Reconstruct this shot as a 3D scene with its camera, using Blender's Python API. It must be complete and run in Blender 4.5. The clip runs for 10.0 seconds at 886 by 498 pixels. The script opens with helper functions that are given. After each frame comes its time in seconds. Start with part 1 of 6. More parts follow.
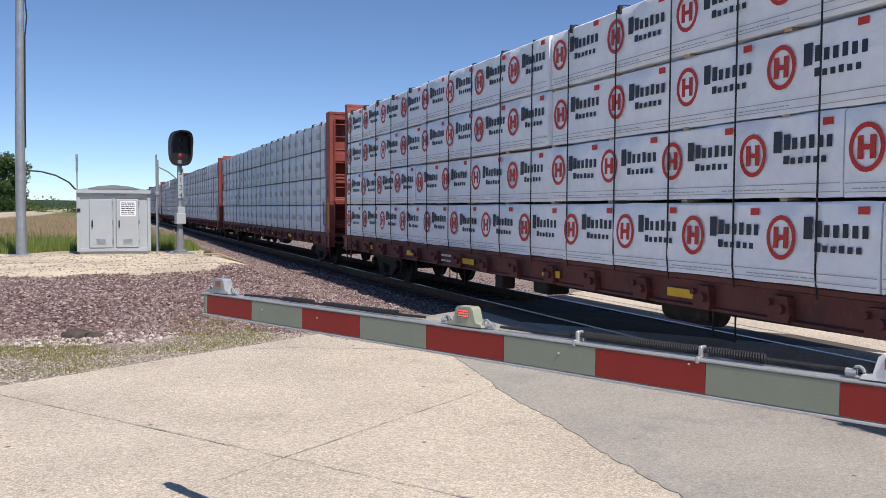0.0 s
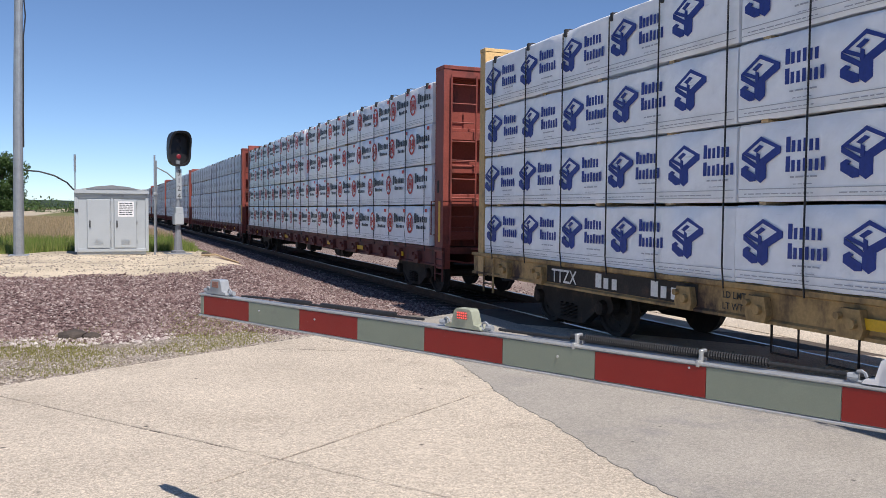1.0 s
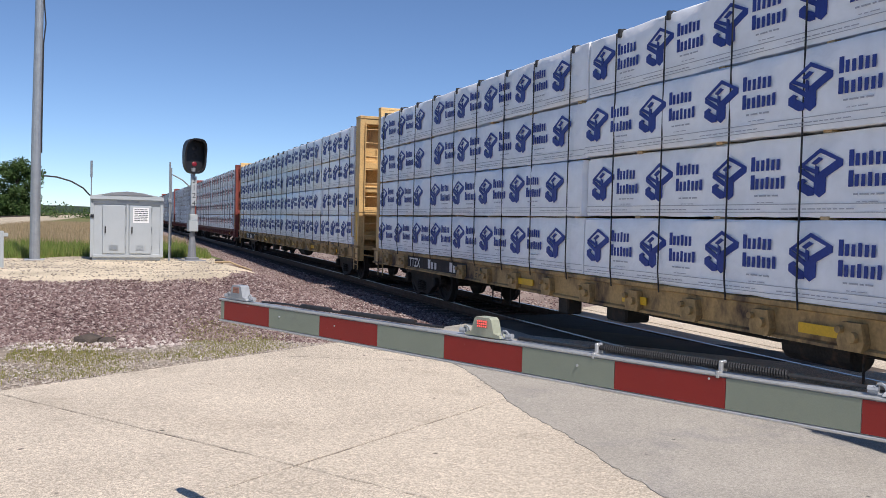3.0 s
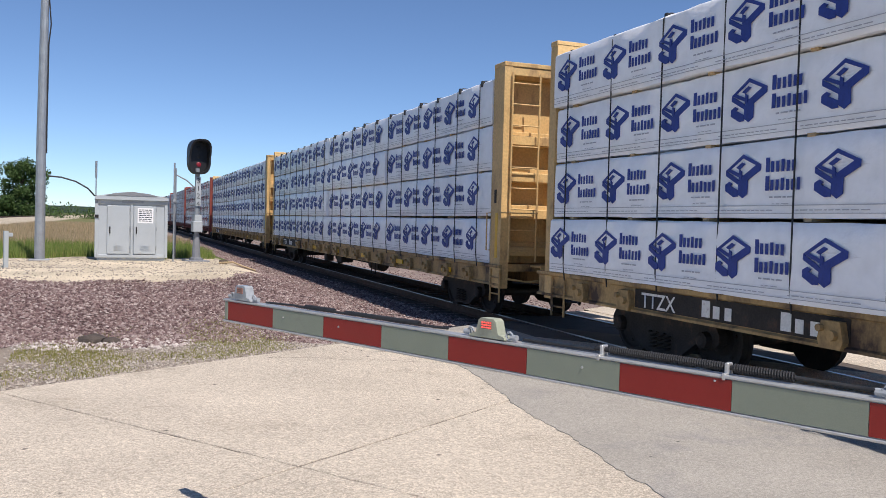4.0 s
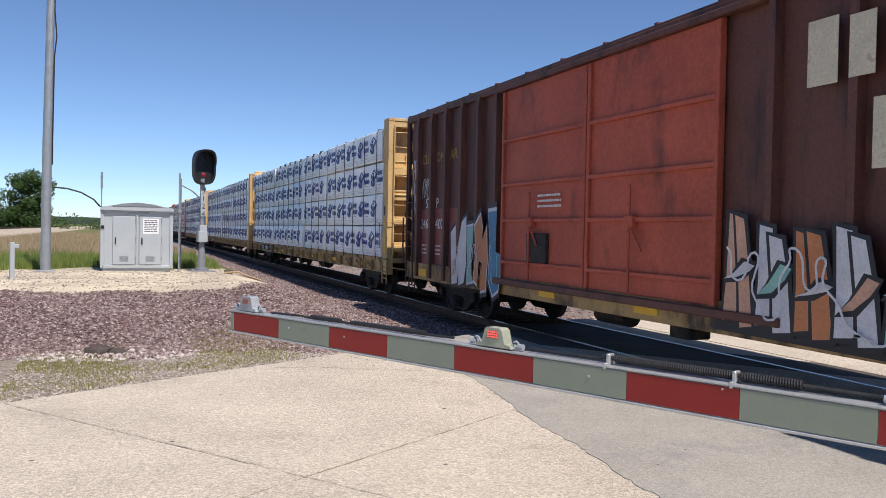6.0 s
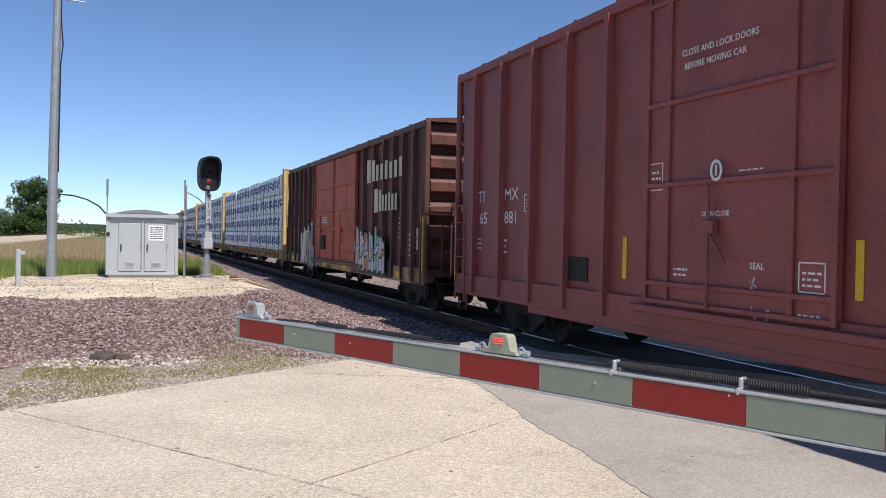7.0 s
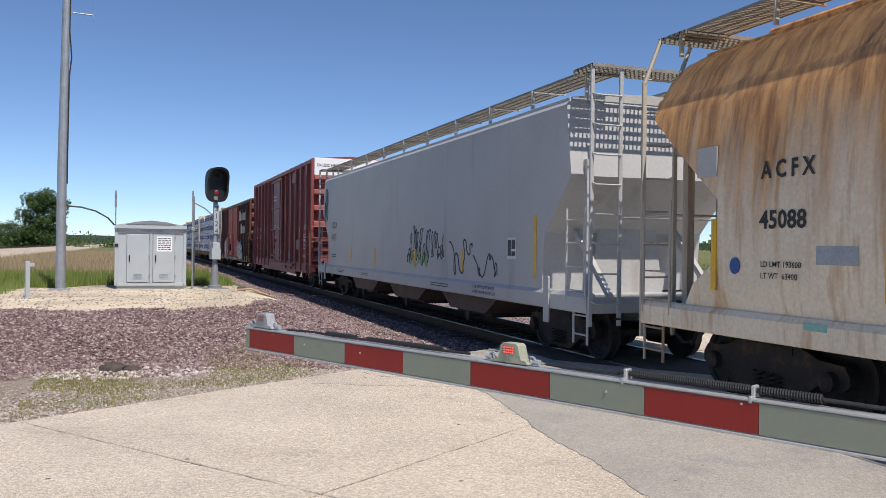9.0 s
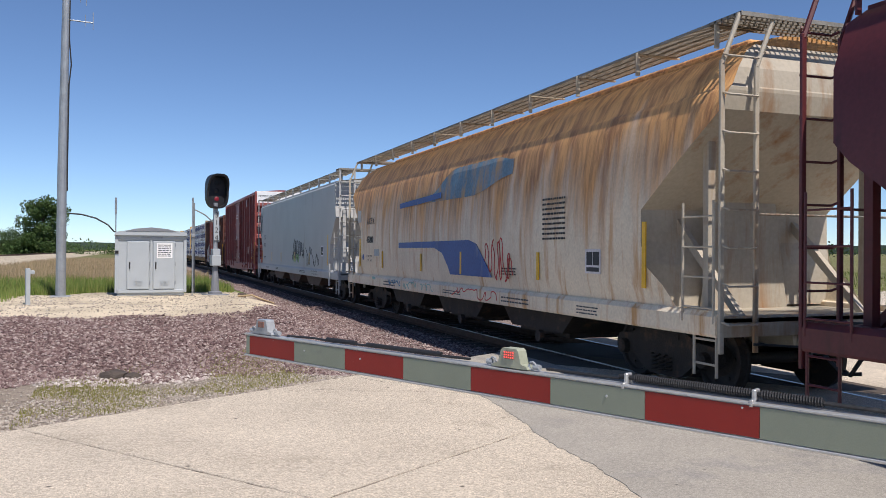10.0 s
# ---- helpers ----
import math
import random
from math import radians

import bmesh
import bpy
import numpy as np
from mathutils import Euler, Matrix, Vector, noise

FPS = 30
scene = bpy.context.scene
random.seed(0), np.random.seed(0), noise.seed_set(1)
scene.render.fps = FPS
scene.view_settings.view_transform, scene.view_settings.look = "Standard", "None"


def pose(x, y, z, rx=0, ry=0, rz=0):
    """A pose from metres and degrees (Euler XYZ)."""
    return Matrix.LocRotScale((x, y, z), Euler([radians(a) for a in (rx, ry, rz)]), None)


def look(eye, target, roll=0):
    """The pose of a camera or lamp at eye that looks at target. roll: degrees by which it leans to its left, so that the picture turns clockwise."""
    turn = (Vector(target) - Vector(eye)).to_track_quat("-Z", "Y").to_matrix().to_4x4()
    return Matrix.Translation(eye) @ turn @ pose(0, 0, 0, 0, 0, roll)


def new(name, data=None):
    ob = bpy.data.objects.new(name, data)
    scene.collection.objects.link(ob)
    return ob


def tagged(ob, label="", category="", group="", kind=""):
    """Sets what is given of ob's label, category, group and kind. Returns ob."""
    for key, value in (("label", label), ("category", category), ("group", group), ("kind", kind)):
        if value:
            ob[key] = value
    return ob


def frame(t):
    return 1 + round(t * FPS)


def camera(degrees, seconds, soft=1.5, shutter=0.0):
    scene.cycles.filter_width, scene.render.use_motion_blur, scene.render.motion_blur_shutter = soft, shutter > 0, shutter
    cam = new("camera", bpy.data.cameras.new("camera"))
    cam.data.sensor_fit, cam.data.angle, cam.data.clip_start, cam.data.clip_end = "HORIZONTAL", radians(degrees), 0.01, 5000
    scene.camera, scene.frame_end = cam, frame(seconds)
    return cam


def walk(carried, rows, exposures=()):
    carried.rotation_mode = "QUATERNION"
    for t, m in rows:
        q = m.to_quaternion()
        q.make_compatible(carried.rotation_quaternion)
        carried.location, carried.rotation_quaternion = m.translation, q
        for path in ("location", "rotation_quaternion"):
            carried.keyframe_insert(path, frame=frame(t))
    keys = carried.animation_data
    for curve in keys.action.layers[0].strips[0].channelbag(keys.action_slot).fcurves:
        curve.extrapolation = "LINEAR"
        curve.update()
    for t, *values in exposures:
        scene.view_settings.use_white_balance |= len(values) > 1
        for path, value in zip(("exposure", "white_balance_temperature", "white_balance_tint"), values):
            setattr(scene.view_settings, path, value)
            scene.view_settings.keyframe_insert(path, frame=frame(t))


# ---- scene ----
V = 15.752          # train speed, metres per second
XC = 7.63           # centre line of the track


def aim(eye, yaw, pitch, roll):
    a, b = radians(yaw), radians(pitch)
    way = Vector((-math.sin(a) * math.cos(b), math.cos(a) * math.cos(b), math.sin(b)))
    return look(eye, Vector(eye) + way, roll)


cam = camera(56.144, 10.0, soft=0.75, shutter=0.0)
walk(cam, [
    (0.0, aim((0.039, -0.016, 1.762), -22.39, -2.75, 0.31)),
    (0.5, aim((0.053, -0.010, 1.756), -22.50, -2.65, 0.51)),
    (1.0, aim((0.047, 0.007, 1.760), -22.51, -2.62, 0.57)),
    (1.5, aim((0.017, -0.005, 1.754), -22.39, -2.42, 0.86)),
    (2.0, aim((0.008, -0.014, 1.754), -22.12, -2.25, 1.00)),
    (2.5, aim((-0.006, -0.017, 1.753), -21.94, -2.01, 1.20)),
    (4.0, aim((-0.004, -0.003, 1.751), -21.46, -1.82, 1.50)),
    (4.5, aim((0.000, 0.000, 1.750), -21.40, -1.82, 1.40)),
    (5.0, aim((-0.007, -0.011, 1.759), -21.38, -1.77, 1.20)),
    (5.5, aim((-0.004, 0.000, 1.755), -21.26, -1.53, 1.15)),
    (7.0, aim((-0.011, -0.003, 1.755), -20.79, -0.81, 1.05)),
    (7.5, aim((-0.004, 0.015, 1.755), -20.63, -0.68, 1.04)),
    (8.0, aim((-0.008, 0.012, 1.753), -20.51, -0.51, 0.93)),
    (8.5, aim((-0.013, 0.003, 1.756), -20.38, -0.36, 0.74)),
    (9.0, aim((-0.022, -0.002, 1.757), -20.29, -0.20, 0.66)),
    (9.5, aim((-0.023, 0.000, 1.754), -20.21, -0.01, 0.55)),
    (10.0, aim((-0.019, -0.002, 1.758), -20.27, 0.15, 0.33)),
], exposures=[(0, 0.20, 6450, 14), (2, 0.22, 6450, 14), (5.5, 0.24, 6450, 14), (7, 0.32, 6450, 14), (8, 0.30, 6450, 14), (9, 0.18, 6450, 14), (10, 0.18, 6450, 14)])

# world, sun and exposure
SUN = Vector((0.165, -0.76, 1.25)).normalized()
world = bpy.data.worlds.new("sky")
scene.world = world
world.use_nodes = True
wn = world.node_tree
sky = wn.nodes.new("ShaderNodeTexSky")
sky.sky_type, sky.sun_disc = "NISHITA", False
sky.sun_elevation, sky.sun_rotation = math.asin(SUN.z), math.atan2(SUN.x, SUN.y)
sky.altitude, sky.air_density, sky.dust_density, sky.ozone_density = 2200, 0.85, 0.0, 2.6
wn.nodes["Background"].inputs["Strength"].default_value = 0.105
tint = wn.nodes.new("ShaderNodeVectorMath")
tint.operation, tint.inputs[1].default_value = "MULTIPLY", (0.86, 0.965, 1.05)
wn.links.new(sky.outputs[0], tint.inputs[0])
wn.links.new(tint.outputs[0], wn.nodes["Background"].inputs["Color"])
lamp = bpy.data.lights.new("sun", "SUN")
lamp.energy, lamp.angle, lamp.color = 4.4, radians(0.53), (1.0, 0.94, 0.85)
new("sun", lamp).matrix_world = look(SUN * 60, (0, 0, 0))


# ---- materials
def surf(name, base, rough=0.6, metal=0.0, var=0.15, scale=2.0, fine=40.0, bump=0.15, stain=None, amount=0.4,
         stretch=(1, 1, 1), stain_scale=2.0, spec=0.4, specks=(), spots=()):
    """A painted, weathered or mineral surface: base colour with two scales of variation, stains and relief."""
    m = bpy.data.materials.new(name)
    m.use_nodes = True
    nt = m.node_tree
    n, l = nt.nodes, nt.links
    bs = n["Principled BSDF"]
    bs.inputs["Roughness"].default_value, bs.inputs["Metallic"].default_value = rough, metal
    bs.inputs["Specular IOR Level"].default_value = spec
    tc = n.new("ShaderNodeTexCoord")
    big, small = n.new("ShaderNodeTexNoise"), n.new("ShaderNodeTexNoise")
    for nd, s, d in ((big, scale, 5), (small, fine, 3)):
        nd.inputs["Scale"].default_value, nd.inputs["Detail"].default_value = s, d
        l.new(tc.outputs["Object"], nd.inputs["Vector"])
    add = n.new("ShaderNodeMath")
    add.operation = "ADD"
    l.new(big.outputs["Fac"], add.inputs[0])
    l.new(small.outputs["Fac"], add.inputs[1])
    ramp = n.new("ShaderNodeValToRGB")
    lo, hi = [c * (1 - var) for c in base], [min(1, c * (1 + var)) for c in base]
    ramp.color_ramp.elements[0].position, ramp.color_ramp.elements[1].position = 0.36, 0.64
    ramp.color_ramp.elements[0].color, ramp.color_ramp.elements[1].color = (*lo, 1), (*hi, 1)
    half = n.new("ShaderNodeMath")
    half.operation, half.inputs[1].default_value = "MULTIPLY", 0.5
    l.new(add.outputs[0], half.inputs[0])
    l.new(half.outputs[0], ramp.inputs["Fac"])
    colour = ramp.outputs["Color"]
    if stain:
        mp = n.new("ShaderNodeMapping")
        mp.inputs["Scale"].default_value = stretch
        l.new(tc.outputs["Object"], mp.inputs["Vector"])
        st = n.new("ShaderNodeTexNoise")
        st.inputs["Scale"].default_value, st.inputs["Detail"].default_value, st.inputs["Roughness"].default_value = stain_scale, 6, 0.65
        l.new(mp.outputs[0], st.inputs["Vector"])
        cut = n.new("ShaderNodeMapRange")
        cut.inputs["From Min"].default_value, cut.inputs["From Max"].default_value = 0.68 - 0.35 * amount, 0.86 - 0.35 * amount
        l.new(st.outputs["Fac"], cut.inputs["Value"])
        mix = n.new("ShaderNodeMix")
        mix.data_type = "RGBA"
        mix.inputs["B"].default_value = (*stain, 1)
        l.new(cut.outputs["Result"], mix.inputs["Factor"])
        l.new(colour, mix.inputs["A"])
        colour = mix.outputs["Result"]
    for size, radius, dark in spots:
        vo, cut, mix = n.new("ShaderNodeTexVoronoi"), n.new("ShaderNodeMapRange"), n.new("ShaderNodeMix")
        vo.inputs["Scale"].default_value = size
        l.new(tc.outputs["Object"], vo.inputs["Vector"])
        cut.inputs["From Min"].default_value, cut.inputs["From Max"].default_value = radius, radius * 0.5
        l.new(vo.outputs["Distance"], cut.inputs["Value"])
        mix.data_type = "RGBA"
        mix.inputs["B"].default_value = (*dark, 1)
        l.new(cut.outputs["Result"], mix.inputs["Factor"])
        l.new(colour, mix.inputs["A"])
        colour = mix.outputs["Result"]
    for size, power in specks:
        vo, se = n.new("ShaderNodeTexVoronoi"), n.new("ShaderNodeSeparateColor")
        vo.inputs["Scale"].default_value = size
        l.new(tc.outputs["Object"], vo.inputs["Vector"])
        l.new(vo.outputs["Color"], se.inputs[0])
        mr, sc = n.new("ShaderNodeMapRange"), n.new("ShaderNodeVectorMath")
        mr.inputs["To Min"].default_value, mr.inputs["To Max"].default_value = 1 - power, 1 + power
        l.new(se.outputs[0], mr.inputs["Value"])
        sc.operation = "SCALE"
        l.new(colour, sc.inputs[0])
        l.new(mr.outputs["Result"], sc.inputs["Scale"])
        colour = sc.outputs["Vector"]
    l.new(colour, bs.inputs["Base Color"])
    if bump:
        bp = n.new("ShaderNodeBump")
        bp.inputs["Strength"].default_value, bp.inputs["Distance"].default_value = bump, 0.02
        l.new(add.outputs[0], bp.inputs["Height"])
        l.new(bp.outputs[0], bs.inputs["Normal"])
    return m


def pieces(name, colours, rough=0.9, var=0.25, fine=30.0):
    """Loose pieces, each with a colour of its own out of a range."""
    m = bpy.data.materials.new(name)
    m.use_nodes = True
    n, l = m.node_tree.nodes, m.node_tree.links
    bs = n["Principled BSDF"]
    bs.inputs["Roughness"].default_value, bs.inputs["Specular IOR Level"].default_value = rough, 0.2
    geo, ramp = n.new("ShaderNodeNewGeometry"), n.new("ShaderNodeValToRGB")
    l.new(geo.outputs["Random Per Island"], ramp.inputs["Fac"])
    e = ramp.color_ramp.elements
    while len(e) < len(colours):
        e.new(0.5)
    for i, c in enumerate(colours):
        e[i].position, e[i].color = i / (len(colours) - 1), (*c, 1)
    tc, no = n.new("ShaderNodeTexCoord"), n.new("ShaderNodeTexNoise")
    no.inputs["Scale"].default_value = fine
    l.new(tc.outputs["Object"], no.inputs["Vector"])
    mr = n.new("ShaderNodeMapRange")
    mr.inputs["To Min"].default_value, mr.inputs["To Max"].default_value = 1 - var, 1 + var
    l.new(no.outputs["Fac"], mr.inputs["Value"])
    mul = n.new("ShaderNodeVectorMath")
    mul.operation = "SCALE"
    l.new(ramp.outputs["Color"], mul.inputs[0])
    l.new(mr.outputs["Result"], mul.inputs["Scale"])
    l.new(mul.outputs["Vector"], bs.inputs["Base Color"])
    return m


def glow(name, colour, strength):
    m = bpy.data.materials.new(name)
    m.use_nodes = True
    bs = m.node_tree.nodes["Principled BSDF"]
    bs.inputs["Base Color"].default_value = (*colour, 1)
    bs.inputs["Emission Color"].default_value = (*colour, 1)
    bs.inputs["Emission Strength"].default_value = strength
    return m


RUST = (0.16, 0.065, 0.03)
M = dict(
    wrap=surf("lumber_wrap", (0.89, 0.90, 0.93), 0.40, 0, 0.06, 1.3, 6, 0.7, (0.5, 0.5, 0.5), 0.12, (0.4, 0.4, 3), 3, 0.5),
    wrap_far=surf("lumber_wrap_worn", (0.66, 0.70, 0.77), 0.5, 0, 0.10, 1.3, 7, 0.3, (0.35, 0.36, 0.38), 0.3, (0.4, 0.4, 3), 3),
    timber=surf("dunnage_timber", (0.45, 0.33, 0.19), 0.8, 0, 0.25, 3, 30, 0.2),
    navy=surf("print_navy", (0.022, 0.045, 0.25), 0.5, 0, 0.15, 3, 30, 0),
    ink=surf("print_ink", (0.03, 0.035, 0.05), 0.5, 0, 0.15, 3, 30, 0),
    grey_ink=surf("print_grey", (0.42, 0.43, 0.48), 0.5, 0, 0.1, 3, 30, 0),
    red_ink=surf("print_red", (0.55, 0.04, 0.03), 0.5, 0, 0.1, 3, 30, 0),
    white_ink=surf("stencil_white", (0.72, 0.70, 0.66), 0.6, 0, 0.12, 6, 40, 0, (0.3, 0.2, 0.15), 0.25, (1, 1, 1), 6),
    black_ink=surf("stencil_black", (0.03, 0.03, 0.03), 0.6, 0, 0.1, 6, 40, 0),
    gold_ink=surf("stencil_gold", (0.42, 0.24, 0.05), 0.6, 0, 0.2, 6, 40, 0, (0.1, 0.04, 0.03), 0.35, (1, 1, 1), 8),
    car_yellow=surf("paint_yellow", (0.58, 0.385, 0.165), 0.6, 0, 0.18, 1.5, 25, 0.1, (0.20, 0.11, 0.055), 0.34, (1, 0.5, 0.35), 3),
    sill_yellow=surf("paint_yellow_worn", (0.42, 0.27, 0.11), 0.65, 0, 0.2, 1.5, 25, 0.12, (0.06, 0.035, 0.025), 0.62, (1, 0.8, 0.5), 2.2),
    car_red=surf("paint_red_oxide", (0.25, 0.060, 0.045), 0.6, 0, 0.18, 1.5, 25, 0.1, (0.08, 0.03, 0.025), 0.35, (1, 0.5, 0.35), 3),
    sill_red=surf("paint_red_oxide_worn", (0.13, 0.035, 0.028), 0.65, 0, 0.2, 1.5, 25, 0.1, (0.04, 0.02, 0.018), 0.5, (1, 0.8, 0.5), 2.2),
    boxcar_brown=surf("paint_boxcar_brown", (0.125, 0.047, 0.034), 0.6, 0, 0.22, 1.2, 20, 0.12, (0.035, 0.02, 0.018), 0.5, (1.2, 1.2, 0.25), 2.0),
    boxcar_door=surf("paint_boxcar_door", (0.43, 0.085, 0.045), 0.6, 0, 0.2, 1.2, 20, 0.12, (0.10, 0.03, 0.02), 0.34, (1, 1, 0.5), 1.2),
    boxcar_red=surf("paint_boxcar_red", (0.255, 0.063, 0.056), 0.5, 0, 0.18, 1.2, 20, 0.08, (0.16, 0.044, 0.038), 0.3, (1.2, 1.2, 0.2), 2.0),
    hopper_grey=surf("paint_hopper_grey", (0.43, 0.43, 0.42), 0.5, 0, 0.07, 1.0, 20, 0.06, (0.34, 0.31, 0.28), 0.28, (1.5, 1.5, 0.15), 1.6),
    hopper_maroon=surf("paint_hopper_maroon", (0.10, 0.022, 0.025), 0.45, 0, 0.15, 1.0, 20, 0.06, (0.05, 0.016, 0.016), 0.3, (1.5, 1.5, 0.3), 1.6),
    # cream darkened below the side paint: the shade at the hopper's ends is painted in
    hopper_cream=surf("paint_hopper_cream_shaded", (0.42, 0.375, 0.30), 0.55, 0, 0.1, 1.0, 20, 0.08, (0.30, 0.16, 0.07), 0.42, (1.6, 1.6, 0.18), 1.5),
    stripe_faded=surf("paint_stripe_faded", (0.15, 0.25, 0.32), 0.55, 0, 0.25, 1.5, 20, 0, (0.48, 0.30, 0.15), 0.62, (1.5, 1.5, 0.5), 1.8),
    # rusty brown, deepened so that the colour carries the shadow under the car
    bay=surf("hopper_bay_rusty_shaded", (0.12, 0.085, 0.065), 0.75, 0, 0.25, 1.5, 20, 0.1, (0.12, 0.05, 0.035), 0.45, (1, 1, 0.5), 2),
    stripe_blue=surf("paint_stripe_blue", (0.03, 0.09, 0.30), 0.5, 0, 0.2, 1.5, 20, 0, (0.25, 0.28, 0.3), 0.3, (1.5, 1.5, 0.3), 1.5),
    grating=surf("galvanised_grating", (0.27, 0.25, 0.215), 0.6, 0.3, 0.2, 4, 40, 0.1),
    running_gear=surf("running_gear_dark", (0.026, 0.021, 0.018), 0.75, 0, 0.35, 4, 40, 0.25, (0.10, 0.05, 0.03), 0.35, (1, 1, 1), 4),
    tread=surf("wheel_steel", (0.30, 0.28, 0.27), 0.3, 0.9, 0.2, 10, 60, 0.05),
    rail=surf("rail_steel", (0.40, 0.39, 0.38), 0.28, 0.9, 0.15, 8, 60, 0.05, (0.15, 0.09, 0.06), 0.3, (4, 0.2, 4), 3),
    rail_web=surf("rail_rust", (0.12, 0.07, 0.045), 0.8, 0.2, 0.3, 6, 50, 0.2),
    tie=surf("creosoted_timber", (0.075, 0.06, 0.05), 0.85, 0, 0.3, 5, 60, 0.3),
    reflector=surf("reflector_yellow", (0.72, 0.42, 0.02), 0.4, 0, 0.1, 6, 40, 0),
    cable=surf("black_rubber", (0.025, 0.025, 0.027), 0.55, 0, 0.2, 10, 60, 0.1),
    steel=surf("galvanised_steel", (0.34, 0.36, 0.38), 0.5, 0.5, 0.15, 5, 60, 0.06),
    alu=surf("gate_aluminium", (0.48, 0.49, 0.49), 0.4, 0.5, 0.1, 5, 60, 0.06, (0.35, 0.34, 0.32), 0.25, (1, 1, 1), 6),
    gate_red=surf("reflective_red", (0.25, 0.016, 0.012), 0.42, 0, 0.08, 6, 300, 0.06, (0.6, 0.5, 0.45), 0.05, (1, 1, 1), 25),
    gate_white=surf("reflective_grey", (0.235, 0.265, 0.205), 0.45, 0, 0.06, 6, 300, 0.06, (0.20, 0.215, 0.18), 0.22, (1, 1, 1), 9),
    housing=surf("lamp_housing", (0.32, 0.34, 0.26), 0.5, 0, 0.12, 10, 60, 0.1),
    clear=surf("lamp_housing_clear", (0.33, 0.35, 0.37), 0.25, 0, 0.1, 10, 60, 0),
    lens=surf("lamp_lens", (0.30, 0.16, 0.13), 0.25, 0, 0.1, 10, 60, 0),
    led=glow("led_red", (0.95, 0.10, 0.08), 0.8),
    sig_red=glow("signal_red", (0.20, 0.008, 0.02), 0.14),
    black=surf("signal_black", (0.018, 0.018, 0.02), 0.45, 0, 0.2, 6, 50, 0.05),
    cabinet=surf("cabinet_grey", (0.42, 0.455, 0.475), 0.45, 0.1, 0.05, 2, 40, 0.04, (0.40, 0.38, 0.34), 0.15, (2, 2, 0.5), 3),
    roof=surf("cabinet_roof", (0.22, 0.23, 0.25), 0.55, 0.1, 0.1, 3, 40, 0.06),
    white=surf("sign_white", (0.8, 0.8, 0.8), 0.5, 0, 0.04, 6, 40, 0),
    concrete=surf("concrete_slab", (0.51, 0.445, 0.36), 0.9, 0, 0.13, 0.7, 60, 0.5, (0.39, 0.335, 0.265), 0.34, (1, 1, 1), 0.8, 0.2, ((50, 0.18), (150, 0.34)), ((2.2, 0.06, (0.12, 0.10, 0.085)), (9, 0.05, (0.2, 0.17, 0.14)))),
    asphalt=surf("asphalt_old", (0.35, 0.325, 0.285), 0.9, 0, 0.12, 1.2, 90, 0.4, (0.25, 0.24, 0.23), 0.38, (1, 1, 1), 1.0, 0.2, ((60, 0.12), (150, 0.18)), ((3.0, 0.06, (0.13, 0.12, 0.11)),)),
    crossing=surf("crossing_rubber", (0.035, 0.035, 0.038), 0.8, 0, 0.25, 2, 60, 0.3),
    bark=surf("bark", (0.10, 0.08, 0.06), 0.9, 0, 0.3, 3, 20, 0.4),
    leaf=pieces("leaves", [(0.03, 0.06, 0.015), (0.06, 0.11, 0.03), (0.045, 0.08, 0.025), (0.09, 0.13, 0.04)], 0.7, 0.2, 0.4),
    grass=pieces("grass_blades", [(0.09, 0.15, 0.03), (0.18, 0.24, 0.06), (0.13, 0.19, 0.04), (0.28, 0.27, 0.10)], 0.7, 0.2, 0.5),
    straw=pieces("dry_grass_blades", [(0.34, 0.26, 0.16), (0.42, 0.33, 0.21), (0.22, 0.19, 0.10), (0.33, 0.25, 0.17)], 0.8, 0.2, 0.5),
    ballast=pieces("ballast_stones", [(0.075, 0.046, 0.045), (0.18, 0.118, 0.112), (0.27, 0.20, 0.185), (0.10, 0.06, 0.06), (0.42, 0.35, 0.32), (0.14, 0.088, 0.088)]),
    rubble=pieces("pale_rubble_stones", [(0.50, 0.45, 0.41), (0.36, 0.30, 0.28), (0.60, 0.55, 0.50), (0.22, 0.17, 0.16)]),
    weed=pieces("weed_blades", [(0.20, 0.20, 0.05), (0.30, 0.27, 0.09), (0.14, 0.16, 0.04), (0.34, 0.29, 0.14)], 0.7, 0.2, 0.5),
    gravel=pieces("gravel_stones", [(0.30, 0.26, 0.22), (0.42, 0.37, 0.31), (0.22, 0.18, 0.16), (0.5, 0.46, 0.40)]),
    joint=surf("joint_filler_dirt", (0.09, 0.072, 0.058), 0.9, 0, 0.3, 3, 40, 0.3),
    mat=surf("rubber_mat_dusty", (0.17, 0.15, 0.13), 0.85, 0, 0.25, 4, 40, 0.3, (0.08, 0.07, 0.065), 0.4, (1, 1, 1), 4),
    board=surf("placard_board_tan", (0.42, 0.28, 0.15), 0.8, 0, 0.2, 3, 30, 0.1, (0.25, 0.14, 0.07), 0.5, (1, 1, 1), 5),
    owner=surf("stencil_cream", (0.62, 0.54, 0.40), 0.6, 0, 0.15, 6, 40, 0, (0.25, 0.15, 0.11), 0.3, (1, 1, 1), 6),
    # boxcar red made lighter for the ends, putting the sun on them into the paint
    boxcar_end=surf("paint_boxcar_end_sunlit", (0.36, 0.115, 0.10), 0.55, 0, 0.18, 1.2, 20, 0.08, (0.22, 0.06, 0.05), 0.35, (0.4, 1.2, 1.2), 2.0),
    hills=surf("far_woods", (0.05, 0.075, 0.06), 0.95, 0, 0.3, 0.01, 0.08, 0),
)
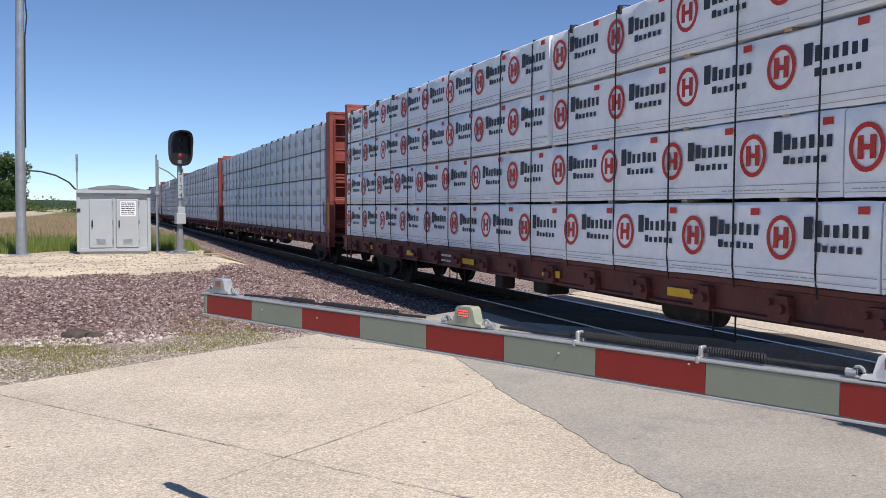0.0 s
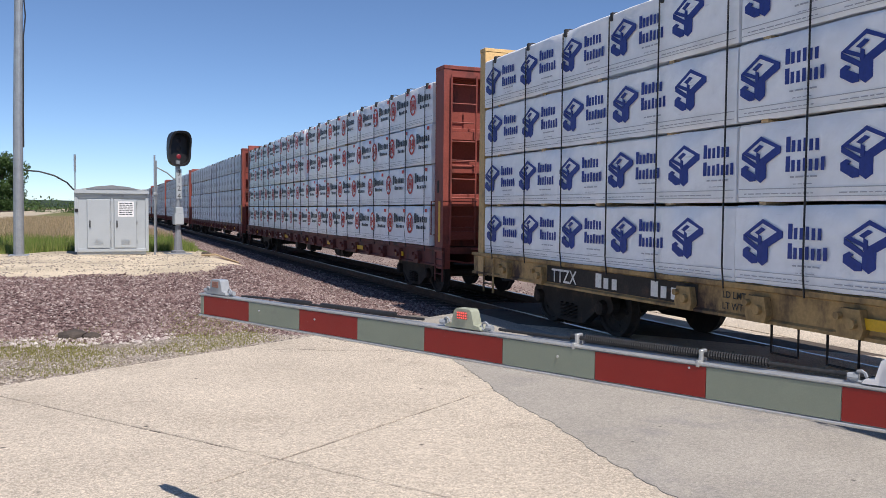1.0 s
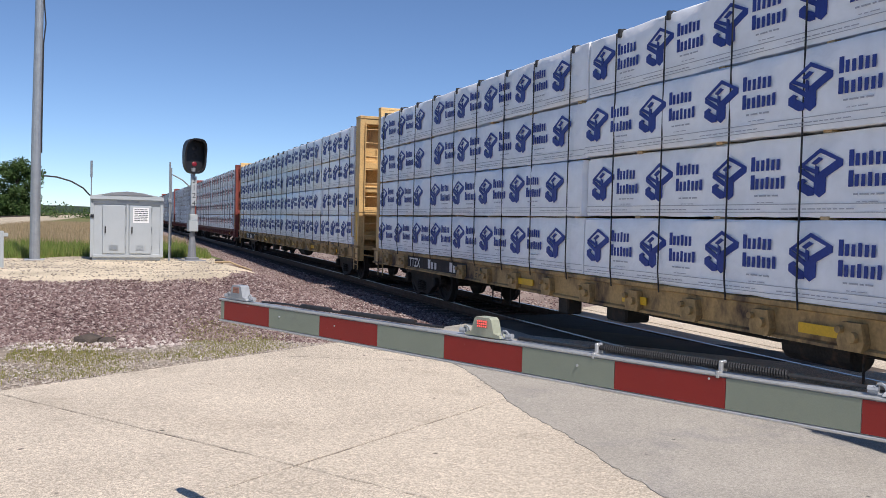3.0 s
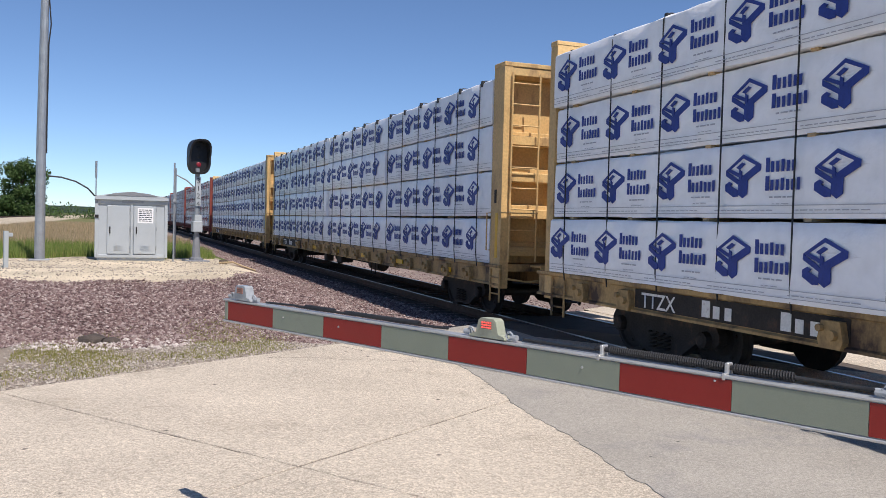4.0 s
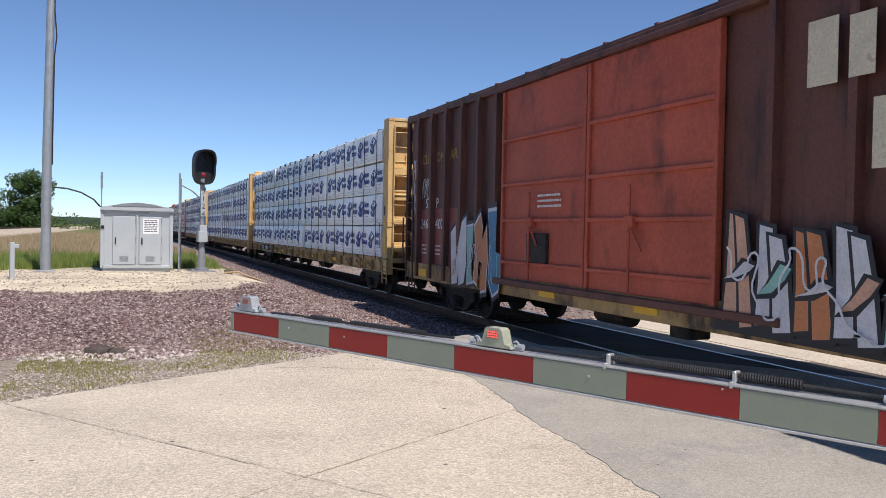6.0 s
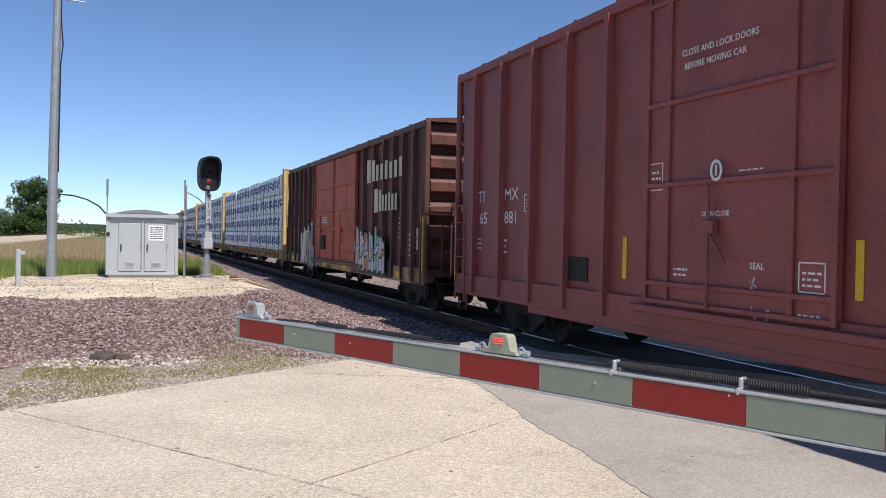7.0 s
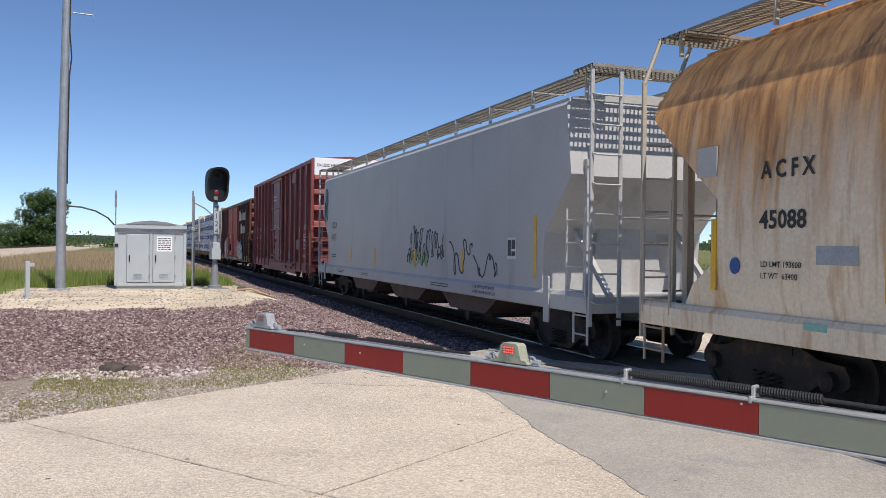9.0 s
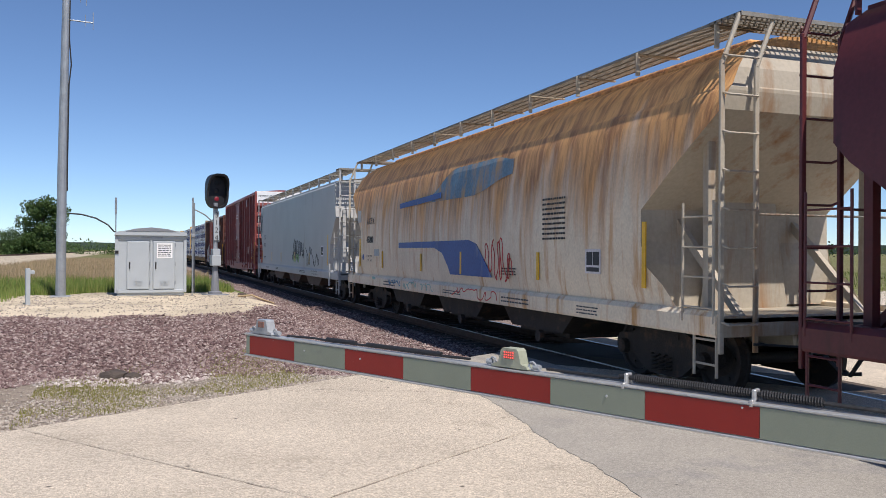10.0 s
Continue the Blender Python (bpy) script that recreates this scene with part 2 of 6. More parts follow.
# graffiti paints
for key, c in dict(p_orange=(0.55, 0.20, 0.08), p_teal=(0.25, 0.48, 0.42), p_white=(0.62, 0.6, 0.62), p_blue=(0.05, 0.2, 0.36), p_black=(0.02, 0.02, 0.025),
                   p_peach=(0.6, 0.33, 0.22), p_green=(0.25, 0.42, 0.14)).items():
    M[key] = surf("spray_" + key[2:], c, 0.5, 0, 0.15, 3, 30, 0)


def rusty_paint():
    """Cream hopper paint, its upper part rusting in streaks that run down from the roof."""
    m = surf("paint_cream_rusting", (0.74, 0.64, 0.49), 0.6, 0, 0.12, 1.0, 25, 0.12, (0.52, 0.29, 0.12), 0.44, (2.2, 2.2, 0.22), 2.1)
    n, l = m.node_tree.nodes, m.node_tree.links
    bs = n["Principled BSDF"]
    was = bs.inputs["Base Color"].links[0].from_socket
    tc, sep = n.new("ShaderNodeTexCoord"), n.new("ShaderNodeSeparateXYZ")
    l.new(tc.outputs["Object"], sep.inputs[0])
    mp, no = n.new("ShaderNodeMapping"), n.new("ShaderNodeTexNoise")
    mp.inputs["Scale"].default_value = (1, 3.0, 0.4)
    no.inputs["Scale"].default_value, no.inputs["Detail"].default_value = 1.1, 7
    l.new(tc.outputs["Object"], mp.inputs["Vector"])
    l.new(mp.outputs[0], no.inputs["Vector"])
    mad = n.new("ShaderNodeMath")
    mad.operation, mad.inputs[1].default_value = "MULTIPLY_ADD", 3.2
    l.new(no.outputs["Fac"], mad.inputs[0])
    l.new(sep.outputs["Z"], mad.inputs[2])
    cut = n.new("ShaderNodeMapRange")
    cut.inputs["From Min"].default_value, cut.inputs["From Max"].default_value = 3.5, 4.75
    cut.inputs["To Max"].default_value = 0.93
    l.new(mad.outputs[0], cut.inputs["Value"])
    mix = n.new("ShaderNodeMix")
    mix.data_type = "RGBA"
    deep = n.new("ShaderNodeTexNoise")
    deep.inputs["Scale"].default_value, deep.inputs["Detail"].default_value, deep.inputs["Roughness"].default_value = 2.4, 8, 0.7
    l.new(mp.outputs[0], deep.inputs["Vector"])
    hue = n.new("ShaderNodeValToRGB")
    hue.color_ramp.elements[0].position, hue.color_ramp.elements[0].color = 0.38, (0.33, 0.14, 0.045, 1)
    hue.color_ramp.elements[1].position, hue.color_ramp.elements[1].color = 0.58, (0.72, 0.37, 0.125, 1)
    l.new(deep.outputs["Fac"], hue.inputs["Fac"])
    l.new(hue.outputs["Color"], mix.inputs["B"])
    l.new(cut.outputs["Result"], mix.inputs["Factor"])
    l.new(was, mix.inputs["A"])
    l.new(mix.outputs["Result"], bs.inputs["Base Color"])
    return m


M["rusting"] = rusty_paint()


def earth():
    """Ground: gravelly near the track, sandy and grassy further off, by place."""
    m = bpy.data.materials.new("earth")
    m.use_nodes = True
    n, l = m.node_tree.nodes, m.node_tree.links
    bs = n["Principled BSDF"]
    bs.inputs["Roughness"].default_value, bs.inputs["Specular IOR Level"].default_value = 0.95, 0.1
    at = n.new("ShaderNodeAttribute")
    at.attribute_name = "tone"
    tc = n.new("ShaderNodeTexCoord")
    a, b, v = n.new("ShaderNodeTexNoise"), n.new("ShaderNodeTexNoise"), n.new("ShaderNodeTexVoronoi")
    a.inputs["Scale"].default_value, a.inputs["Detail"].default_value = 0.6, 8
    b.inputs["Scale"].default_value, b.inputs["Detail"].default_value = 45, 3
    v.inputs["Scale"].default_value = 28
    for nd in (a, b, v):
        l.new(tc.outputs["Object"], nd.inputs["Vector"])
    add = n.new("ShaderNodeMath")
    l.new(a.outputs["Fac"], add.inputs[0])
    l.new(b.outputs["Fac"], add.inputs[1])
    mr = n.new("ShaderNodeMapRange")
    mr.inputs["From Min"].default_value, mr.inputs["From Max"].default_value = 0.7, 1.3
    mr.inputs["To Min"].default_value, mr.inputs["To Max"].default_value = 0.65, 1.35
    l.new(add.outputs[0], mr.inputs["Value"])
    mul = n.new("ShaderNodeVectorMath")
    mul.operation = "SCALE"
    l.new(at.outputs["Color"], mul.inputs[0])
    l.new(mr.outputs["Result"], mul.inputs["Scale"])
    l.new(mul.outputs["Vector"], bs.inputs["Base Color"])
    bp = n.new("ShaderNodeBump")
    bp.inputs["Strength"].default_value, bp.inputs["Distance"].default_value = 0.6, 0.03
    l.new(v.outputs["Distance"], bp.inputs["Height"])
    l.new(bp.outputs[0], bs.inputs["Normal"])
    return m


M["earth"] = earth()


# ---- mesh helpers
class Build:
    """Gathers vertices and faces of one mesh."""

    def __init__(self):
        self.v, self.f = [], []

    def add(self, verts, faces):
        k = len(self.v)
        self.v += [tuple(p) for p in verts]
        self.f += [tuple(i + k for i in f) for f in faces]
        return self

    def box(self, x0, x1, y0, y1, z0, z1, c=0.0):
        """A box; c: the chamfer of its edges."""
        if c <= 0:
            return self.add([(x, y, z) for x in (x0, x1) for y in (y0, y1) for z in (z0, z1)],
                            [(0, 1, 3, 2), (4, 6, 7, 5), (0, 4, 5, 1), (2, 3, 7, 6), (0, 2, 6, 4), (1, 5, 7, 3)])
        bm = bmesh.new()
        bmesh.ops.create_cube(bm, size=1, matrix=Matrix.Translation(((x0 + x1) / 2, (y0 + y1) / 2, (z0 + z1) / 2)) @ Matrix.Diagonal((x1 - x0, y1 - y0, z1 - z0, 1)))
        bmesh.ops.bevel(bm, geom=bm.edges[:], offset=c, segments=1, affect="EDGES")
        bm.verts.index_update()
        self.add([p.co[:] for p in bm.verts], [[q.index for q in f.verts] for f in bm.faces])
        bm.free()
        return self

    def prism(self, prof, axis, lo, hi):
        """Extrudes a closed outline. axis 'x': points are (y, z); 'y': (x, z); 'z': (x, y)."""
        put = {"x": lambda a, b, t: (t, a, b), "y": lambda a, b, t: (a, t, b), "z": lambda a, b, t: (a, b, t)}[axis]
        n = len(prof)
        return self.add([put(a, b, lo) for a, b in prof] + [put(a, b, hi) for a, b in prof],
                        [tuple(range(n))[::-1], tuple(range(n, 2 * n))] + [(i, (i + 1) % n, n + (i + 1) % n, n + i) for i in range(n)])

    def tube(self, pts, r, n=6):
        """A round bar through points."""
        pts = [Vector(p) for p in pts]
        rings = []
        for i, p in enumerate(pts):
            d = (pts[min(i + 1, len(pts) - 1)] - pts[max(i - 1, 0)]).normalized()
            a = d.cross(Vector((0, 0, 1)) if abs(d.z) < 0.9 else Vector((1, 0, 0))).normalized()
            b = d.cross(a)
            rr = r[i] if isinstance(r, (list, tuple)) else r
            rings.append([p + (a * math.cos(t) + b * math.sin(t)) * rr for t in [2 * math.pi * k / n for k in range(n)]])
        fs = [(i * n + k, i * n + (k + 1) % n, (i + 1) * n + (k + 1) % n, (i + 1) * n + k) for i in range(len(pts) - 1) for k in range(n)]
        fs += [tuple(range(n))[::-1], tuple(range((len(pts) - 1) * n, len(pts) * n))]
        return self.add([v for ring in rings for v in ring], fs)

    def lathe(self, prof, centre, axis="x", n=24):
        """Turns an outline of (along, radius) round an axis."""
        c = Vector(centre)
        vs = []
        for a, r in prof:
            for k in range(n):
                t = 2 * math.pi * k / n
                o = {"x": (a, r * math.cos(t), r * math.sin(t)), "y": (r * math.cos(t), a, r * math.sin(t)), "z": (r * math.cos(t), r * math.sin(t), a)}[axis]
                vs.append(c + Vector(o))
        m = len(prof)
        fs = [(i * n + k, i * n + (k + 1) % n, (i + 1) * n + (k + 1) % n, (i + 1) * n + k) for i in range(m - 1) for k in range(n)]
        return self.add(vs, fs + [tuple(range(n))[::-1], tuple(range((m - 1) * n, m * n))])

    def side(self, x, y, polys, t=0.004):
        """Thin paint or film on a wall that looks to -x. Outlines in (along, up), along running to -y from y."""
        for p in polys:
            n = len(p)
            self.add([(x - t, y - s, z) for s, z in p] + [(x, y - s, z) for s, z in p],
                     [tuple(range(n))] + [(i, (i + 1) % n, n + (i + 1) % n, n + i) for i in range(n)])
        return self

    def mesh(self, name, mat, smooth=False):
        me = bpy.data.meshes.new(name)
        me.from_pydata(self.v, [], self.f)
        me.materials.append(mat)
        bm = bmesh.new()
        bm.from_mesh(me)
        bmesh.ops.recalc_face_normals(bm, faces=bm.faces[:])
        bm.to_mesh(me)
        bm.free()
        if smooth:
            me.polygons.foreach_set("use_smooth", [True] * len(me.polygons))
            me.set_sharp_from_angle(angle=radians(38))
        return me


def part(name, b, mat, parent=None, label="", smooth=False):
    """One mesh object, under a thing or a part. b: a Build, or a mesh to share."""
    ob = new(name, b.mesh(name, M[mat], smooth) if isinstance(b, Build) else b)
    if parent:
        ob.parent = parent
    if label:
        ob["label"] = label
    return ob


def thing(name, label, category, m, group="", kind=""):
    ob = new(name)
    ob.matrix_basis = m
    return tagged(ob, label, category, group, kind)


def rect(s0, s1, z0, z1):
    return [(s0, z0), (s1, z0), (s1, z1), (s0, z1)]


def bars(rng, s0, s1, z0, z1, n):
    """A word that is not spelled out: n slim plain bars in a row, the first one taller."""
    w, h = (s1 - s0) / n, z1 - z0
    return [rect(s0 + i * w + w * 0.14, s0 + i * w + w * (0.86 if i == 0 else 0.70), z0, z1 if i == 0 else z0 + h * (0.74 if i % 3 else 0.84)) for i in range(n)]


def lines(rng, s0, s1, z0, z1, n):
    """n lines of small unreadable writing."""
    out, h = [], (z1 - z0) / n
    for i in range(n):
        s = s0
        while s < s1 - 0.02:
            e = min(s1, s + rng.uniform(0.03, 0.10))
            out.append(rect(s, e, z0 + i * h, z0 + i * h + h * 0.4))
            s = e + 0.022
    return out


def lettering(body, size, mat, x, y, z, parent, name="lettering", squeeze=1.0, bold=0.012):
    """Words in the built-in font on a wall that looks to -x; y, z: lower start of the line."""
    cu = bpy.data.curves.new(name, "FONT")
    cu.body, cu.size, cu.resolution_u, cu.offset = body, size, 2, size * bold
    tmp = bpy.data.objects.new(name, cu)
    me = bpy.data.meshes.new_from_object(tmp)
    bpy.data.objects.remove(tmp)
    for v in me.vertices:
        a, b = v.co.x, v.co.y
        v.co = (x - 0.006, y - a * squeeze, z + b)
    me.materials.clear()
    me.materials.append(M[mat])
    ob = new(name, me)
    ob.parent = parent
    return ob


def end_lettering(body, size, mat, x, y, z, parent, name="lettering"):
    """Words on a wall that looks to -y; x, z: lower start of the line."""
    ob = lettering(body, size, mat, 0, 0, 0, parent, name)
    for v in ob.data.vertices:
        v.co = (x - v.co.y, y - 0.004, z + v.co.z)
    return ob


# ---- the ground
EDGE, U, W = Vector((3.04, 11.49)), Vector((0.858, 0.514)), Vector((0.514, -0.858))   # road edge, along and across the road


def road_uw(x, y):
    d = Vector((x, y)) - EDGE
    return d.dot(U), d.dot(W)


def ease(a, b, t):
    t = min(1, max(0, (t - a) / (b - a)))
    return t * t * (3 - 2 * t)


def height(x, y):
    """Lie of the land, without the road."""
    h = 0.32 * ease(13, 21.5, y) * (1 - ease(3.0, 4.6, x)) * (1 - ease(36, 60, y)) * ease(-14, -5, x)
    h += (0.10 * noise.noise(Vector((x * 0.35, y * 0.35, 0))) + 0.05 * noise.noise(Vector((x * 1.1, y * 1.1, 2)))) * ease(10, 14, y) * (1 - ease(3.5, 4.6, x))
    h -= 0.03
    d = abs(x - XC)
    bed = -0.20 - 0.05 * ease(1.65, 2.6, d)
    h += (bed - h) * (1 - ease(2.5, 3.7, d))
    t = abs(x + 24)                                      # embankment of the other line
    if x < -15:
        h += 0.45 * (1 - ease(1.8, 4.5, t))
    u, w = road_uw(x, y)
    h = h + (-0.16 - h) * ease(-0.02, 0.10, w) if w < 3 or d > 3 else min(h, -0.16)
    return h


def tone(x, y):
    """Colour of the ground by what lies there."""
    n = noise.noise(Vector((x * 0.5, y * 0.5, 3))) * 0.5 + noise.noise(Vector((x * 1.7, y * 1.7, 7))) * 0.3
    purple, sand, gravel = Vector((0.15, 0.10, 0.095)), Vector((0.56, 0.48, 0.36)), Vector((0.25, 0.21, 0.17))
    straw, green, weeds = Vector((0.29, 0.23, 0.14)), Vector((0.10, 0.13, 0.04)), Vector((0.19, 0.18, 0.07))
    c = gravel.lerp(weeds, ease(0.0, 0.3, n) * (1 - ease(12.5, 14, y)))
    c = c.lerp(purple, ease(12.2, 13.6, y + n * 2.2))
    c = c.lerp(sand, ease(19.6, 20.3, y + n * 1.6 + max(0, x - 2.4) * -2.2) * (1 - ease(3.4, 4.0, x + n)))
    d = abs(x - XC)
    c = c.lerp(Vector((0.25, 0.20, 0.18)), 1 - ease(3.0, 3.8, d))
    far = ease(29.5, 31.5, y + n) if x < 4 else ease(4.5, 6, d)
    far = max(far, ease(4.2, 4.8, -x + (y - 26) * 0.12 + n))
    field = green.lerp(straw, ease(35, 43, y + n * 6))
    field = field.lerp(green.lerp(straw, 0.3), ease(120, 200, y))
    t = abs(x + 24)
    if x < -14:
        field = field.lerp(Vector((0.44, 0.38, 0.29)), (1 - ease(2.2, 3.0, t + n)) if x < -24 else 1)
    elif x < -11.5:
        field = field.lerp(Vector((0.42, 0.36, 0.27)), ease(11.8, 12.6, -x + n * 0.8))
    if x > 12:
        field = green.lerp(straw, 0.35 + n * 0.4)
    return c.lerp(field, far)


def spaced(fine_lo, fine_hi, step, far_lo, far_hi):
    mid = [fine_lo + i * step for i in range(int((fine_hi - fine_lo) / step) + 1)]
    up, s = [mid[-1]], step
    while up[-1] < far_hi:
        s *= 1.22
        up.append(min(far_hi, up[-1] + s))
    dn, s = [mid[0]], step
    while dn[-1] > far_lo:
        s *= 1.22
        dn.append(max(far_lo, dn[-1] - s))
    return dn[:0:-1] + mid + up[1:]


def ground():
    xs, ys = spaced(-10, 13, 0.2, -3500, 3500), spaced(2, 34, 0.2, -300, 4500)
    b = Build()
    nx = len(xs)
    b.v = [(x, y, height(x, y)) for y in ys for x in xs]
    b.f = [(j * nx + i, j * nx + i + 1, (j + 1) * nx + i + 1, (j + 1) * nx + i) for j in range(len(ys) - 1) for i in range(nx - 1)]
    me = bpy.data.meshes.new("ground")
    me.from_pydata(b.v, [], b.f)
    me.materials.append(M["earth"])
    att = me.color_attributes.new("tone", "FLOAT_COLOR", "POINT")
    att.data.foreach_set("color", [c for x, y, _ in b.v for c in (*tone(x, y), 1.0)])
    me.polygons.foreach_set("use_smooth", [True] * len(me.polygons))
    tagged(new("ground", me), "gravelly ground with sand, weeds and fields", "ground", kind="structure")


ground()


def slab(u0, u1, w0, w1, z0, z1, c=0.009):
    rng = random.Random(int(u0 * 10 + w0 * 100))
    cor = [(u0 + c, w0 + c), (u1 - c, w0 + c), (u1 - c, w1 - c), (u0 + c, w1 - c)]
    ring = []
    for i in range(4):
        (a, p), (q, r) = cor[i], cor[(i + 1) % 4]
        n = 40
        for k in range(n):
            f = k / n
            j = 0 if k == 0 else 0.007
            ring.append((a + (q - a) * f + rng.uniform(-j, j), p + (r - p) * f + rng.uniform(-j, j)))
    n = len(ring)
    mid = Vector((sum(p[0] for p in ring) / n, sum(p[1] for p in ring) / n))
    def xy(p, inset):
        q = Vector(p)
        q = q + (mid - q).normalized() * inset
        q = Vector((q.x + 0.25 + 0.077 * (q.y - 3.9), q.y - 0.046 * (q.x + 3.4) * min(1, max(0, q.y / 3.9))))
        return EDGE + U * q.x + W * q.y
    b = Build()
    top, mids, low = [], [], []
    for p in ring:
        a, m = xy(p, 0.003), xy(p, 0)
        top.append((a.x, a.y, z1))
        mids.append((m.x, m.y, z1 - 0.008))
        low.append((m.x, m.y, z0))
    b.add(top + mids + low, [tuple(range(n))] + [(r * n + i, r * n + (i + 1) % n, (r + 1) * n + (i + 1) % n, (r + 1) * n + i) for r in (0, 1) for i in range(n)])
    return b


def road():
    r = thing("road", "pale concrete road with cracked joints and an asphalt approach", "road", pose(0, 0, 0), kind="structure")
    us = (-23.0, -13.9, -9.3, -4.75, 2.6)
    for i in range(4):
        for j, (w0, w1) in enumerate(((0, 3.9), (3.9, 7.8), (7.8, 11.7), (11.7, 15.6))):
            part("concrete_slab", slab(us[i], us[i + 1], w0, w1, -0.14, 0.0), "concrete", r)
    # joint filler just below the slabs
    b = Build()
    cs = [EDGE + U * u + W * w for u, w in ((-23.1, 0.05), (4.0, 0.05), (4.0, 15.7), (-23.1, 15.7))]
    b.prism([(p.x, p.y) for p in cs], "z", -0.15, -0.007)
    part("joint_filler", b, "joint", r)
    # asphalt approach, laid over the slabs with a ragged edge
    rng = random.Random(4)
    rim = [(3.0, 0.5), (3.25, 3.0), (3.38, 4.92), (3.43, 5.36), (3.53, 6.02), (3.53, 6.42), (3.61, 7.3), (3.70, 7.5), (3.78, 8.12), (3.91, 8.96), (3.94, 9.65), (3.80, 10.6), (3.72, 11.88)]
    fine = []
    for (a, p), (q, s) in zip(rim, rim[1:]):
        n = max(2, int(math.dist((a, p), (q, s)) / 0.07))
        for k in range(n):
            fine.append((a + (q - a) * k / n + rng.uniform(-0.02, 0.02), p + (s - p) * k / n + rng.uniform(-0.015, 0.015)))
    def edge_y(x, w=0.0):
        return EDGE.y + (x - EDGE.x) * U.y / U.x - w / U.x
    out = fine + [(3.72, edge_y(3.72)), (6.1, edge_y(6.1)), (6.1, -12.0), (3.0, -12.0)]
    part("asphalt_approach", Build().prism(out, "z", -0.012, 0.006), "asphalt", r, "grey old asphalt approach with a ragged edge")
    # crossing panels between and beside the rails
    for x0, x1 in ((6.1, XC - 0.80), (XC - 0.66, XC + 0.66), (XC + 0.80, 9.2)):
        y1 = edge_y((x0 + x1) / 2)
        y = y1
        while y > -12:
            part("crossing_panel", Build().box(x0 + 0.006, x1 - 0.006, y - 1.82, y - 0.01, -0.17, -0.008, 0.012), "concrete" if x0 > XC else "crossing", r)
            y -= 1.83
    # hairline cracks in the slabs
    for pts in (((1.75, 10.45), (2.3, 10.35), (2.75, 10.05), (3.2, 9.95), (3.55, 9.7), (3.92, 9.62)), ((2.9, 11.2), (3.1, 10.7), (3.6, 10.5))):
        fine = []
        for (a, p), (q, s) in zip(pts, pts[1:]):
            for k in range(6):
                fine.append((a + (q - a) * k / 6 + rng.uniform(-0.02, 0.02), p + (s - p) * k / 6 + rng.uniform(-0.02, 0.02)))
        b = Build()
        for (a, p), (q, s) in zip(fine, fine[1:]):
            d = Vector((q - a, s - p)).normalized() * rng.uniform(0.003, 0.007)
            b.add([(a + d.y, p - d.x, 0.001), (q + d.y, s - d.x, 0.001), (q - d.y, s + d.x, 0.001), (a - d.y, p + d.x, 0.001)], [(0, 1, 2, 3)])
        part("crack", b, "running_gear", r)
    out = [(9.2, edge_y(9.2)), (34, edge_y(34)), (34, -12), (9.2, -12)]
    part("far_approach", Build().prism(out, "z", -0.14, -0.004), "concrete", r)


road()


def rail_profile(x):
    """T-rail, 0.17 m high, its top at z = 0."""
    p = [(0.036, 0.0), (0.037, -0.03), (0.012, -0.045), (0.009, -0.13), (0.07, -0.155), (0.07, -0.168)]
    return [(x + a, z) for a, z in p] + [(x - a, z) for a, z in reversed(p)]


def railway():
    t = thing("railway_track", "shiny steel rails on dark timber ties", "railway track", pose(0, 0, 0), kind="structure")
    for s in (-0.7525, 0.7525):
        part("rail", Build().prism(rail_profile(XC + s), "y", -190, 420), "rail_web", t)
        part("rail_head", Build().prism([(XC + s - 0.034, -0.004), (XC + s + 0.034, -0.004), (XC + s + 0.03, 0.004), (XC + s - 0.03, 0.004)], "y", -190, 420), "rail", t)
    rng = random.Random(2)
    tie = Build().box(-1.3, 1.3, -0.115, 0.115, -0.36, -0.172, 0.012).mesh("tie", M["tie"])
    y = 13.0
    k = 0
    rest = Build()
    while y < 300:
        m = pose(XC + rng.uniform(-0.04, 0.04), y, rng.uniform(-0.008, 0.004), 0, 0, rng.uniform(-1, 1))
        if k < 120:
            o = part("tie", tie, "tie", t)
            o.matrix_basis = m
        else:
            rest.box(XC - 1.3, XC + 1.3, y - 0.115, y + 0.115, -0.36, -0.172)
        y += 0.53
        k += 1
    part("far_ties", rest, "tie", t)["kind"] = "stuff"
    o = thing("railway_track", "second railway line on a pale ballast bank", "railway track", pose(-24, 0, 0.58), kind="structure")
    for s in (-0.7525, 0.7525):
        part("rail", Build().prism(rail_profile(s), "y", 20, 900), "rail_web", o)
    b = Build()
    y = 30
    while y < 400:
        b.box(-1.3, 1.3, y - 0.115, y + 0.115, -0.30, -0.165)
        y += 0.55
    part("far_ties", b, "tie", o)["kind"] = "stuff"


railway()


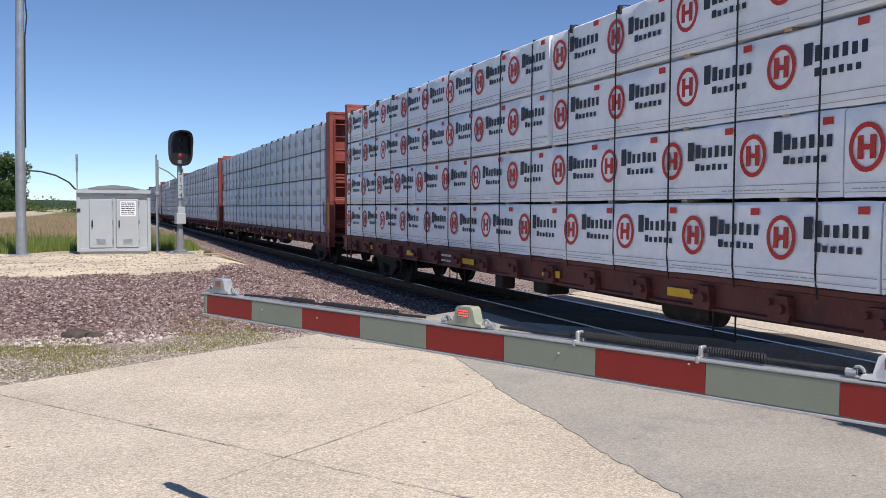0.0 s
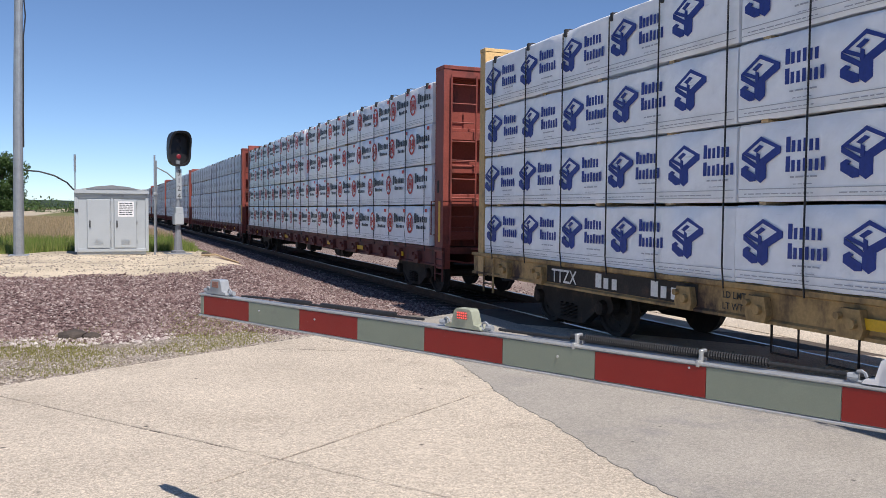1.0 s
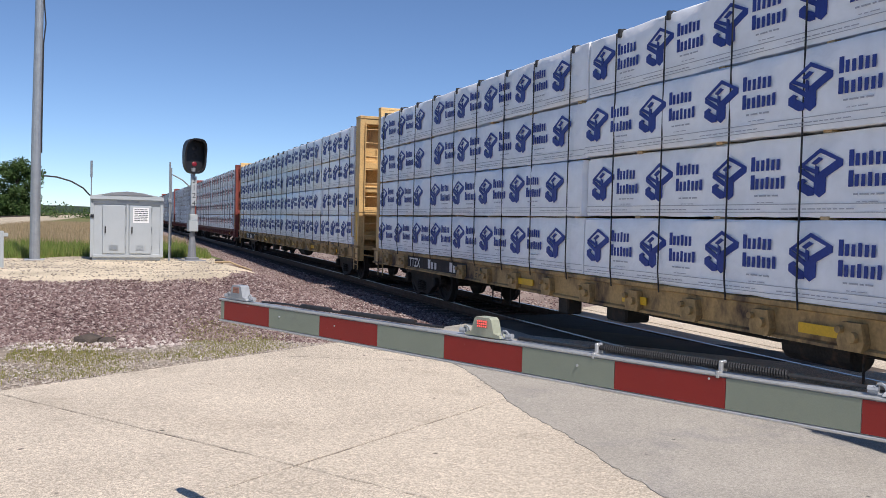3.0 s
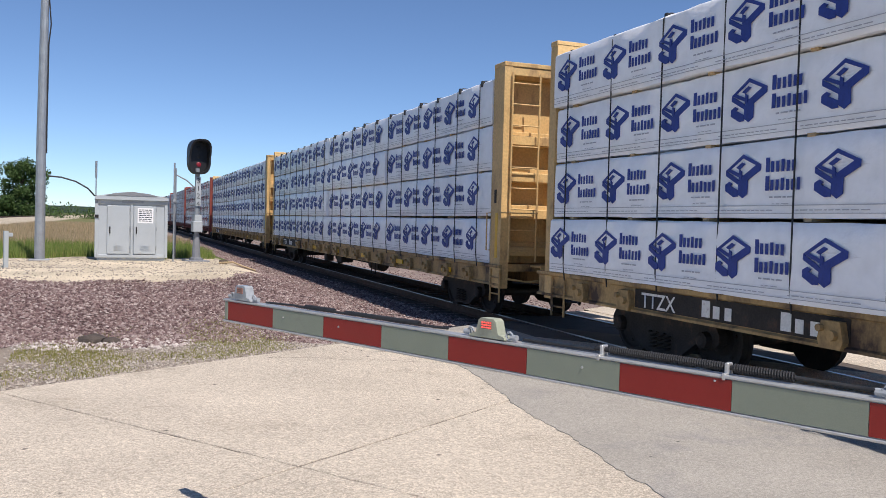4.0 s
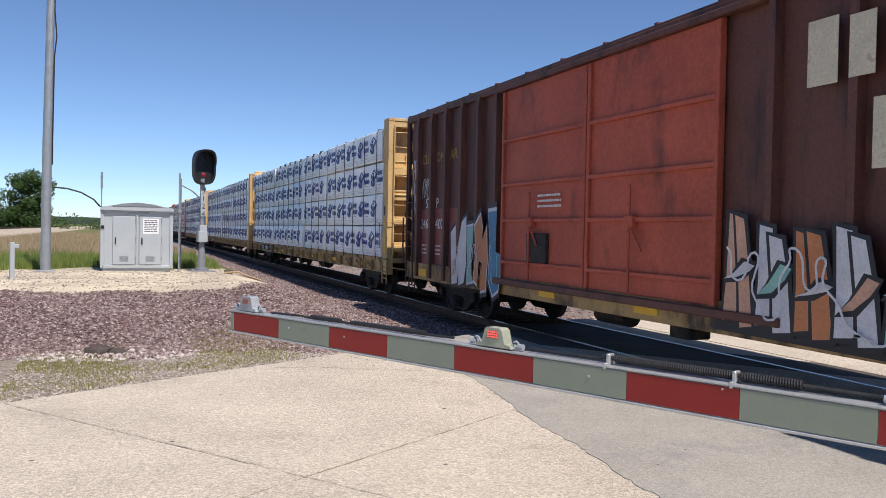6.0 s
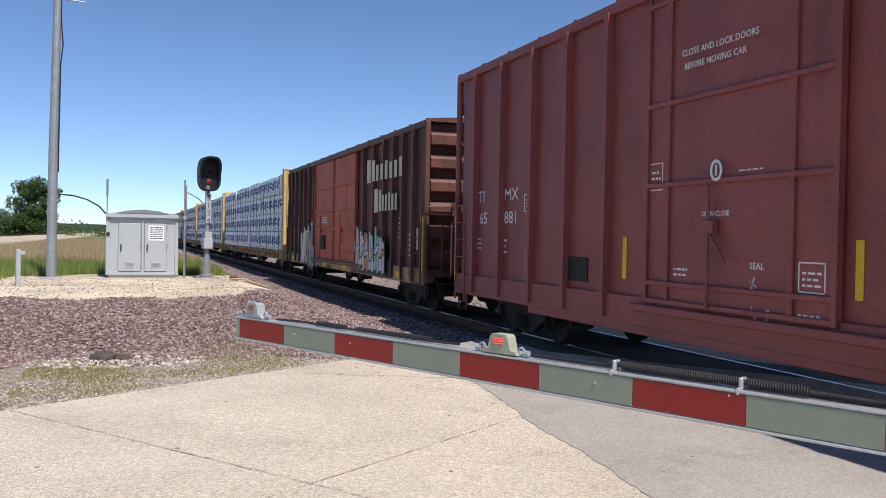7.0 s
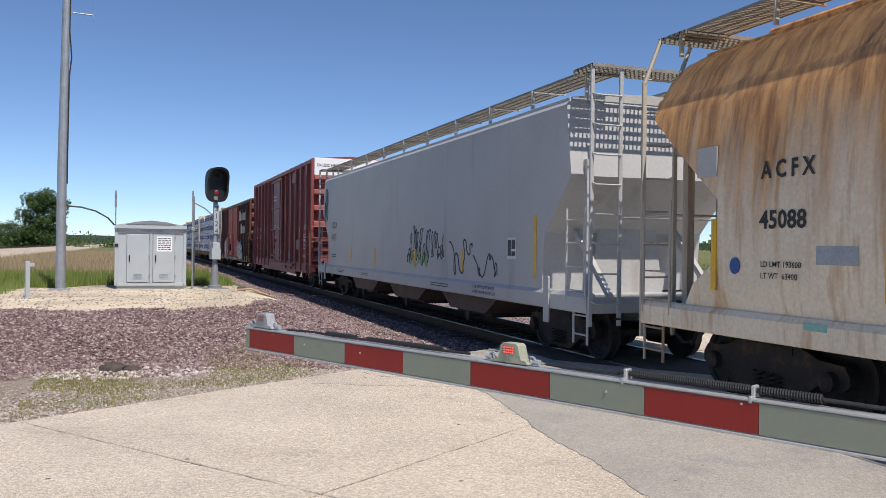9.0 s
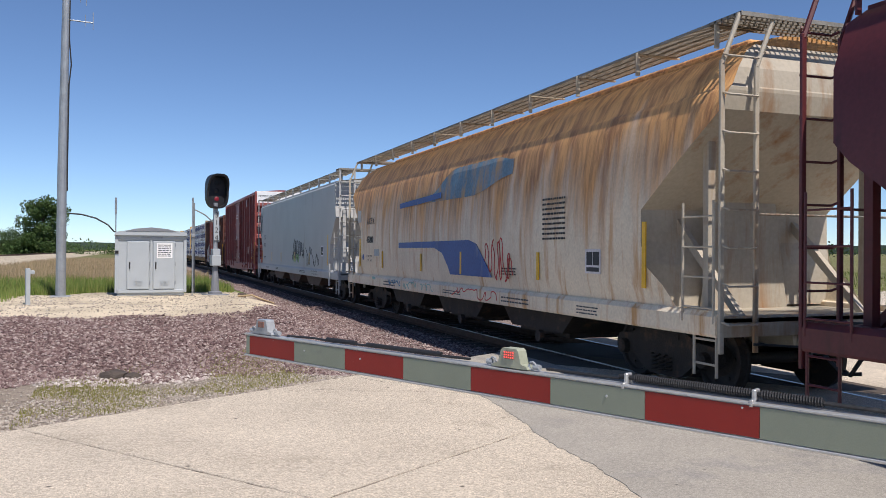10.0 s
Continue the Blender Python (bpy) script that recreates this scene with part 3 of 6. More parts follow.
def stones(name, label, mat, seed, n, place, lo, hi):
    """Loose stones as one joined mass: squashed, irregular six-pointed lumps."""
    rng = random.Random(seed)
    base = [(1, 0, 0), (-1, 0, 0), (0, 1, 0), (0, -1, 0), (0, 0, 1), (0, 0, -1)]
    faces = [(0, 2, 4), (2, 1, 4), (1, 3, 4), (3, 0, 4), (2, 0, 5), (1, 2, 5), (3, 1, 5), (0, 3, 5)]
    vs, fs = [], []
    while len(vs) < n * 6:
        p = place(rng)
        if p is None:
            continue
        x, y = p
        z = height(x, y)
        s = rng.uniform(lo, hi)
        a = rng.uniform(0, 6.28)
        ca, sa = math.cos(a), math.sin(a)
        k = len(vs)
        for px, py, pz in base:
            r = s * rng.uniform(0.7, 1.25)
            qx, qy = px * r + rng.uniform(-0.3, 0.3) * s, py * r * 0.8 + rng.uniform(-0.3, 0.3) * s
            vs.append((x + qx * ca - qy * sa, y + qx * sa + qy * ca, z + pz * r * 0.62 + s * 0.25))
        fs += [tuple(i + k for i in f) for f in faces]
    me = bpy.data.meshes.new(name)
    me.from_pydata(vs, [], fs)
    me.materials.append(M[mat])
    tagged(new(name, me), label, "stones", kind="stuff")


def on_mound(rng):
    y = 11.3 + 13.5 * rng.random() ** 1.4
    x = rng.uniform(-4.5 - y * 0.1, 4.6)
    n = noise.noise(Vector((x * 0.5, y * 0.5, 3))) * 0.5 + noise.noise(Vector((x * 1.7, y * 1.7, 7))) * 0.3
    return (x, y) if road_uw(x, y)[1] < -0.15 and 12.2 < y + n * 2.2 + 0.3 and y + n * 1.6 - max(0, x - 2.4) * 2.2 < 20.0 else None


def by_track(rng):
    y = 13 + 60 * rng.random() ** 2.2
    x = rng.uniform(4.3, 6.6) if rng.random() < 0.75 else rng.uniform(6.6, 11.5)
    if abs(x - XC) < 1.32 and rng.random() < 0.5:
        return None
    return (x, y) if road_uw(x, y)[1] < -0.1 and abs(abs(x - XC) - 0.75) > 0.1 else None


def by_road(rng):
    u, w = rng.uniform(-9, 3.0), -abs(rng.gauss(0, 1.1)) - 0.02
    p = EDGE + U * u + W * w
    return (p.x, p.y) if p.y < 15.5 and p.x < 5.2 else None


stones("ballast_heap", "purple-grey crushed stone ballast heaped by the road", "ballast", 11, 42000, on_mound, 0.014, 0.046)
stones("track_ballast", "pinkish crushed stone ballast along the track", "ballast", 12, 26000, by_track, 0.018, 0.045)
stones("road_gravel", "fine pale gravel along the road edge", "gravel", 13, 16000, by_road, 0.008, 0.028)


def on_pad(rng):
    return rng.uniform(-4.2, 3.2), rng.uniform(19.3, 29.5)


stones("pad_gravel", "loose pale gravel on the sandy pad", "gravel", 14, 2600, on_pad, 0.01, 0.035)


def blades(name, label, mat, seed, n, place, lo, hi, wide):
    rng = random.Random(seed)
    vs, fs = [], []
    while len(fs) < n:
        p = place(rng)
        if p is None:
            continue
        x, y = p
        z = height(x, y) - 0.01
        h, a, lean = rng.uniform(lo, hi), rng.uniform(0, 6.28), rng.uniform(0.0, 0.5)
        w = wide * rng.uniform(0.6, 1.3)
        dx, dy = math.cos(a) * w, math.sin(a) * w
        lx, ly = rng.uniform(-lean, lean) * h, rng.uniform(-lean, lean) * h
        k = len(vs)
        vs += [(x - dx, y - dy, z), (x + dx, y + dy, z), (x + lx, y + ly, z + h)]
        fs.append((k, k + 1, k + 2))
    me = bpy.data.meshes.new(name)
    me.from_pydata(vs, [], fs)
    me.materials.append(M[mat])
    tagged(new(name, me), label, "grass", kind="stuff")


def green_strip(rng):
    y = 29.8 + 13 * rng.random() ** 1.8
    return rng.uniform(-4 - y * 0.22, 3.2), y


def left_edge(rng):
    y = rng.uniform(15, 30)
    x = -rng.uniform(3.3, 7.5)
    return (x, y) if -x > 3.4 - (y - 26) * 0.09 else None


def dry_field(rng):
    y = 42 + 110 * rng.random() ** 1.7
    return rng.uniform(-12.2, 3.4), y


def weeds(rng):
    u, w = rng.uniform(-7.5, 1.4), -rng.uniform(0.25, 3.6) * rng.uniform(0.5, 1)
    p = EDGE + U * u + W * w
    n = noise.noise(Vector((p.x * 0.9, p.y * 0.9, 5)))
    return (p.x, p.y) if n > -0.32 + 0.4 * rng.random() and p.x > -1.2 else None


def far_side(rng):
    return rng.uniform(12, 60), rng.uniform(14, 90)


blades("grass", "fresh green grass behind the signal cabinet", "grass", 21, 26000, green_strip, 0.15, 0.42, 0.012)
blades("grass", "green grass beside the sandy pad", "grass", 22, 9000, left_edge, 0.12, 0.4, 0.01)
blades("dry_grass", "dry tan grass field", "straw", 23, 40000, dry_field, 0.25, 0.6, 0.022)
blades("weeds", "sparse yellow-green weeds at the road edge", "weed", 24, 26000, weeds, 0.015, 0.06, 0.006)
blades("grass", "green grass beyond the track", "grass", 25, 14000, far_side, 0.2, 0.5, 0.02)


def rubble():
    rng = random.Random(8)
    def lump(cx, cy, r, sq, mat, name, label):
        bm = bmesh.new()
        bmesh.ops.create_icosphere(bm, subdivisions=2, radius=r)
        for v in bm.verts:
            v.co *= 1 + 0.35 * noise.noise(v.co * (2.2 / r) + Vector((cx * 9, cy, 0)))
            v.co.z *= sq
        me = bpy.data.meshes.new(name)
        bm.to_mesh(me)
        bm.free()
        me.materials.append(M[mat])
        o = new(name, me)
        o.location = (cx, cy, height(cx, cy) + r * sq * 0.4)
        tagged(o, label, "rock")
    lump(-0.30, 12.5, 0.19, 0.5, "tie", "rock", "dark lump of old asphalt on pale rubble")
    lump(-0.05, 12.42, 0.12, 0.6, "tie", "rock", "dark lump of old asphalt on pale rubble")
    lump(5.15, 13.7, 0.5, 0.2, "mat", "rubber_mat", "low grey-brown heap of crumpled rubber beside the crossing")
    def patch(r):
        a, d = r.uniform(0, 6.28), r.random() ** 0.7
        return -0.15 + math.cos(a) * d * 1.25, 12.2 + math.sin(a) * d * 0.62
    stones("pale_rubble", "pale broken concrete rubble round the dark lumps", "rubble", 31, 620, patch, 0.012, 0.05)


rubble()


# ---- the train
R_WHEEL = 0.42
CARS, WHEELS = [], []


def wheelset_mesh():
    b = Build()
    for s in (-1, 1):
        b.lathe([(s * 0.70, 0.10), (s * 0.70, R_WHEEL + 0.025), (s * 0.725, R_WHEEL + 0.02), (s * 0.74, R_WHEEL), (s * 0.83, R_WHEEL - 0.006), (s * 0.83, R_WHEEL - 0.06),
                 (s * 0.80, R_WHEEL - 0.08), (s * 0.775, 0.2), (s * 0.82, 0.13), (s * 0.86, 0.10)], (0, 0, 0), "x", 26)
        for k in range(6):
            a = k * math.pi / 3
            b.tube([(s * 0.80, 0.27 * math.cos(a), 0.27 * math.sin(a)), (s * 0.812, 0.27 * math.cos(a), 0.27 * math.sin(a))], 0.025)
    b.tube([(-1.08, 0, 0), (1.08, 0, 0)], 0.075, 10)
    return b.mesh("wheelset", M["running_gear"], True)


def frame_mesh():
    b = Build()
    prof = [(-1.12, 0.50), (-1.05, 0.60), (-0.72, 0.62), (-0.42, 0.74), (0.42, 0.74), (0.72, 0.62), (1.05, 0.60), (1.12, 0.50), (1.12, 0.40), (1.04, 0.34), (0.72, 0.36),
            (0.42, 0.16), (0.30, 0.12), (-0.30, 0.12), (-0.42, 0.16), (-0.72, 0.36), (-1.04, 0.34), (-1.12, 0.40)]
    for s in (-1, 1):
        b.prism(prof, "x", s * 0.96 - 0.06, s * 0.96 + 0.06)
        for yy in (-0.89, 0.89):
            b.lathe([(s * 1.01, 0.11), (s * 1.10, 0.10), (s * 1.12, 0.06)], (0, yy, R_WHEEL), "x", 12)
        b.box(s * 1.02 - 0.015, s * 1.02 + 0.015, -0.36, 0.36, 0.62, 0.70)
    b.box(-0.95, 0.95, -0.2, 0.2, 0.36, 0.66, 0.03)
    for s in (-1, 1):
        b.box(-0.8, 0.8, s * 0.42 - 0.03, s * 0.42 + 0.03, 0.30, 0.38)
    return b.mesh("side_frame", M["running_gear"])


def spring_mesh():
    b = Build()
    for s in (-1, 1):
        for yy in (-0.15, 0.0, 0.15):
            b.tube([(s * 1.04 + 0.055 * math.cos(a), yy + 0.055 * math.sin(a), 0.17 + a * 0.0082) for a in [i * 0.7 for i in range(40)]], 0.012, 5)
    return b.mesh("spring", M["running_gear"])


MESH_WHEEL, MESH_FRAME, MESH_SPRING = wheelset_mesh(), frame_mesh(), spring_mesh()


def truck(car, y):
    t = new("truck")
    t.parent = car
    t.location = (0, y, 0)
    part("side_frame", MESH_FRAME, "running_gear", t)
    part("spring", MESH_SPRING, "running_gear", t)
    for s in (-0.89, 0.89):
        w = part("wheelset", MESH_WHEEL, "running_gear", t)
        w.location = (0, s, R_WHEEL)
        WHEELS.append((w, s))


def coupler(car, y, s):
    """Draft gear, coupler and air hose at one end; s: the way it points."""
    b = Build()
    b.box(-0.16, 0.16, min(y - s * 0.9, y), max(y - s * 0.9, y), 0.72, 0.98, 0.02)
    b.box(-0.11, 0.11, min(y, y + s * 0.42), max(y, y + s * 0.42), 0.78, 0.94, 0.03)
    b.box(-0.2, 0.14, min(y + s * 0.36, y + s * 0.62), max(y + s * 0.36, y + s * 0.62), 0.74, 0.98, 0.05)
    part("coupler", b, "running_gear", car)
    h = Build().tube([(-0.35, y - s * 0.1, 0.8), (-0.36, y + s * 0.15, 0.62), (-0.3, y + s * 0.35, 0.42), (-0.2, y + s * 0.52, 0.44)], 0.024)
    h.tube([(-1.2, y - s * 0.02, 0.74), (-0.6, y + s * 0.06, 0.70), (-0.2, y + s * 0.1, 0.76)], 0.016)
    part("air_hose", h, "cable", car)


def ladder(b, x0, x1, y0, y1, z0, z1, n, r=0.014):
    """Two stiles and n rungs between two feet (x0, y0) and (x1, y1)."""
    for x, y in ((x0, y0), (x1, y1)):
        b.tube([(x, y, z0), (x, y, z1)], r * 1.3, 6)
    for i in range(n):
        z = z0 + (z1 - z0) * (i + 0.5) / n
        b.tube([(x0, y0, z), (x1, y1, z)], r, 6)


# prints on the lumber wrap, one unit about 1.13 m long
def print_diamond(b, x, y, z, k):
    """Blue lozenge badge on a stem."""
    def P(pts):
        return [[(s * k, z + t * k) for s, t in q] for q in pts]
    out = [(0.0, 0.31), (0.26, 0.47), (0.53, 0.35), (0.27, 0.20)]
    inn = [(0.265 + (p - 0.265) * 0.72, 0.335 + (q - 0.335) * 0.68) for p, q in out]
    badge = [[out[i], out[(i + 1) % 4], inn[(i + 1) % 4], inn[i]] for i in range(4)]
    badge += [[(0.0, 0.31), (0.20, 0.20), (0.20, 0.145), (0.0, 0.25)], [(0.53, 0.35), (0.53, 0.29), (0.34, 0.19), (0.34, 0.245)],
              [(0.20, 0.19), (0.34, 0.25), (0.34, 0.045), (0.27, 0.0), (0.20, 0.045)], [(0.16, 0.33), (0.25, 0.385), (0.30, 0.365), (0.21, 0.31)],
              [(0.21, 0.31), (0.25, 0.29), (0.25, 0.20), (0.21, 0.20)],
              [(0.0, 0.155), (0.06, 0.185), (0.11, 0.16), (0.08, 0.14), (0.20, 0.085), (0.20, 0.02), (0.13, 0.015), (0.0, 0.085)]]
    for i, q in enumerate(P(badge)):
        b.side(x, y, [q], 0.003 + 0.0008 * i)


def print_words(b, x, y, z, k):
    """Two lines of plain bars beside the badge."""
    def P(pts):
        return [[(s * k, z + t * k) for s, t in q] for q in pts]
    rng = random.Random(3)
    b.side(x, y, P(bars(rng, 0.59, 1.02, 0.29, 0.44, 6)))
    b.side(x, y, P(bars(rng, 0.59, 1.09, 0.10, 0.25, 7)))


def print_ring(b, red, x, y, z):
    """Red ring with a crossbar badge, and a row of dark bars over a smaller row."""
    rng = random.Random(5)
    ring = []
    for k in range(20):
        a, c = 2 * math.pi * k / 20, 2 * math.pi * (k + 1) / 20
        ring.append([(0.17 + 0.16 * math.cos(a), z + 0.26 + 0.19 * math.sin(a)), (0.17 + 0.16 * math.cos(c), z + 0.26 + 0.19 * math.sin(c)),
                     (0.17 + 0.125 * math.cos(c), z + 0.26 + 0.15 * math.sin(c)), (0.17 + 0.125 * math.cos(a), z + 0.26 + 0.15 * math.sin(a))])
    ring += [rect(0.09, 0.14, z + 0.17, z + 0.35), rect(0.20, 0.25, z + 0.17, z + 0.35), rect(0.14, 0.20, z + 0.24, z + 0.28)]
    k = 1.16
    def big(polys):
        return [[(s * k, z + (t - z) * k) for s, t in p] for p in polys]
    red.side(x, y, big(ring), 0.003)
    b.side(x, y, big(bars(rng, 0.40, 0.52, z + 0.25, z + 0.43, 1) + bars(rng, 0.52, 1.06, z + 0.27, z + 0.40, 6)), 0.003)
    b.side(x, y, big(bars(rng, 0.52, 1.0, z + 0.15, z + 0.22, 6)), 0.003)
    red.side(x, y, big([rect(0.94, 1.04, z + 0.46, z + 0.52)]), 0.003)


BUNDLES = {}


def pack_mesh(style, length):
    """Wrapped lumber pack, 0.80 m high and 1.30 m deep, its printed side to -x. Shared by all packs of one length."""
    key = (style, round(length, 2))
    if key in BUNDLES:
        return BUNDLES[key]
    wrap = "wrap" if style in ("blue", "ring") else "wrap_far"
    rng = random.Random(int(length * 100))
    h, n = 0.80, 22
    b = Build()
    # wrapped sheet over slightly uneven boards
    sect = [(0.006, 0.0), (0.0, 0.02), (-0.004, 0.2), (-0.006, 0.4), (-0.004, 0.6), (0.0, h - 0.025), (0.025, h), (1.27, h), (1.30, h - 0.03), (1.30, 0.02)]
    rows = []
    for i in range(n + 1):
        y = -length * i / n
        j = 0.006 if 0 < i < n else 0.0
        rows.append([(a + rng.uniform(-j, j) * 2, y, z + rng.uniform(-j, j)) for a, z in sect])
    m = len(sect)
    b.add([p for r in rows for p in r], [(i * m + k, i * m + (k + 1) % m, (i + 1) * m + (k + 1) % m, (i + 1) * m + k) for i in range(n) for k in range(m)]
          + [tuple(range(m)), tuple(range(n * m, n * m + m))[::-1]])
    line = Build()
    y = -0.1
    while y > -length + 1.0:
        line.side(-0.014, y, lines(rng, 0.0, 0.9, 0.075, 0.10, 1), 0.003)
        y -= 1.2
    line.side(-0.014, 0, [rect(0.02, length - 0.02, 0.125, 0.133), rect(0.02, length - 0.02, 0.045, 0.052)], 0.003)
    BUNDLES[key] = (b.mesh("lumber_pack", M[wrap], True), line.mesh("edge_print", M["grey_ink"]))
    return BUNDLES[key]


def print_units():
    blue, words, dark, red, small, plain = Build(), Build(), Build(), Build(), Build(), Build()
    print_diamond(blue, -0.015, 0, 0.19, 1.0)
    print_words(words, -0.015, 0, 0.19, 1.0)
    print_ring(dark, red, -0.015, 0, 0.14)
    rng = random.Random(8)
    small.side(-0.015, 0, lines(rng, 0.66, 1.0, 0.215, 0.255, 1) + lines(rng, 0.70, 0.95, 0.15, 0.17, 1), 0.003)
    plain.side(-0.015, 0, bars(rng, 0.1, 0.62, 0.30, 0.52, 5), 0.003)
    return {"blue": [blue.mesh("print", M["navy"]), words.mesh("print", M["navy"]), small.mesh("small_print", M["grey_ink"])],
            "ring": [dark.mesh("print", M["ink"]), red.mesh("red_print", M["red_ink"])], "plain": [plain.mesh("print", M["grey_ink"])]}


UNITS = print_units()
PRINTS = {"ring": 4, "plain": 5}


def load(car, style, seed):
    rng = random.Random(seed)
    half = 22.2 / 2
    near = -1.37
    zs = (1.055, 1.885, 2.715, 3.545)
    split = ([5.75, 5.3, 5.75, 5.3], [5.3, 5.75, 5.3, 5.75], [5.75, 5.75, 5.3, 5.3])
    for r, z in enumerate(zs):
        if style == "blue":
            split = [([6.2, 6.15, 6.15, 3.7], [3.7, 6.15, 6.15, 6.2], [6.15, 6.15, 3.7, 6.2])[seed % 3]] * 3
        lens = split[(seed + r // 2) % 3] if rng.random() < 0.7 else split[rng.randrange(3)]
        for far in (0, 1):
            y = half
            for length in lens:
                w, line = pack_mesh(style, length - 0.03)
                out = rng.uniform(-0.015, 0.025) if rng.random() < 0.8 else 0.06
                drop = 0.0 if r else rng.uniform(-0.012, 0.0)
                if far:
                    m = pose(-near + out, y - length + 0.015, z + drop, 0, 0, 180)
                else:
                    m = pose(near - out, y, z + drop, rng.uniform(-0.1, 0.1), 0, rng.uniform(-0.12, 0.12))
                o = part("lumber_pack", w, "wrap", car, "white plastic-wrapped lumber pack with repeated prints")
                o.matrix_basis = m
                part("edge_print", line, "wrap", o)
                if not far:
                    first, step = (rng.uniform(0.04, 0.16), 1.255) if style == "blue" else (0.04, (length - 0.08) / PRINTS[style])
                    for k in range(6):
                        s = first + step * k
                        fit = UNITS[style] if s + step < length + 0.15 else UNITS[style][:1] if style == "blue" and s + 0.6 < length else []
                        for me in fit:
                            q = part(me.name, me, "wrap", o)
                            q.location = (0, -s, rng.uniform(-0.01, 0.02))
                y -= length
        if r:
            b = Build()
            for k in range(15):
                y = half - 0.5 - k * 1.51
                b.box(near + 0.01, -near - 0.01, y - 0.05, y + 0.05, z - 0.032, z + 0.002)
            part("dunnage", b, "timber", car)
    tie = Build()
    tie.tube([(near - 0.04, 0, 0.95), (near - 0.068, 0, 1.2), (near - 0.068, 0, 4.30), (near + 0.03, 0, 4.375), (-0.12, 0, 4.38)], 0.010, 5)
    tie.box(near - 0.045, near + 0.02, -0.03, 0.03, 4.26, 4.372, 0.01)
    me = tie.mesh("tie_cable", M["cable"])
    for k in range(20):
        o = part("tie_cable", me, "cable", car)
        o.location = (0, half - 0.45 - k * 1.12 + rng.uniform(-0.06, 0.06), rng.uniform(-0.02, 0.02))


def bulkhead(car, y, s, paint):
    """End wall of a centre-beam car; s: the way out of the car. Side channels, panel, shelves and a ladder."""
    z0, z1 = 1.05, 4.53
    dp = 0.42 if s < 0 else 0.20
    a0, a1 = min(y, y + s * dp), max(y, y + s * dp)
    for q in (-1, 1):
        b = Build().prism([(q * 1.382, a0), (q * 1.382, a1), (q * 1.22, a1), (q * 1.22, a1 - 0.02), (q * 1.36, a1 - 0.02), (q * 1.36, a0)] if s > 0 else
                          [(q * 1.382, a1), (q * 1.382, a0), (q * 1.22, a0), (q * 1.22, a0 + 0.02), (q * 1.36, a0 + 0.02), (q * 1.36, a1)], "z", 0.62, z1)
        part("side_channel", b, paint, car)
        if s < 0:
            part("reflector", Build().box(min(q * 1.381, q * 1.388), max(q * 1.381, q * 1.388), a0 + 0.13, a0 + 0.22, 1.15, 1.95), "reflector", car)
            part("winch_slot", Build().box(min(q * 1.381, q * 1.387), max(q * 1.381, q * 1.387), a0 + 0.20, a0 + 0.29, 2.12, 2.36), "running_gear", car)
            gb = Build().tube([(q * 1.38, a0 + 0.42, 1.95), (q * 1.46, a0 + 0.42, 1.95), (q * 1.46, a0 + 0.42, 1.28), (q * 1.38, a0 + 0.42, 1.28)], 0.012)
            gb.tube([(q * 1.38, a0 + 0.02, 1.95), (q * 1.42, a0 - 0.08, 1.95), (q * 0.7, a0 - 0.08, 1.95), (q * 0.66, a0, 1.95)], 0.012)
            part("grab_iron", gb, paint, car)
        for z in (1.19, 1.85, 2.50, 3.15):
            sh = Build().box(min(q * 1.30, q * 0.14), max(q * 1.30, q * 0.14), min(y + s * 0.02, y + s * dp * 0.92), max(y + s * 0.02, y + s * dp * 0.92), z, z + 0.17, 0.014)
            sh.box(min(q * 1.28, q * 0.36), max(q * 1.28, q * 0.36), min(y + s * 0.02, y + s * dp * 0.55), max(y + s * 0.02, y + s * dp * 0.55), z + 0.15, z + 0.25, 0.01)
            part("shelf", sh, paint, car)
    b = Build().box(-1.36, 1.36, min(y, y + s * 0.03), max(y, y + s * 0.03), z0, z1)
    part("panel", b, paint, car)
    part("centre_web", Build().box(-0.12, 0.12, min(y + s * 0.02, y + s * dp * 0.62), max(y + s * 0.02, y + s * dp * 0.62), z0, z1, 0.01), paint, car)
    part("top_beam", Build().box(-1.30, 1.30, min(y + s * 0.02, y + s * dp * 0.98), max(y + s * 0.02, y + s * dp * 0.98), z1 - 0.17, z1 - 0.02, 0.012), paint, car)
    part("top_cap", Build().box(-1.39, 1.39, min(y, y + s * (dp + 0.01)), max(y, y + s * (dp + 0.01)), z1 - 0.02, z1 + 0.06, 0.01).prism(
        [(-1.36, z1 - 0.02), (-1.05, z1 - 0.02), (-1.36, z1 - 0.4)], "y", y + s * (dp - 0.05), y + s * (dp - 0.03)), paint, car)
    lb = Build()
    ladder(lb, -1.24, -0.71, y + s * (dp + 0.05), y + s * (dp + 0.05), 1.1, 4.4, 9)
    part("ladder", lb, paint, car)
    if s < 0:
        w = Build()
        c = Vector((-0.10, y - 0.70, 1.85))
        w.tube([c + Vector((0.27 * math.cos(t), 0, 0.27 * math.sin(t))) for t in [k * math.pi / 10 for k in range(21)]], 0.018, 6)
        for k in range(6):
            t = k * math.pi / 3
            w.tube([c, c + Vector((0.27 * math.cos(t), 0.02, 0.27 * math.sin(t)))], 0.014, 5)
        w.lathe([(-0.22, 0.12), (0.0, 0.14), (0.04, 0.05)], c + Vector((-0.22, 0.1, 0.06)), "y", 14)
        w.box(-0.45, -0.12, y - 0.66, y - 0.40, 1.30, 2.0, 0.05)
        w.tube([(-0.35, y - 0.59, 1.35), (-0.33, y - 0.59, 0.9), (-0.2, y - 0.54, 0.7)], 0.02)
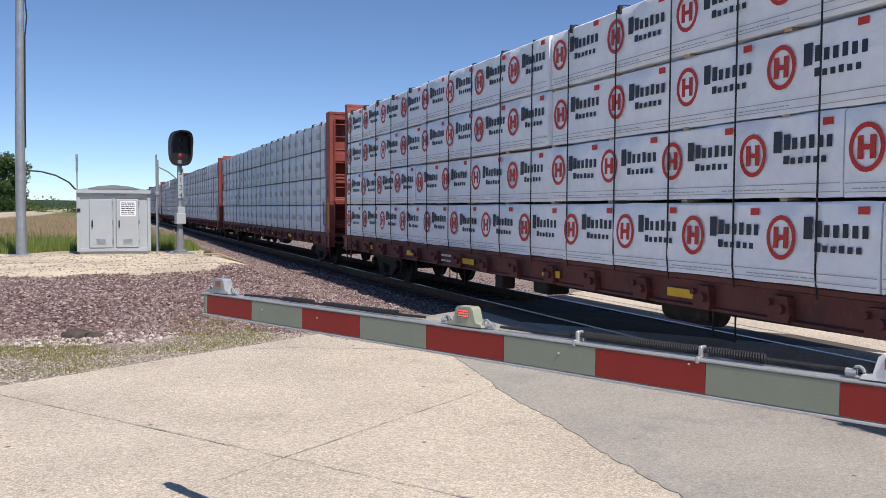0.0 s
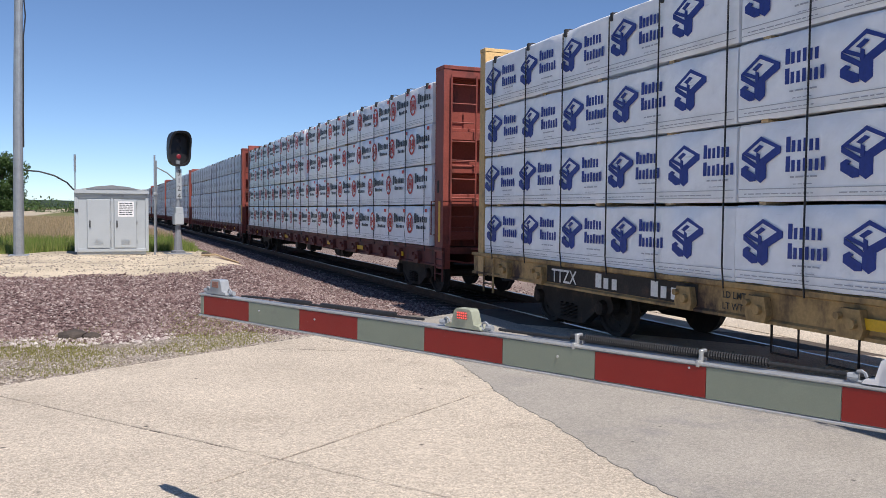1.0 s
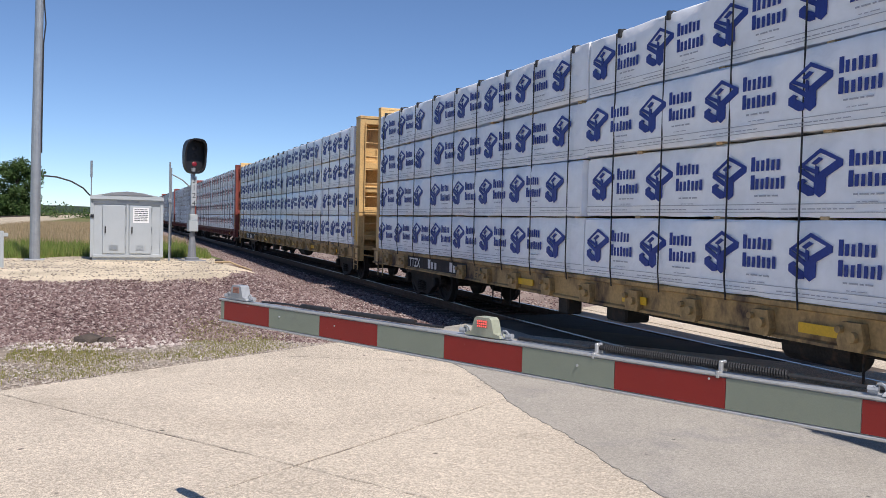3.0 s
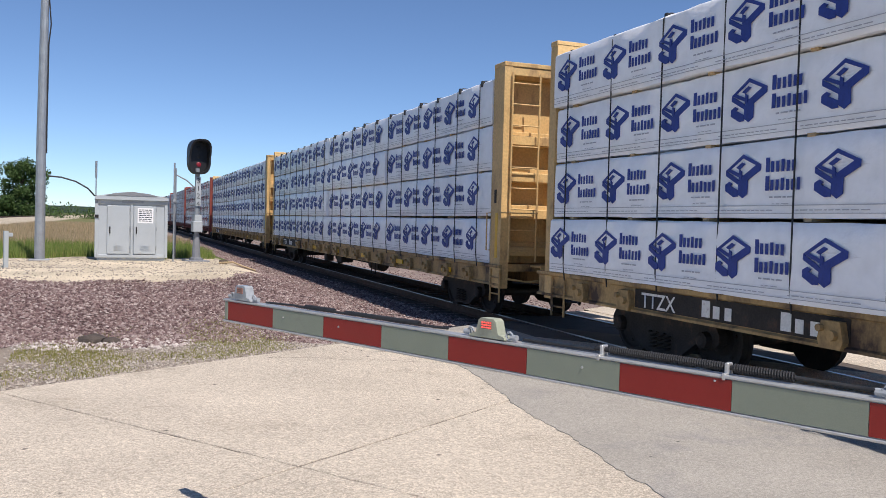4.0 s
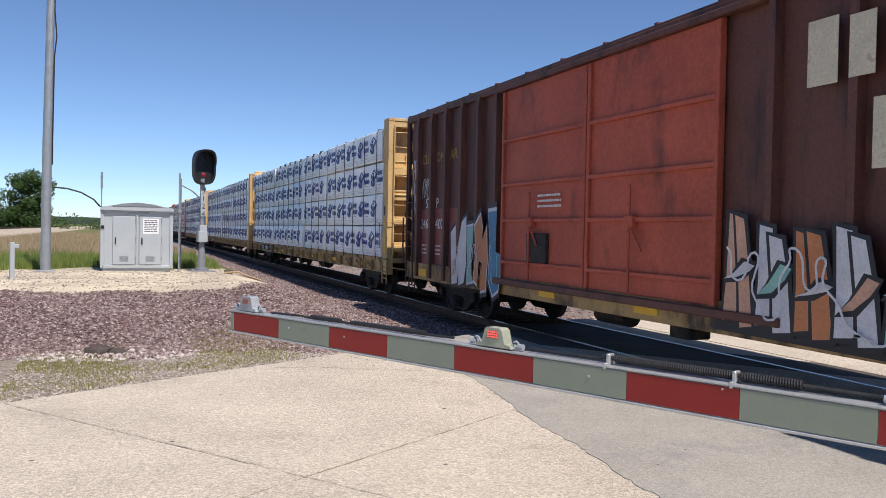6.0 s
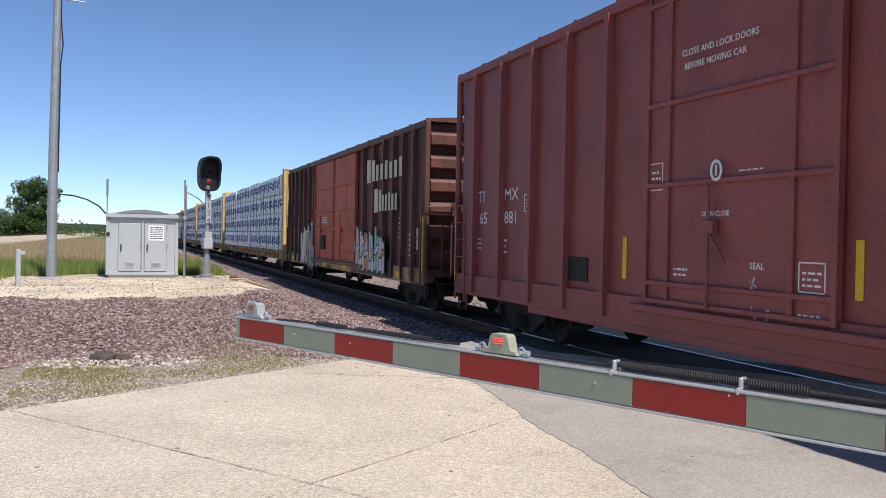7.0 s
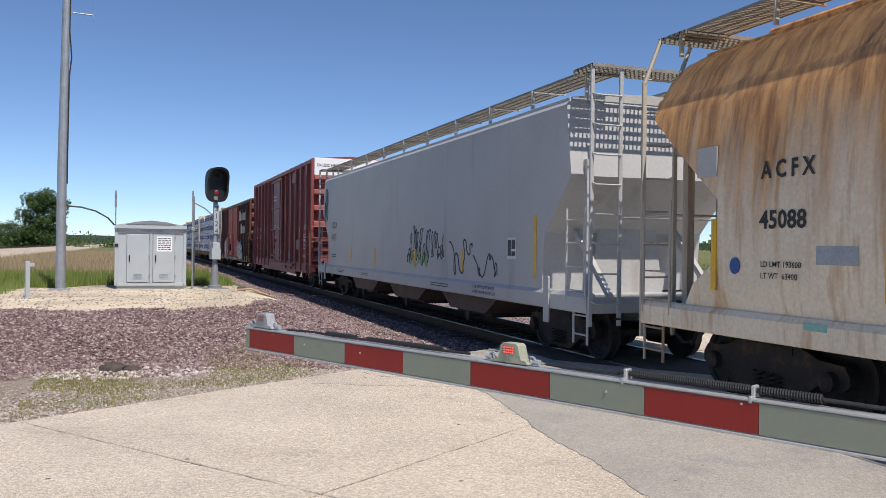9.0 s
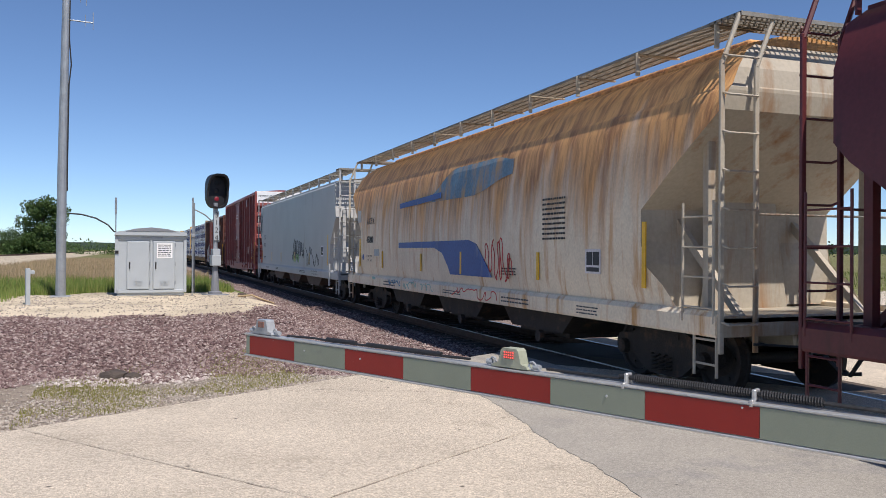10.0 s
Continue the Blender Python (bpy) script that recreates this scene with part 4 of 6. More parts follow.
        w.box(-0.78, 0.78, y - 0.82, y - 0.42, 1.0, 1.04, 0.006).box(-0.78, 0.78, y - 0.83, y - 0.80, 0.97, 1.05)
        for k in range(14):
            w.tube([(-0.06 + 0.012 * (k % 2), y - 0.64, 1.62 - k * 0.045), (-0.06 - 0.012 * (k % 2), y - 0.64, 1.59 - k * 0.045)], 0.014, 5)
        w.tube([(-1.3, y - 0.50, 0.80), (-0.9, y - 0.56, 0.74), (-0.1, y - 0.64, 0.84)], 0.018)
        part("brake_wheel", w, paint, car)


def centrebeam(name, label, y, paint, sill, style, seed, tilted=0):
    car = thing(name, label, "freight car", pose(XC, y, 0), "cars of the freight train")
    half = 22.2 / 2
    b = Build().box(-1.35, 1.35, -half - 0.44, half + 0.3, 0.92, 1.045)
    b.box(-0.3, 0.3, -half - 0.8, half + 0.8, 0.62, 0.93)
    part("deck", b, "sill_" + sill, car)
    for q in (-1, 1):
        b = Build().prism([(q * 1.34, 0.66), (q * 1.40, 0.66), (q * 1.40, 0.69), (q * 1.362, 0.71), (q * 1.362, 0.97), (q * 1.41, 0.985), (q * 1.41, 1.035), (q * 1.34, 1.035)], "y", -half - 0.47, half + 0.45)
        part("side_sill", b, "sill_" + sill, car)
    bk = Build().prism([(-0.12, 0.67), (0.12, 0.67), (0.15, 0.75), (0.11, 0.93), (-0.11, 0.93), (-0.15, 0.75)], "x", -1.45, -1.36)
    bk.tube([(-1.50, -0.05, 0.80), (-1.36, -0.05, 0.80)], 0.05, 8).tube([(-1.50, 0.10, 0.86), (-1.36, 0.10, 0.86)], 0.035, 8)
    bkm = bk.mesh("winch_bracket", M["sill_" + sill])
    for k in range(19):
        if paint == "car_yellow" and k in (2, 3):
            continue
        o = part("winch_bracket", bkm, "running_gear", car)
        o.location = (0, half - 0.9 - k * 1.135, 0)
    rf = Build().box(-1.408, -1.395, -0.26, 0.26, 0.76, 0.86).mesh("reflector", M["reflector"])
    for k in range(2 if paint == "car_yellow" else 0, 7):
        o = part("reflector", rf, "reflector", car)
        o.location = (0, half - 2.05 - k * 3.02, 0.0)
    beam = Build().box(-0.05, 0.05, -half, half, 1.05, 1.3).box(-0.10, 0.10, -half, half, 4.40, 4.52)
    for k in range(13):
        yy = -half + 0.4 + k * (22.2 - 0.8) / 12
        beam.box(-0.05, 0.05, yy - 0.08, yy + 0.08, 1.2, 4.45)
    part("centre_beam", beam, paint, car)
    for s in (-1, 1):
        bulkhead(car, s * half + s * 0.03, s, paint)
        truck(car, half - 2.3 if s > 0 else -half + 2.05)
        coupler(car, s * (half + 0.62), s)
        st = Build()
        ladder(st, -1.40, -1.40, s * half - (0.5 if s < 0 else 0.05), s * half - (0.12 if s < 0 else 0.42), 0.38, 0.95, 2)
        part("sill_step", st, "sill_" + sill, car)
    g = Build().lathe([(-0.45, 0.02), (-0.44, 0.17), (0.44, 0.17), (0.45, 0.02)], (-0.85, -2.6, 0.55), "y", 14)
    g.box(-1.1, -0.7, 0.6, 1.1, 0.42, 0.78, 0.03).box(-1.25, -1.0, 1.9, 2.2, 0.40, 0.66, 0.02)
    g.tube([(-0.9, -6.5, 0.60), (-0.95, -2.0, 0.56), (-0.9, 2.0, 0.58), (-0.9, 6.5, 0.60)], 0.02)
    g.tube([(-1.05, -5, 0.66), (-1.05, 5.5, 0.62)], 0.015)
    for yy in (-3.8, 3.4, 4.1):
        g.tube([(-1.3, yy, 0.68), (-1.3, yy, 0.36), (-1.3, yy + 0.35, 0.36), (-1.3, yy + 0.35, 0.68)], 0.014)
    part("brake_gear", g, "running_gear", car)
    load(car, style, seed)
    rng = random.Random(seed)
    tx = Build().side(-1.364, half - 6.3, lines(rng, 0, 0.9, 0.74, 0.94, 2))
    if paint == "car_yellow":
        lettering("TTZX", 0.27, "white_ink", -1.372, half - 2.35, 0.74, car)
        pl = Build().box(-1.369, -1.36, half - 5.6, half - 2.2, 0.72, 0.965)
        part("name_panel", pl, "running_gear", car)
        nb = Build().side(-1.372, half - 3.5, bars(rng, 0, 0.58, 0.75, 0.94, 3) + bars(rng, 1.22, 1.8, 0.75, 0.94, 3))
        part("car_number", nb, "white_ink", car)
        lettering("LD LMT 221900", 0.105, "black_ink", -1.365, half - 6.0, 0.86, car)
        lettering("LT WT  64100", 0.105, "black_ink", -1.365, half - 6.0, 0.74, car)
    else:
        part("stencil", tx, "white_ink", car)
    CARS.append((car, y))
    return car


JOINT = -1.185
PITCH = 24.54
for k, (label, paint, sill, style) in enumerate((
        ("maroon centre-beam flatcar loaded with grey-wrapped lumber", "car_red", "red", "plain"),
        ("maroon centre-beam flatcar loaded with grey-wrapped lumber", "car_red", "red", "plain"),
        ("maroon centre-beam flatcar loaded with grey-wrapped lumber", "car_red", "red", "plain"),
        ("maroon centre-beam flatcar loaded with grey-wrapped lumber", "car_red", "red", "plain"),
        ("red-oxide centre-beam flatcar with white-wrapped lumber, grey prints", "car_red", "red", "plain"),
        ("red-oxide centre-beam flatcar with white-wrapped lumber, red ring prints", "car_red", "red", "ring"),
        ("yellow centre-beam flatcar with white-wrapped lumber, blue prints", "car_yellow", "yellow", "blue"),
        ("yellow centre-beam flatcar with white-wrapped lumber, blue prints", "car_yellow", "yellow", "blue"),
        ("yellow centre-beam flatcar with white-wrapped lumber, blue prints", "car_yellow", "yellow", "blue"))):
    centrebeam("centerbeam_flatcar", label, JOINT - 0.29 + PITCH * (5.5 - k), paint, sill, style, k)


RED_RIBS = ((4.20, 4.40), (3.655, 3.833), (3.05, 3.228), (2.40, 2.637), (1.872, 2.015), (1.514, 1.643), (1.12, 1.334))
SOUTH_RIBS = tuple((1.20 + 0.52 * i, 1.20 + 0.52 * i + 0.30) for i in range(6))


def boxcar(name, label, y0, y1, eave, sill_z, paint, doors, posts, style):
    """Boxcar whose body runs from y0 (front) down to y1. doors: (front, rear) of the doorway."""
    yc = (y0 + y1) / 2
    car = thing(name, label, "freight car", pose(XC, yc, 0), "cars of the freight train")
    f, r = y0 - yc, y1 - yc
    hw = 1.45
    part("body", Build().box(-hw, hw, r + 0.16, f - 0.16, 0.98, eave), paint, car)
    d0, d1 = doors[0] - yc, doors[1] - yc
    # side posts
    pm = Build().prism([(-0.058, -hw), (-0.05, -hw - 0.115), (0.05, -hw - 0.115), (0.058, -hw)], "z", sill_z + 0.06, eave - 0.06)
    pm.v = [(b, a, z) for a, b, z in pm.v]
    me = pm.mesh("side_post", M[paint])
    for p in posts:
        for q in (1, -1):
            o = part("side_post", me, paint, car)
            o.matrix_basis = pose(0, p - yc, 0) if q > 0 else pose(0, p - yc, 0, 0, 0, 180)
    for q in (-1, 1):
        b = Build().box(min(q * hw, q * (hw + 0.06)), max(q * hw, q * (hw + 0.06)), r, f, sill_z, 1.04, 0.008)
        part("side_sill", b, "sill_yellow" if style == "graffiti" else paint, car)
        b = Build().box(min(q * hw, q * (hw + 0.08)), max(q * hw, q * (hw + 0.08)), r, f, eave - 0.10, eave + 0.02, 0.01)
        part("eave_rail", b, paint, car)
        for e in (r, f):
            b = Build().box(min(q * hw, q * (hw + 0.055)), max(q * hw, q * (hw + 0.055)), e - 0.06, e + 0.06, sill_z, eave, 0.01)
            part("corner_post", b, paint, car)
    roof = Build().prism([(-hw - 0.07, eave + 0.02), (-hw - 0.07, eave + 0.05), (0, eave + 0.17), (hw + 0.07, eave + 0.05), (hw + 0.07, eave + 0.02)], "y", r - 0.04, f + 0.04)
    n = 14
    for k in range(n + 1):
        yy = r + (f - r) * k / n
        roof.prism([(-hw - 0.05, eave + 0.05), (0, eave + 0.165), (hw + 0.05, eave + 0.05), (hw + 0.05, eave + 0.085), (0, eave + 0.205), (-hw - 0.05, eave + 0.085)], "y", yy - 0.03, yy + 0.03)
    part("roof", roof, paint, car)
    # doors on the near side: frame, leaves, bars and tracks
    leaf = "boxcar_door" if style == "graffiti" else paint
    halves = [(d0, (d0 + d1) / 2), ((d0 + d1) / 2, d1)] if d0 - d1 > 5 else [(d0, d1)]
    for a, c in halves:
        dr = part("door", Build().box(-hw - 0.075, -hw - 0.02, c + 0.02, a - 0.02, 0.98, eave - 0.14, 0.01), leaf, car)
        fr = Build()
        for yy in ((a - 0.05, c + 0.05) if style == "graffiti" else (a - 0.05, c + 0.05)):
            fr.box(-hw - 0.12, -hw - 0.07, yy - 0.035, yy + 0.035, 0.98, eave - 0.16, 0.008)
        for z in ((1.25, 1.95, 2.55, 3.3) if style == "graffiti" else (1.02, 1.24, 2.44, 3.42, eave - 0.26)):
            fr.box(-hw - 0.125, -hw - 0.07, c + 0.06, a - 0.06, z - 0.03, z + 0.03, 0.008)
        part("door_frame", fr, leaf, dr)
        lk = Build().tube([(-hw - 0.15, (a + c) / 2 + 0.25, 1.0), (-hw - 0.15, (a + c) / 2 + 0.25, 2.4)], 0.02)
        lk.tube([(-hw - 0.16, (a + c) / 2 + 0.25, 1.9), (-hw - 0.16, (a + c) / 2 - 0.05, 1.55)], 0.018)
        lk.box(-hw - 0.17, -hw - 0.08, (a + c) / 2 + 0.15, (a + c) / 2 + 0.35, 1.85, 2.0, 0.01)
        part("lock_bar", lk, leaf, dr)
    part("door_track", Build().box(-hw - 0.16, -hw - 0.02, d1 - (1.0 if style == "graffiti" else 3.0), d0 + 0.2, 0.86, 0.96, 0.012), paint, car)
    part("door_track", Build().box(-hw - 0.15, -hw - 0.02, d1 - 2.6, d0 + 0.2, eave - 0.14, eave - 0.06, 0.01), paint, car)
    # ends: pressed ribs
    for s, e in ((-1, r), (1, f)):
        b = Build()
        i0, o0 = e - s * 0.165, e + s * 0.10
        for z0, z1 in SOUTH_RIBS if style == "graffiti" else RED_RIBS:
            soft = 0.09 if style == "graffiti" else 0.03
            rib = Build().prism([(i0, z0 - 0.01), (o0 - s * 0.02, z0), (o0, z0 + 0.02), (o0, z1 - soft), (o0 - s * 0.04, z1 - soft * 0.35), (i0, z1 + 0.03)], "x", -hw + 0.05, hw - 0.05)
            part("end_rib", rib, "boxcar_end" if style != "graffiti" else paint, car)
        b.box(-hw - 0.02, hw + 0.02, min(e, e + s * 0.12), max(e, e + s * 0.12), 0.86, 1.02, 0.01)
        for q in (-1, 1):
            b.box(q * hw - 0.07, q * hw + 0.04, min(e, e + s * 0.07), max(e, e + s * 0.07), 0.9, eave + 0.02, 0.012)
        part("end_wall", b, paint, car)
        if style != "graffiti":
            part("end_plate", Build().box(-hw + 0.05, hw - 0.05, min(e - s * 0.16, e + s * 0.07), max(e - s * 0.16, e + s * 0.07), eave - 0.55, eave + 0.1, 0.01), "white", car, "white band at the top of the end")
            if s < 0:
                end_lettering("EXCESS HEIGHT CAR", 0.15, "black_ink", -1.32, e - 0.07, eave - 0.22, car)
                rows_of = ((4.28, -0.35, 0.45, 2), (3.72, -0.45, 0.4, 1), (3.12, -0.3, 0.1, 2))
                for zz, xa, xb, nn in rows_of:
                    wl = Build()
                    for q in lines(random.Random(7), xa, xb, zz - 0.05, zz + 0.05, nn):
                        wl.box(min(p[0] for p in q), max(p[0] for p in q), o0 - 0.006, o0 - 0.002, min(p[1] for p in q), max(p[1] for p in q))
                    part("stencil", wl, "white_ink", car)
        lb = Build()
        ladder(lb, -hw - 0.08, -hw + 0.30, e + s * 0.20, e + s * 0.20, 0.98, 2.05, 3)
        sd = Build()
        ladder(sd, -hw - 0.10, -hw - 0.10, e - s * 0.10, e - s * 0.55, 0.55, 2.55, 6)
        part("ladder", sd, paint, car)
        gi = Build()
        gi.tube([(-hw - 0.06, e + s * 0.12, 2.05), (-hw - 0.06, e + s * 0.17, 2.42), (-hw + 0.5, e + s * 0.19, 2.44), (-0.30, e + s * 0.19, 2.47), (-0.28, e + s * 0.10, 2.47)], 0.016)
        part("grab_iron", gi, "boxcar_end" if style != "graffiti" else paint, car)
        gi = Build()
        gi.tube([(hw + 0.02, e + s * 0.17, 2.05), (0.9, e + s * 0.19, 2.05), (0.6, e + s * 0.10, 2.05)], 0.014)
        for xx in (-0.87, -0.56):
            br = Build().box(xx - 0.03, xx + 0.03, min(e + s * 0.09, e + s * 0.16), max(e + s * 0.09, e + s * 0.16), 2.22, 2.52, 0.006)
            part("bracket", br, "boxcar_end" if style != "graffiti" else paint, car)
        part("grab_iron", gi, paint, car)
        part("ladder", lb, "boxcar_end" if style != "graffiti" else paint, car)
        part("grab_bar", Build().box(-hw - 0.09, -hw - 0.06, e - s * 0.03 - 0.02, e - s * 0.03 + 0.02, 1.0, 2.2), "reflector", car, "yellow grab bar")
        truck(car, e - s * 2.1)
        coupler(car, e + s * 0.25, s)
        st = Build()
        ladder(st, -hw, -hw, e - s * 0.05, e - s * 0.45, 0.36, 0.95, 2)
        part("sill_step", st, paint, car)
    w = Build()
    c = Vector((-0.46, r - 0.42, 2.03))
    w.tube([c + Vector((0.26 * math.cos(t), 0, 0.26 * math.sin(t))) for t in [k * math.pi / 10 for k in range(21)]], 0.018, 6)
    for k in range(6):
        t = k * math.pi / 3
        w.tube([c, c + Vector((0.26 * math.cos(t), 0.03, 0.26 * math.sin(t)))], 0.016, 5)
    w.lathe([(-0.03, 0.01), (-0.03, 0.06), (0.12, 0.07), (0.2, 0.03)], c, "y", 12)
    w.box(-0.78, -0.56, r - 0.34, r - 0.1, 1.42, 2.15, 0.05)
    w.box(-0.70, -0.36, r - 0.30, r - 0.1, 1.90, 2.18, 0.04)
    for xx in (-0.62, -0.50):
        w.tube([(xx, r - 0.3, 1.5), (xx + 0.02, r - 0.3, 1.1), (xx + 0.06, r - 0.24, 0.72)], 0.018)
    w.box(-1.0, 1.0, r - 0.46, r - 0.06, 1.06, 1.10, 0.006).box(-1.0, 1.0, r - 0.47, r - 0.44, 1.02, 1.11)
    for xx in (-0.9, 0.0, 0.9):
        w.prism([(r - 0.44, 1.06), (r - 0.05, 1.06), (r - 0.05, 0.80)], "x", xx - 0.02, xx + 0.02)
    w.tube([(-0.98, r - 0.42, 1.08), (-0.98, r - 0.42, 1.40), (-0.80, r - 0.30, 1.40)], 0.014)
    part("placard_board", Build().box(-0.10, 0.50, r - 0.16, r - 0.105, 1.53, 1.93, 0.008), "board", car, "tan weathered placard board")
    lv = Build().tube([(-1.25, r - 0.3, 0.74), (-0.6, r - 0.36, 0.70), (0.0, r - 0.5, 0.82)], 0.02).box(-1.50, -1.32, r - 0.18, r - 0.06, 0.72, 0.92, 0.02)
    part("uncoupling_lever", lv, paint, car)
    part("brake_wheel", w, "boxcar_end" if style != "graffiti" else paint, car)
    g = Build().box(-0.35, 0.35, r + 0.4, f - 0.4, 0.62, 0.99)
    for k in range(7):
        yy = r + 3.4 + k * (f - r - 6.8) / 6
        g.prism([(-hw, 0.98), (hw, 0.98), (0.4, 0.62), (-0.4, 0.62)], "y", yy - 0.06, yy + 0.06)
    g.lathe([(-0.4, 0.02), (-0.39, 0.16), (0.39, 0.16), (0.4, 0.02)], (-0.8, 0.6, 0.58), "y", 14)
    g.box(-1.05, -0.7, -1.4, -1.0, 0.45, 0.8, 0.02)
    g.tube([(-0.9, -4.5, 0.62), (-0.9, 4.5, 0.62)], 0.02)
    part("underframe", g, "running_gear", car)
    CARS.append((car, yc))
    return car, yc, -hw


def squiggle(rng, s0, s1, z0, z1, n, w, wild=1.0):
    """A scrawled, curling stroke as short strips."""
    knots = [(s0 + (s1 - s0) * i / n + rng.uniform(-0.1, 0.1) * wild, rng.uniform(z0, z1) if i % 2 else rng.choice((z0, z1)) + rng.uniform(-0.08, 0.08) * (z1 - z0)) for i in range(n + 1)]
    pts = []
    for i in range(n):
        p0, p1, p2, p3 = (Vector(knots[max(0, min(n, j))]) for j in (i - 1, i, i + 1, i + 2))
        for k in range(6):
            t = k / 6
            p = 0.5 * (2 * p1 + (p2 - p0) * t + (2 * p0 - 5 * p1 + 4 * p2 - p3) * t * t + (3 * p1 - p0 - 3 * p2 + p3) * t ** 3)
            pts.append((p.x + 0.05 * (z1 - z0) * math.sin(6.28 * t), p.y))
    out = []
    for (a, b), (c, d) in zip(pts, pts[1:]):
        L = math.hypot(c - a, d - b) or 1
        nx, nz = -(d - b) / L * w, (c - a) / L * w
        out.append([(a - nx, b - nz), (c - nx, d - nz), (c + nx, d + nz), (a + nx, b + nz)])
    return out


def southern_box():
    y0, y1 = -76.3, -92.9
    posts = [-77.1, -77.94, -78.76, -79.6, -80.4, -81.2, -87.85, -88.87, -89.78, -90.6, -91.36, -92.16]
    car, yc, x = boxcar("boxcar", "weathered dark brown boxcar with red doors and graffiti", y0, y1, 4.30, 0.68, "boxcar_brown", (-81.5, -87.1), posts, "graffiti")
    rng = random.Random(9)
    xs = x - 0.002
    lettering("CUSHION-CAR", 0.30, "gold_ink", x, -77.15 - yc, 3.20, car, squeeze=1.02)
    for word, y, z in (("246", -77.10, 1.80), ("402", -78.02, 1.80), ("S", -77.42, 2.24), ("P", -78.05, 2.24)):
        lettering(word, 0.30, "white_ink", x, y - yc, z, car, squeeze=1.1)
    part("stencil", Build().side(x, -77.2 - yc, lines(rng, 0, 0.3, 1.25, 1.5, 3) + lines(rng, 0.85, 1.15, 1.25, 1.5, 3) + lines(rng, 0.1, 0.35, 0.95, 1.05, 1)), "white_ink", car)
    big = Build().side(x - 0.117, -88.27 - yc, bars(rng, 0, 0.5, 3.18, 3.80, 1) + bars(rng, 0.5, 3.27, 3.20, 3.76, 7))
    big.side(x - 0.117, -89.04 - yc, bars(rng, 0, 0.45, 2.37, 2.99, 1) + bars(rng, 0.45, 2.1, 2.40, 2.95, 6))
    part("owner_name", big, "owner", car, "faded pale owner's name as bars")
    part("stencil", Build().side(x, -90.9 - yc, lines(rng, 0, 0.5, 1.7, 2.3, 5) + lines(rng, 0.8, 1.3, 1.3, 1.9, 5)), "white_ink", car)
    part("placard", Build().side(x, -92.0 - yc, [rect(0, 0.35, 1.45, 1.95)]), "white_ink", car)
    part("stencil", Build().side(x - 0.13, -82.9 - yc, lines(rng, 0.0, 0.75, 2.15, 2.4, 3)), "white_ink", car)
    part("placard_board", Build().box(x - 0.14, x - 0.07, -83.2 - yc, -82.55 - yc, 1.28, 1.75, 0.01), "running_gear", car)
    # graffiti: bold interlocking strokes with dark outlines over a pale cloud
    def stroke(s0, z0, s1, z1, w0, w1):
        return [(s0 - w0, z0), (s0 + w0, z0 + 0.03), (s0 * 0.4 + s1 * 0.6 + (w0 + w1) * 0.62, z0 * 0.4 + z1 * 0.6), (s1 + w1, z1), (s1 - w1, z1 + 0.04), (s0 * 0.55 + s1 * 0.45 - (w0 + w1) * 0.42, z0 * 0.55 + z1 * 0.45)]
    part("paint_patch", Build().side(x, -76.92 - yc, [rect(0, 2.5, 0.98, 2.22)], 0.003), "boxcar_red", car, "fresh maroon repainted panel")
    shapes = (("p_white", [(0, 1.62), (0.30, 1.75), (0.36, 1.15), (0.50, 1.45), (0.68, 1.80), (0.95, 1.9), (0.98, 1.1), (0.85, 0.80), (0.55, 0.75), (0.52, 1.0), (0.45, 0.78), (0.12, 0.75)]),
              ("p_teal", [(1.02, 1.75), (1.42, 1.78), (1.40, 1.45), (1.32, 1.40), (1.36, 0.95), (1.45, 0.82), (1.05, 0.78), (1.10, 1.2), (1.04, 1.5)]),
              ("p_orange", [(1.48, 0.85), (1.62, 1.35), (1.50, 1.75), (1.85, 1.95), (2.0, 1.7), (1.95, 1.5), (2.2, 1.75), (2.28, 1.2), (2.2, 0.72), (1.9, 0.68), (1.98, 1.15), (1.8, 1.2), (1.72, 0.78)]),
              ("p_blue", [(2.3, 2.0), (2.75, 2.02), (2.72, 1.35), (3.0, 1.3), (3.0, 1.05), (2.9, 0.75), (2.6, 0.65), (2.36, 0.9), (2.42, 1.5)]))
    for k, (ink, pts) in enumerate(shapes):
        pts = [(p * 0.77, 0.70 + (q - 0.70) * 1.08) for p, q in pts]
        cs, cz = sum(p for p, q in pts) / len(pts), sum(q for p, q in pts) / len(pts)
        for j, (grow, coat) in enumerate(((1.20, "p_black"), (1.08, "p_white"), (1.0, ink))):
            part("graffiti", Build().side(x - 0.117 - 0.0015 * j - (0.0003 * k if j == 0 else 0), -79.24 - yc, [[(cs + (p - cs) * grow, cz + (q - cz) * grow) for p, q in pts]], 0.001), coat, car)
        rr = random.Random(60 + k)
        part("graffiti", Build().side(x - 0.1225, -79.24 - yc, squiggle(rr, pts[0][0] + 0.1, pts[0][0] + 0.4, 0.9, 1.5, 5, 0.012, 0.5)), ("p_peach", "p_white", "p_peach", "p_teal")[k], car)
    for base, seed, inks, wide in ((-87.3, 2, ("p_peach", "p_white", "p_orange", "p_white", "p_teal", "p_white"), 0.52),):
        rr = random.Random(seed)
        cloud = [(-0.2, 0.74), (2.9, 0.70), (3.0, 1.1), (2.6, 1.3), (2.1, 1.15), (1.6, 1.35), (1.0, 1.2), (0.5, 1.3), (-0.05, 1.1)]
        part("graffiti", Build().side(x - 0.117, base - yc, [[(p * wide / 0.46, q) for p, q in cloud]], 0.002), "p_black", car)
        lift = 0.119
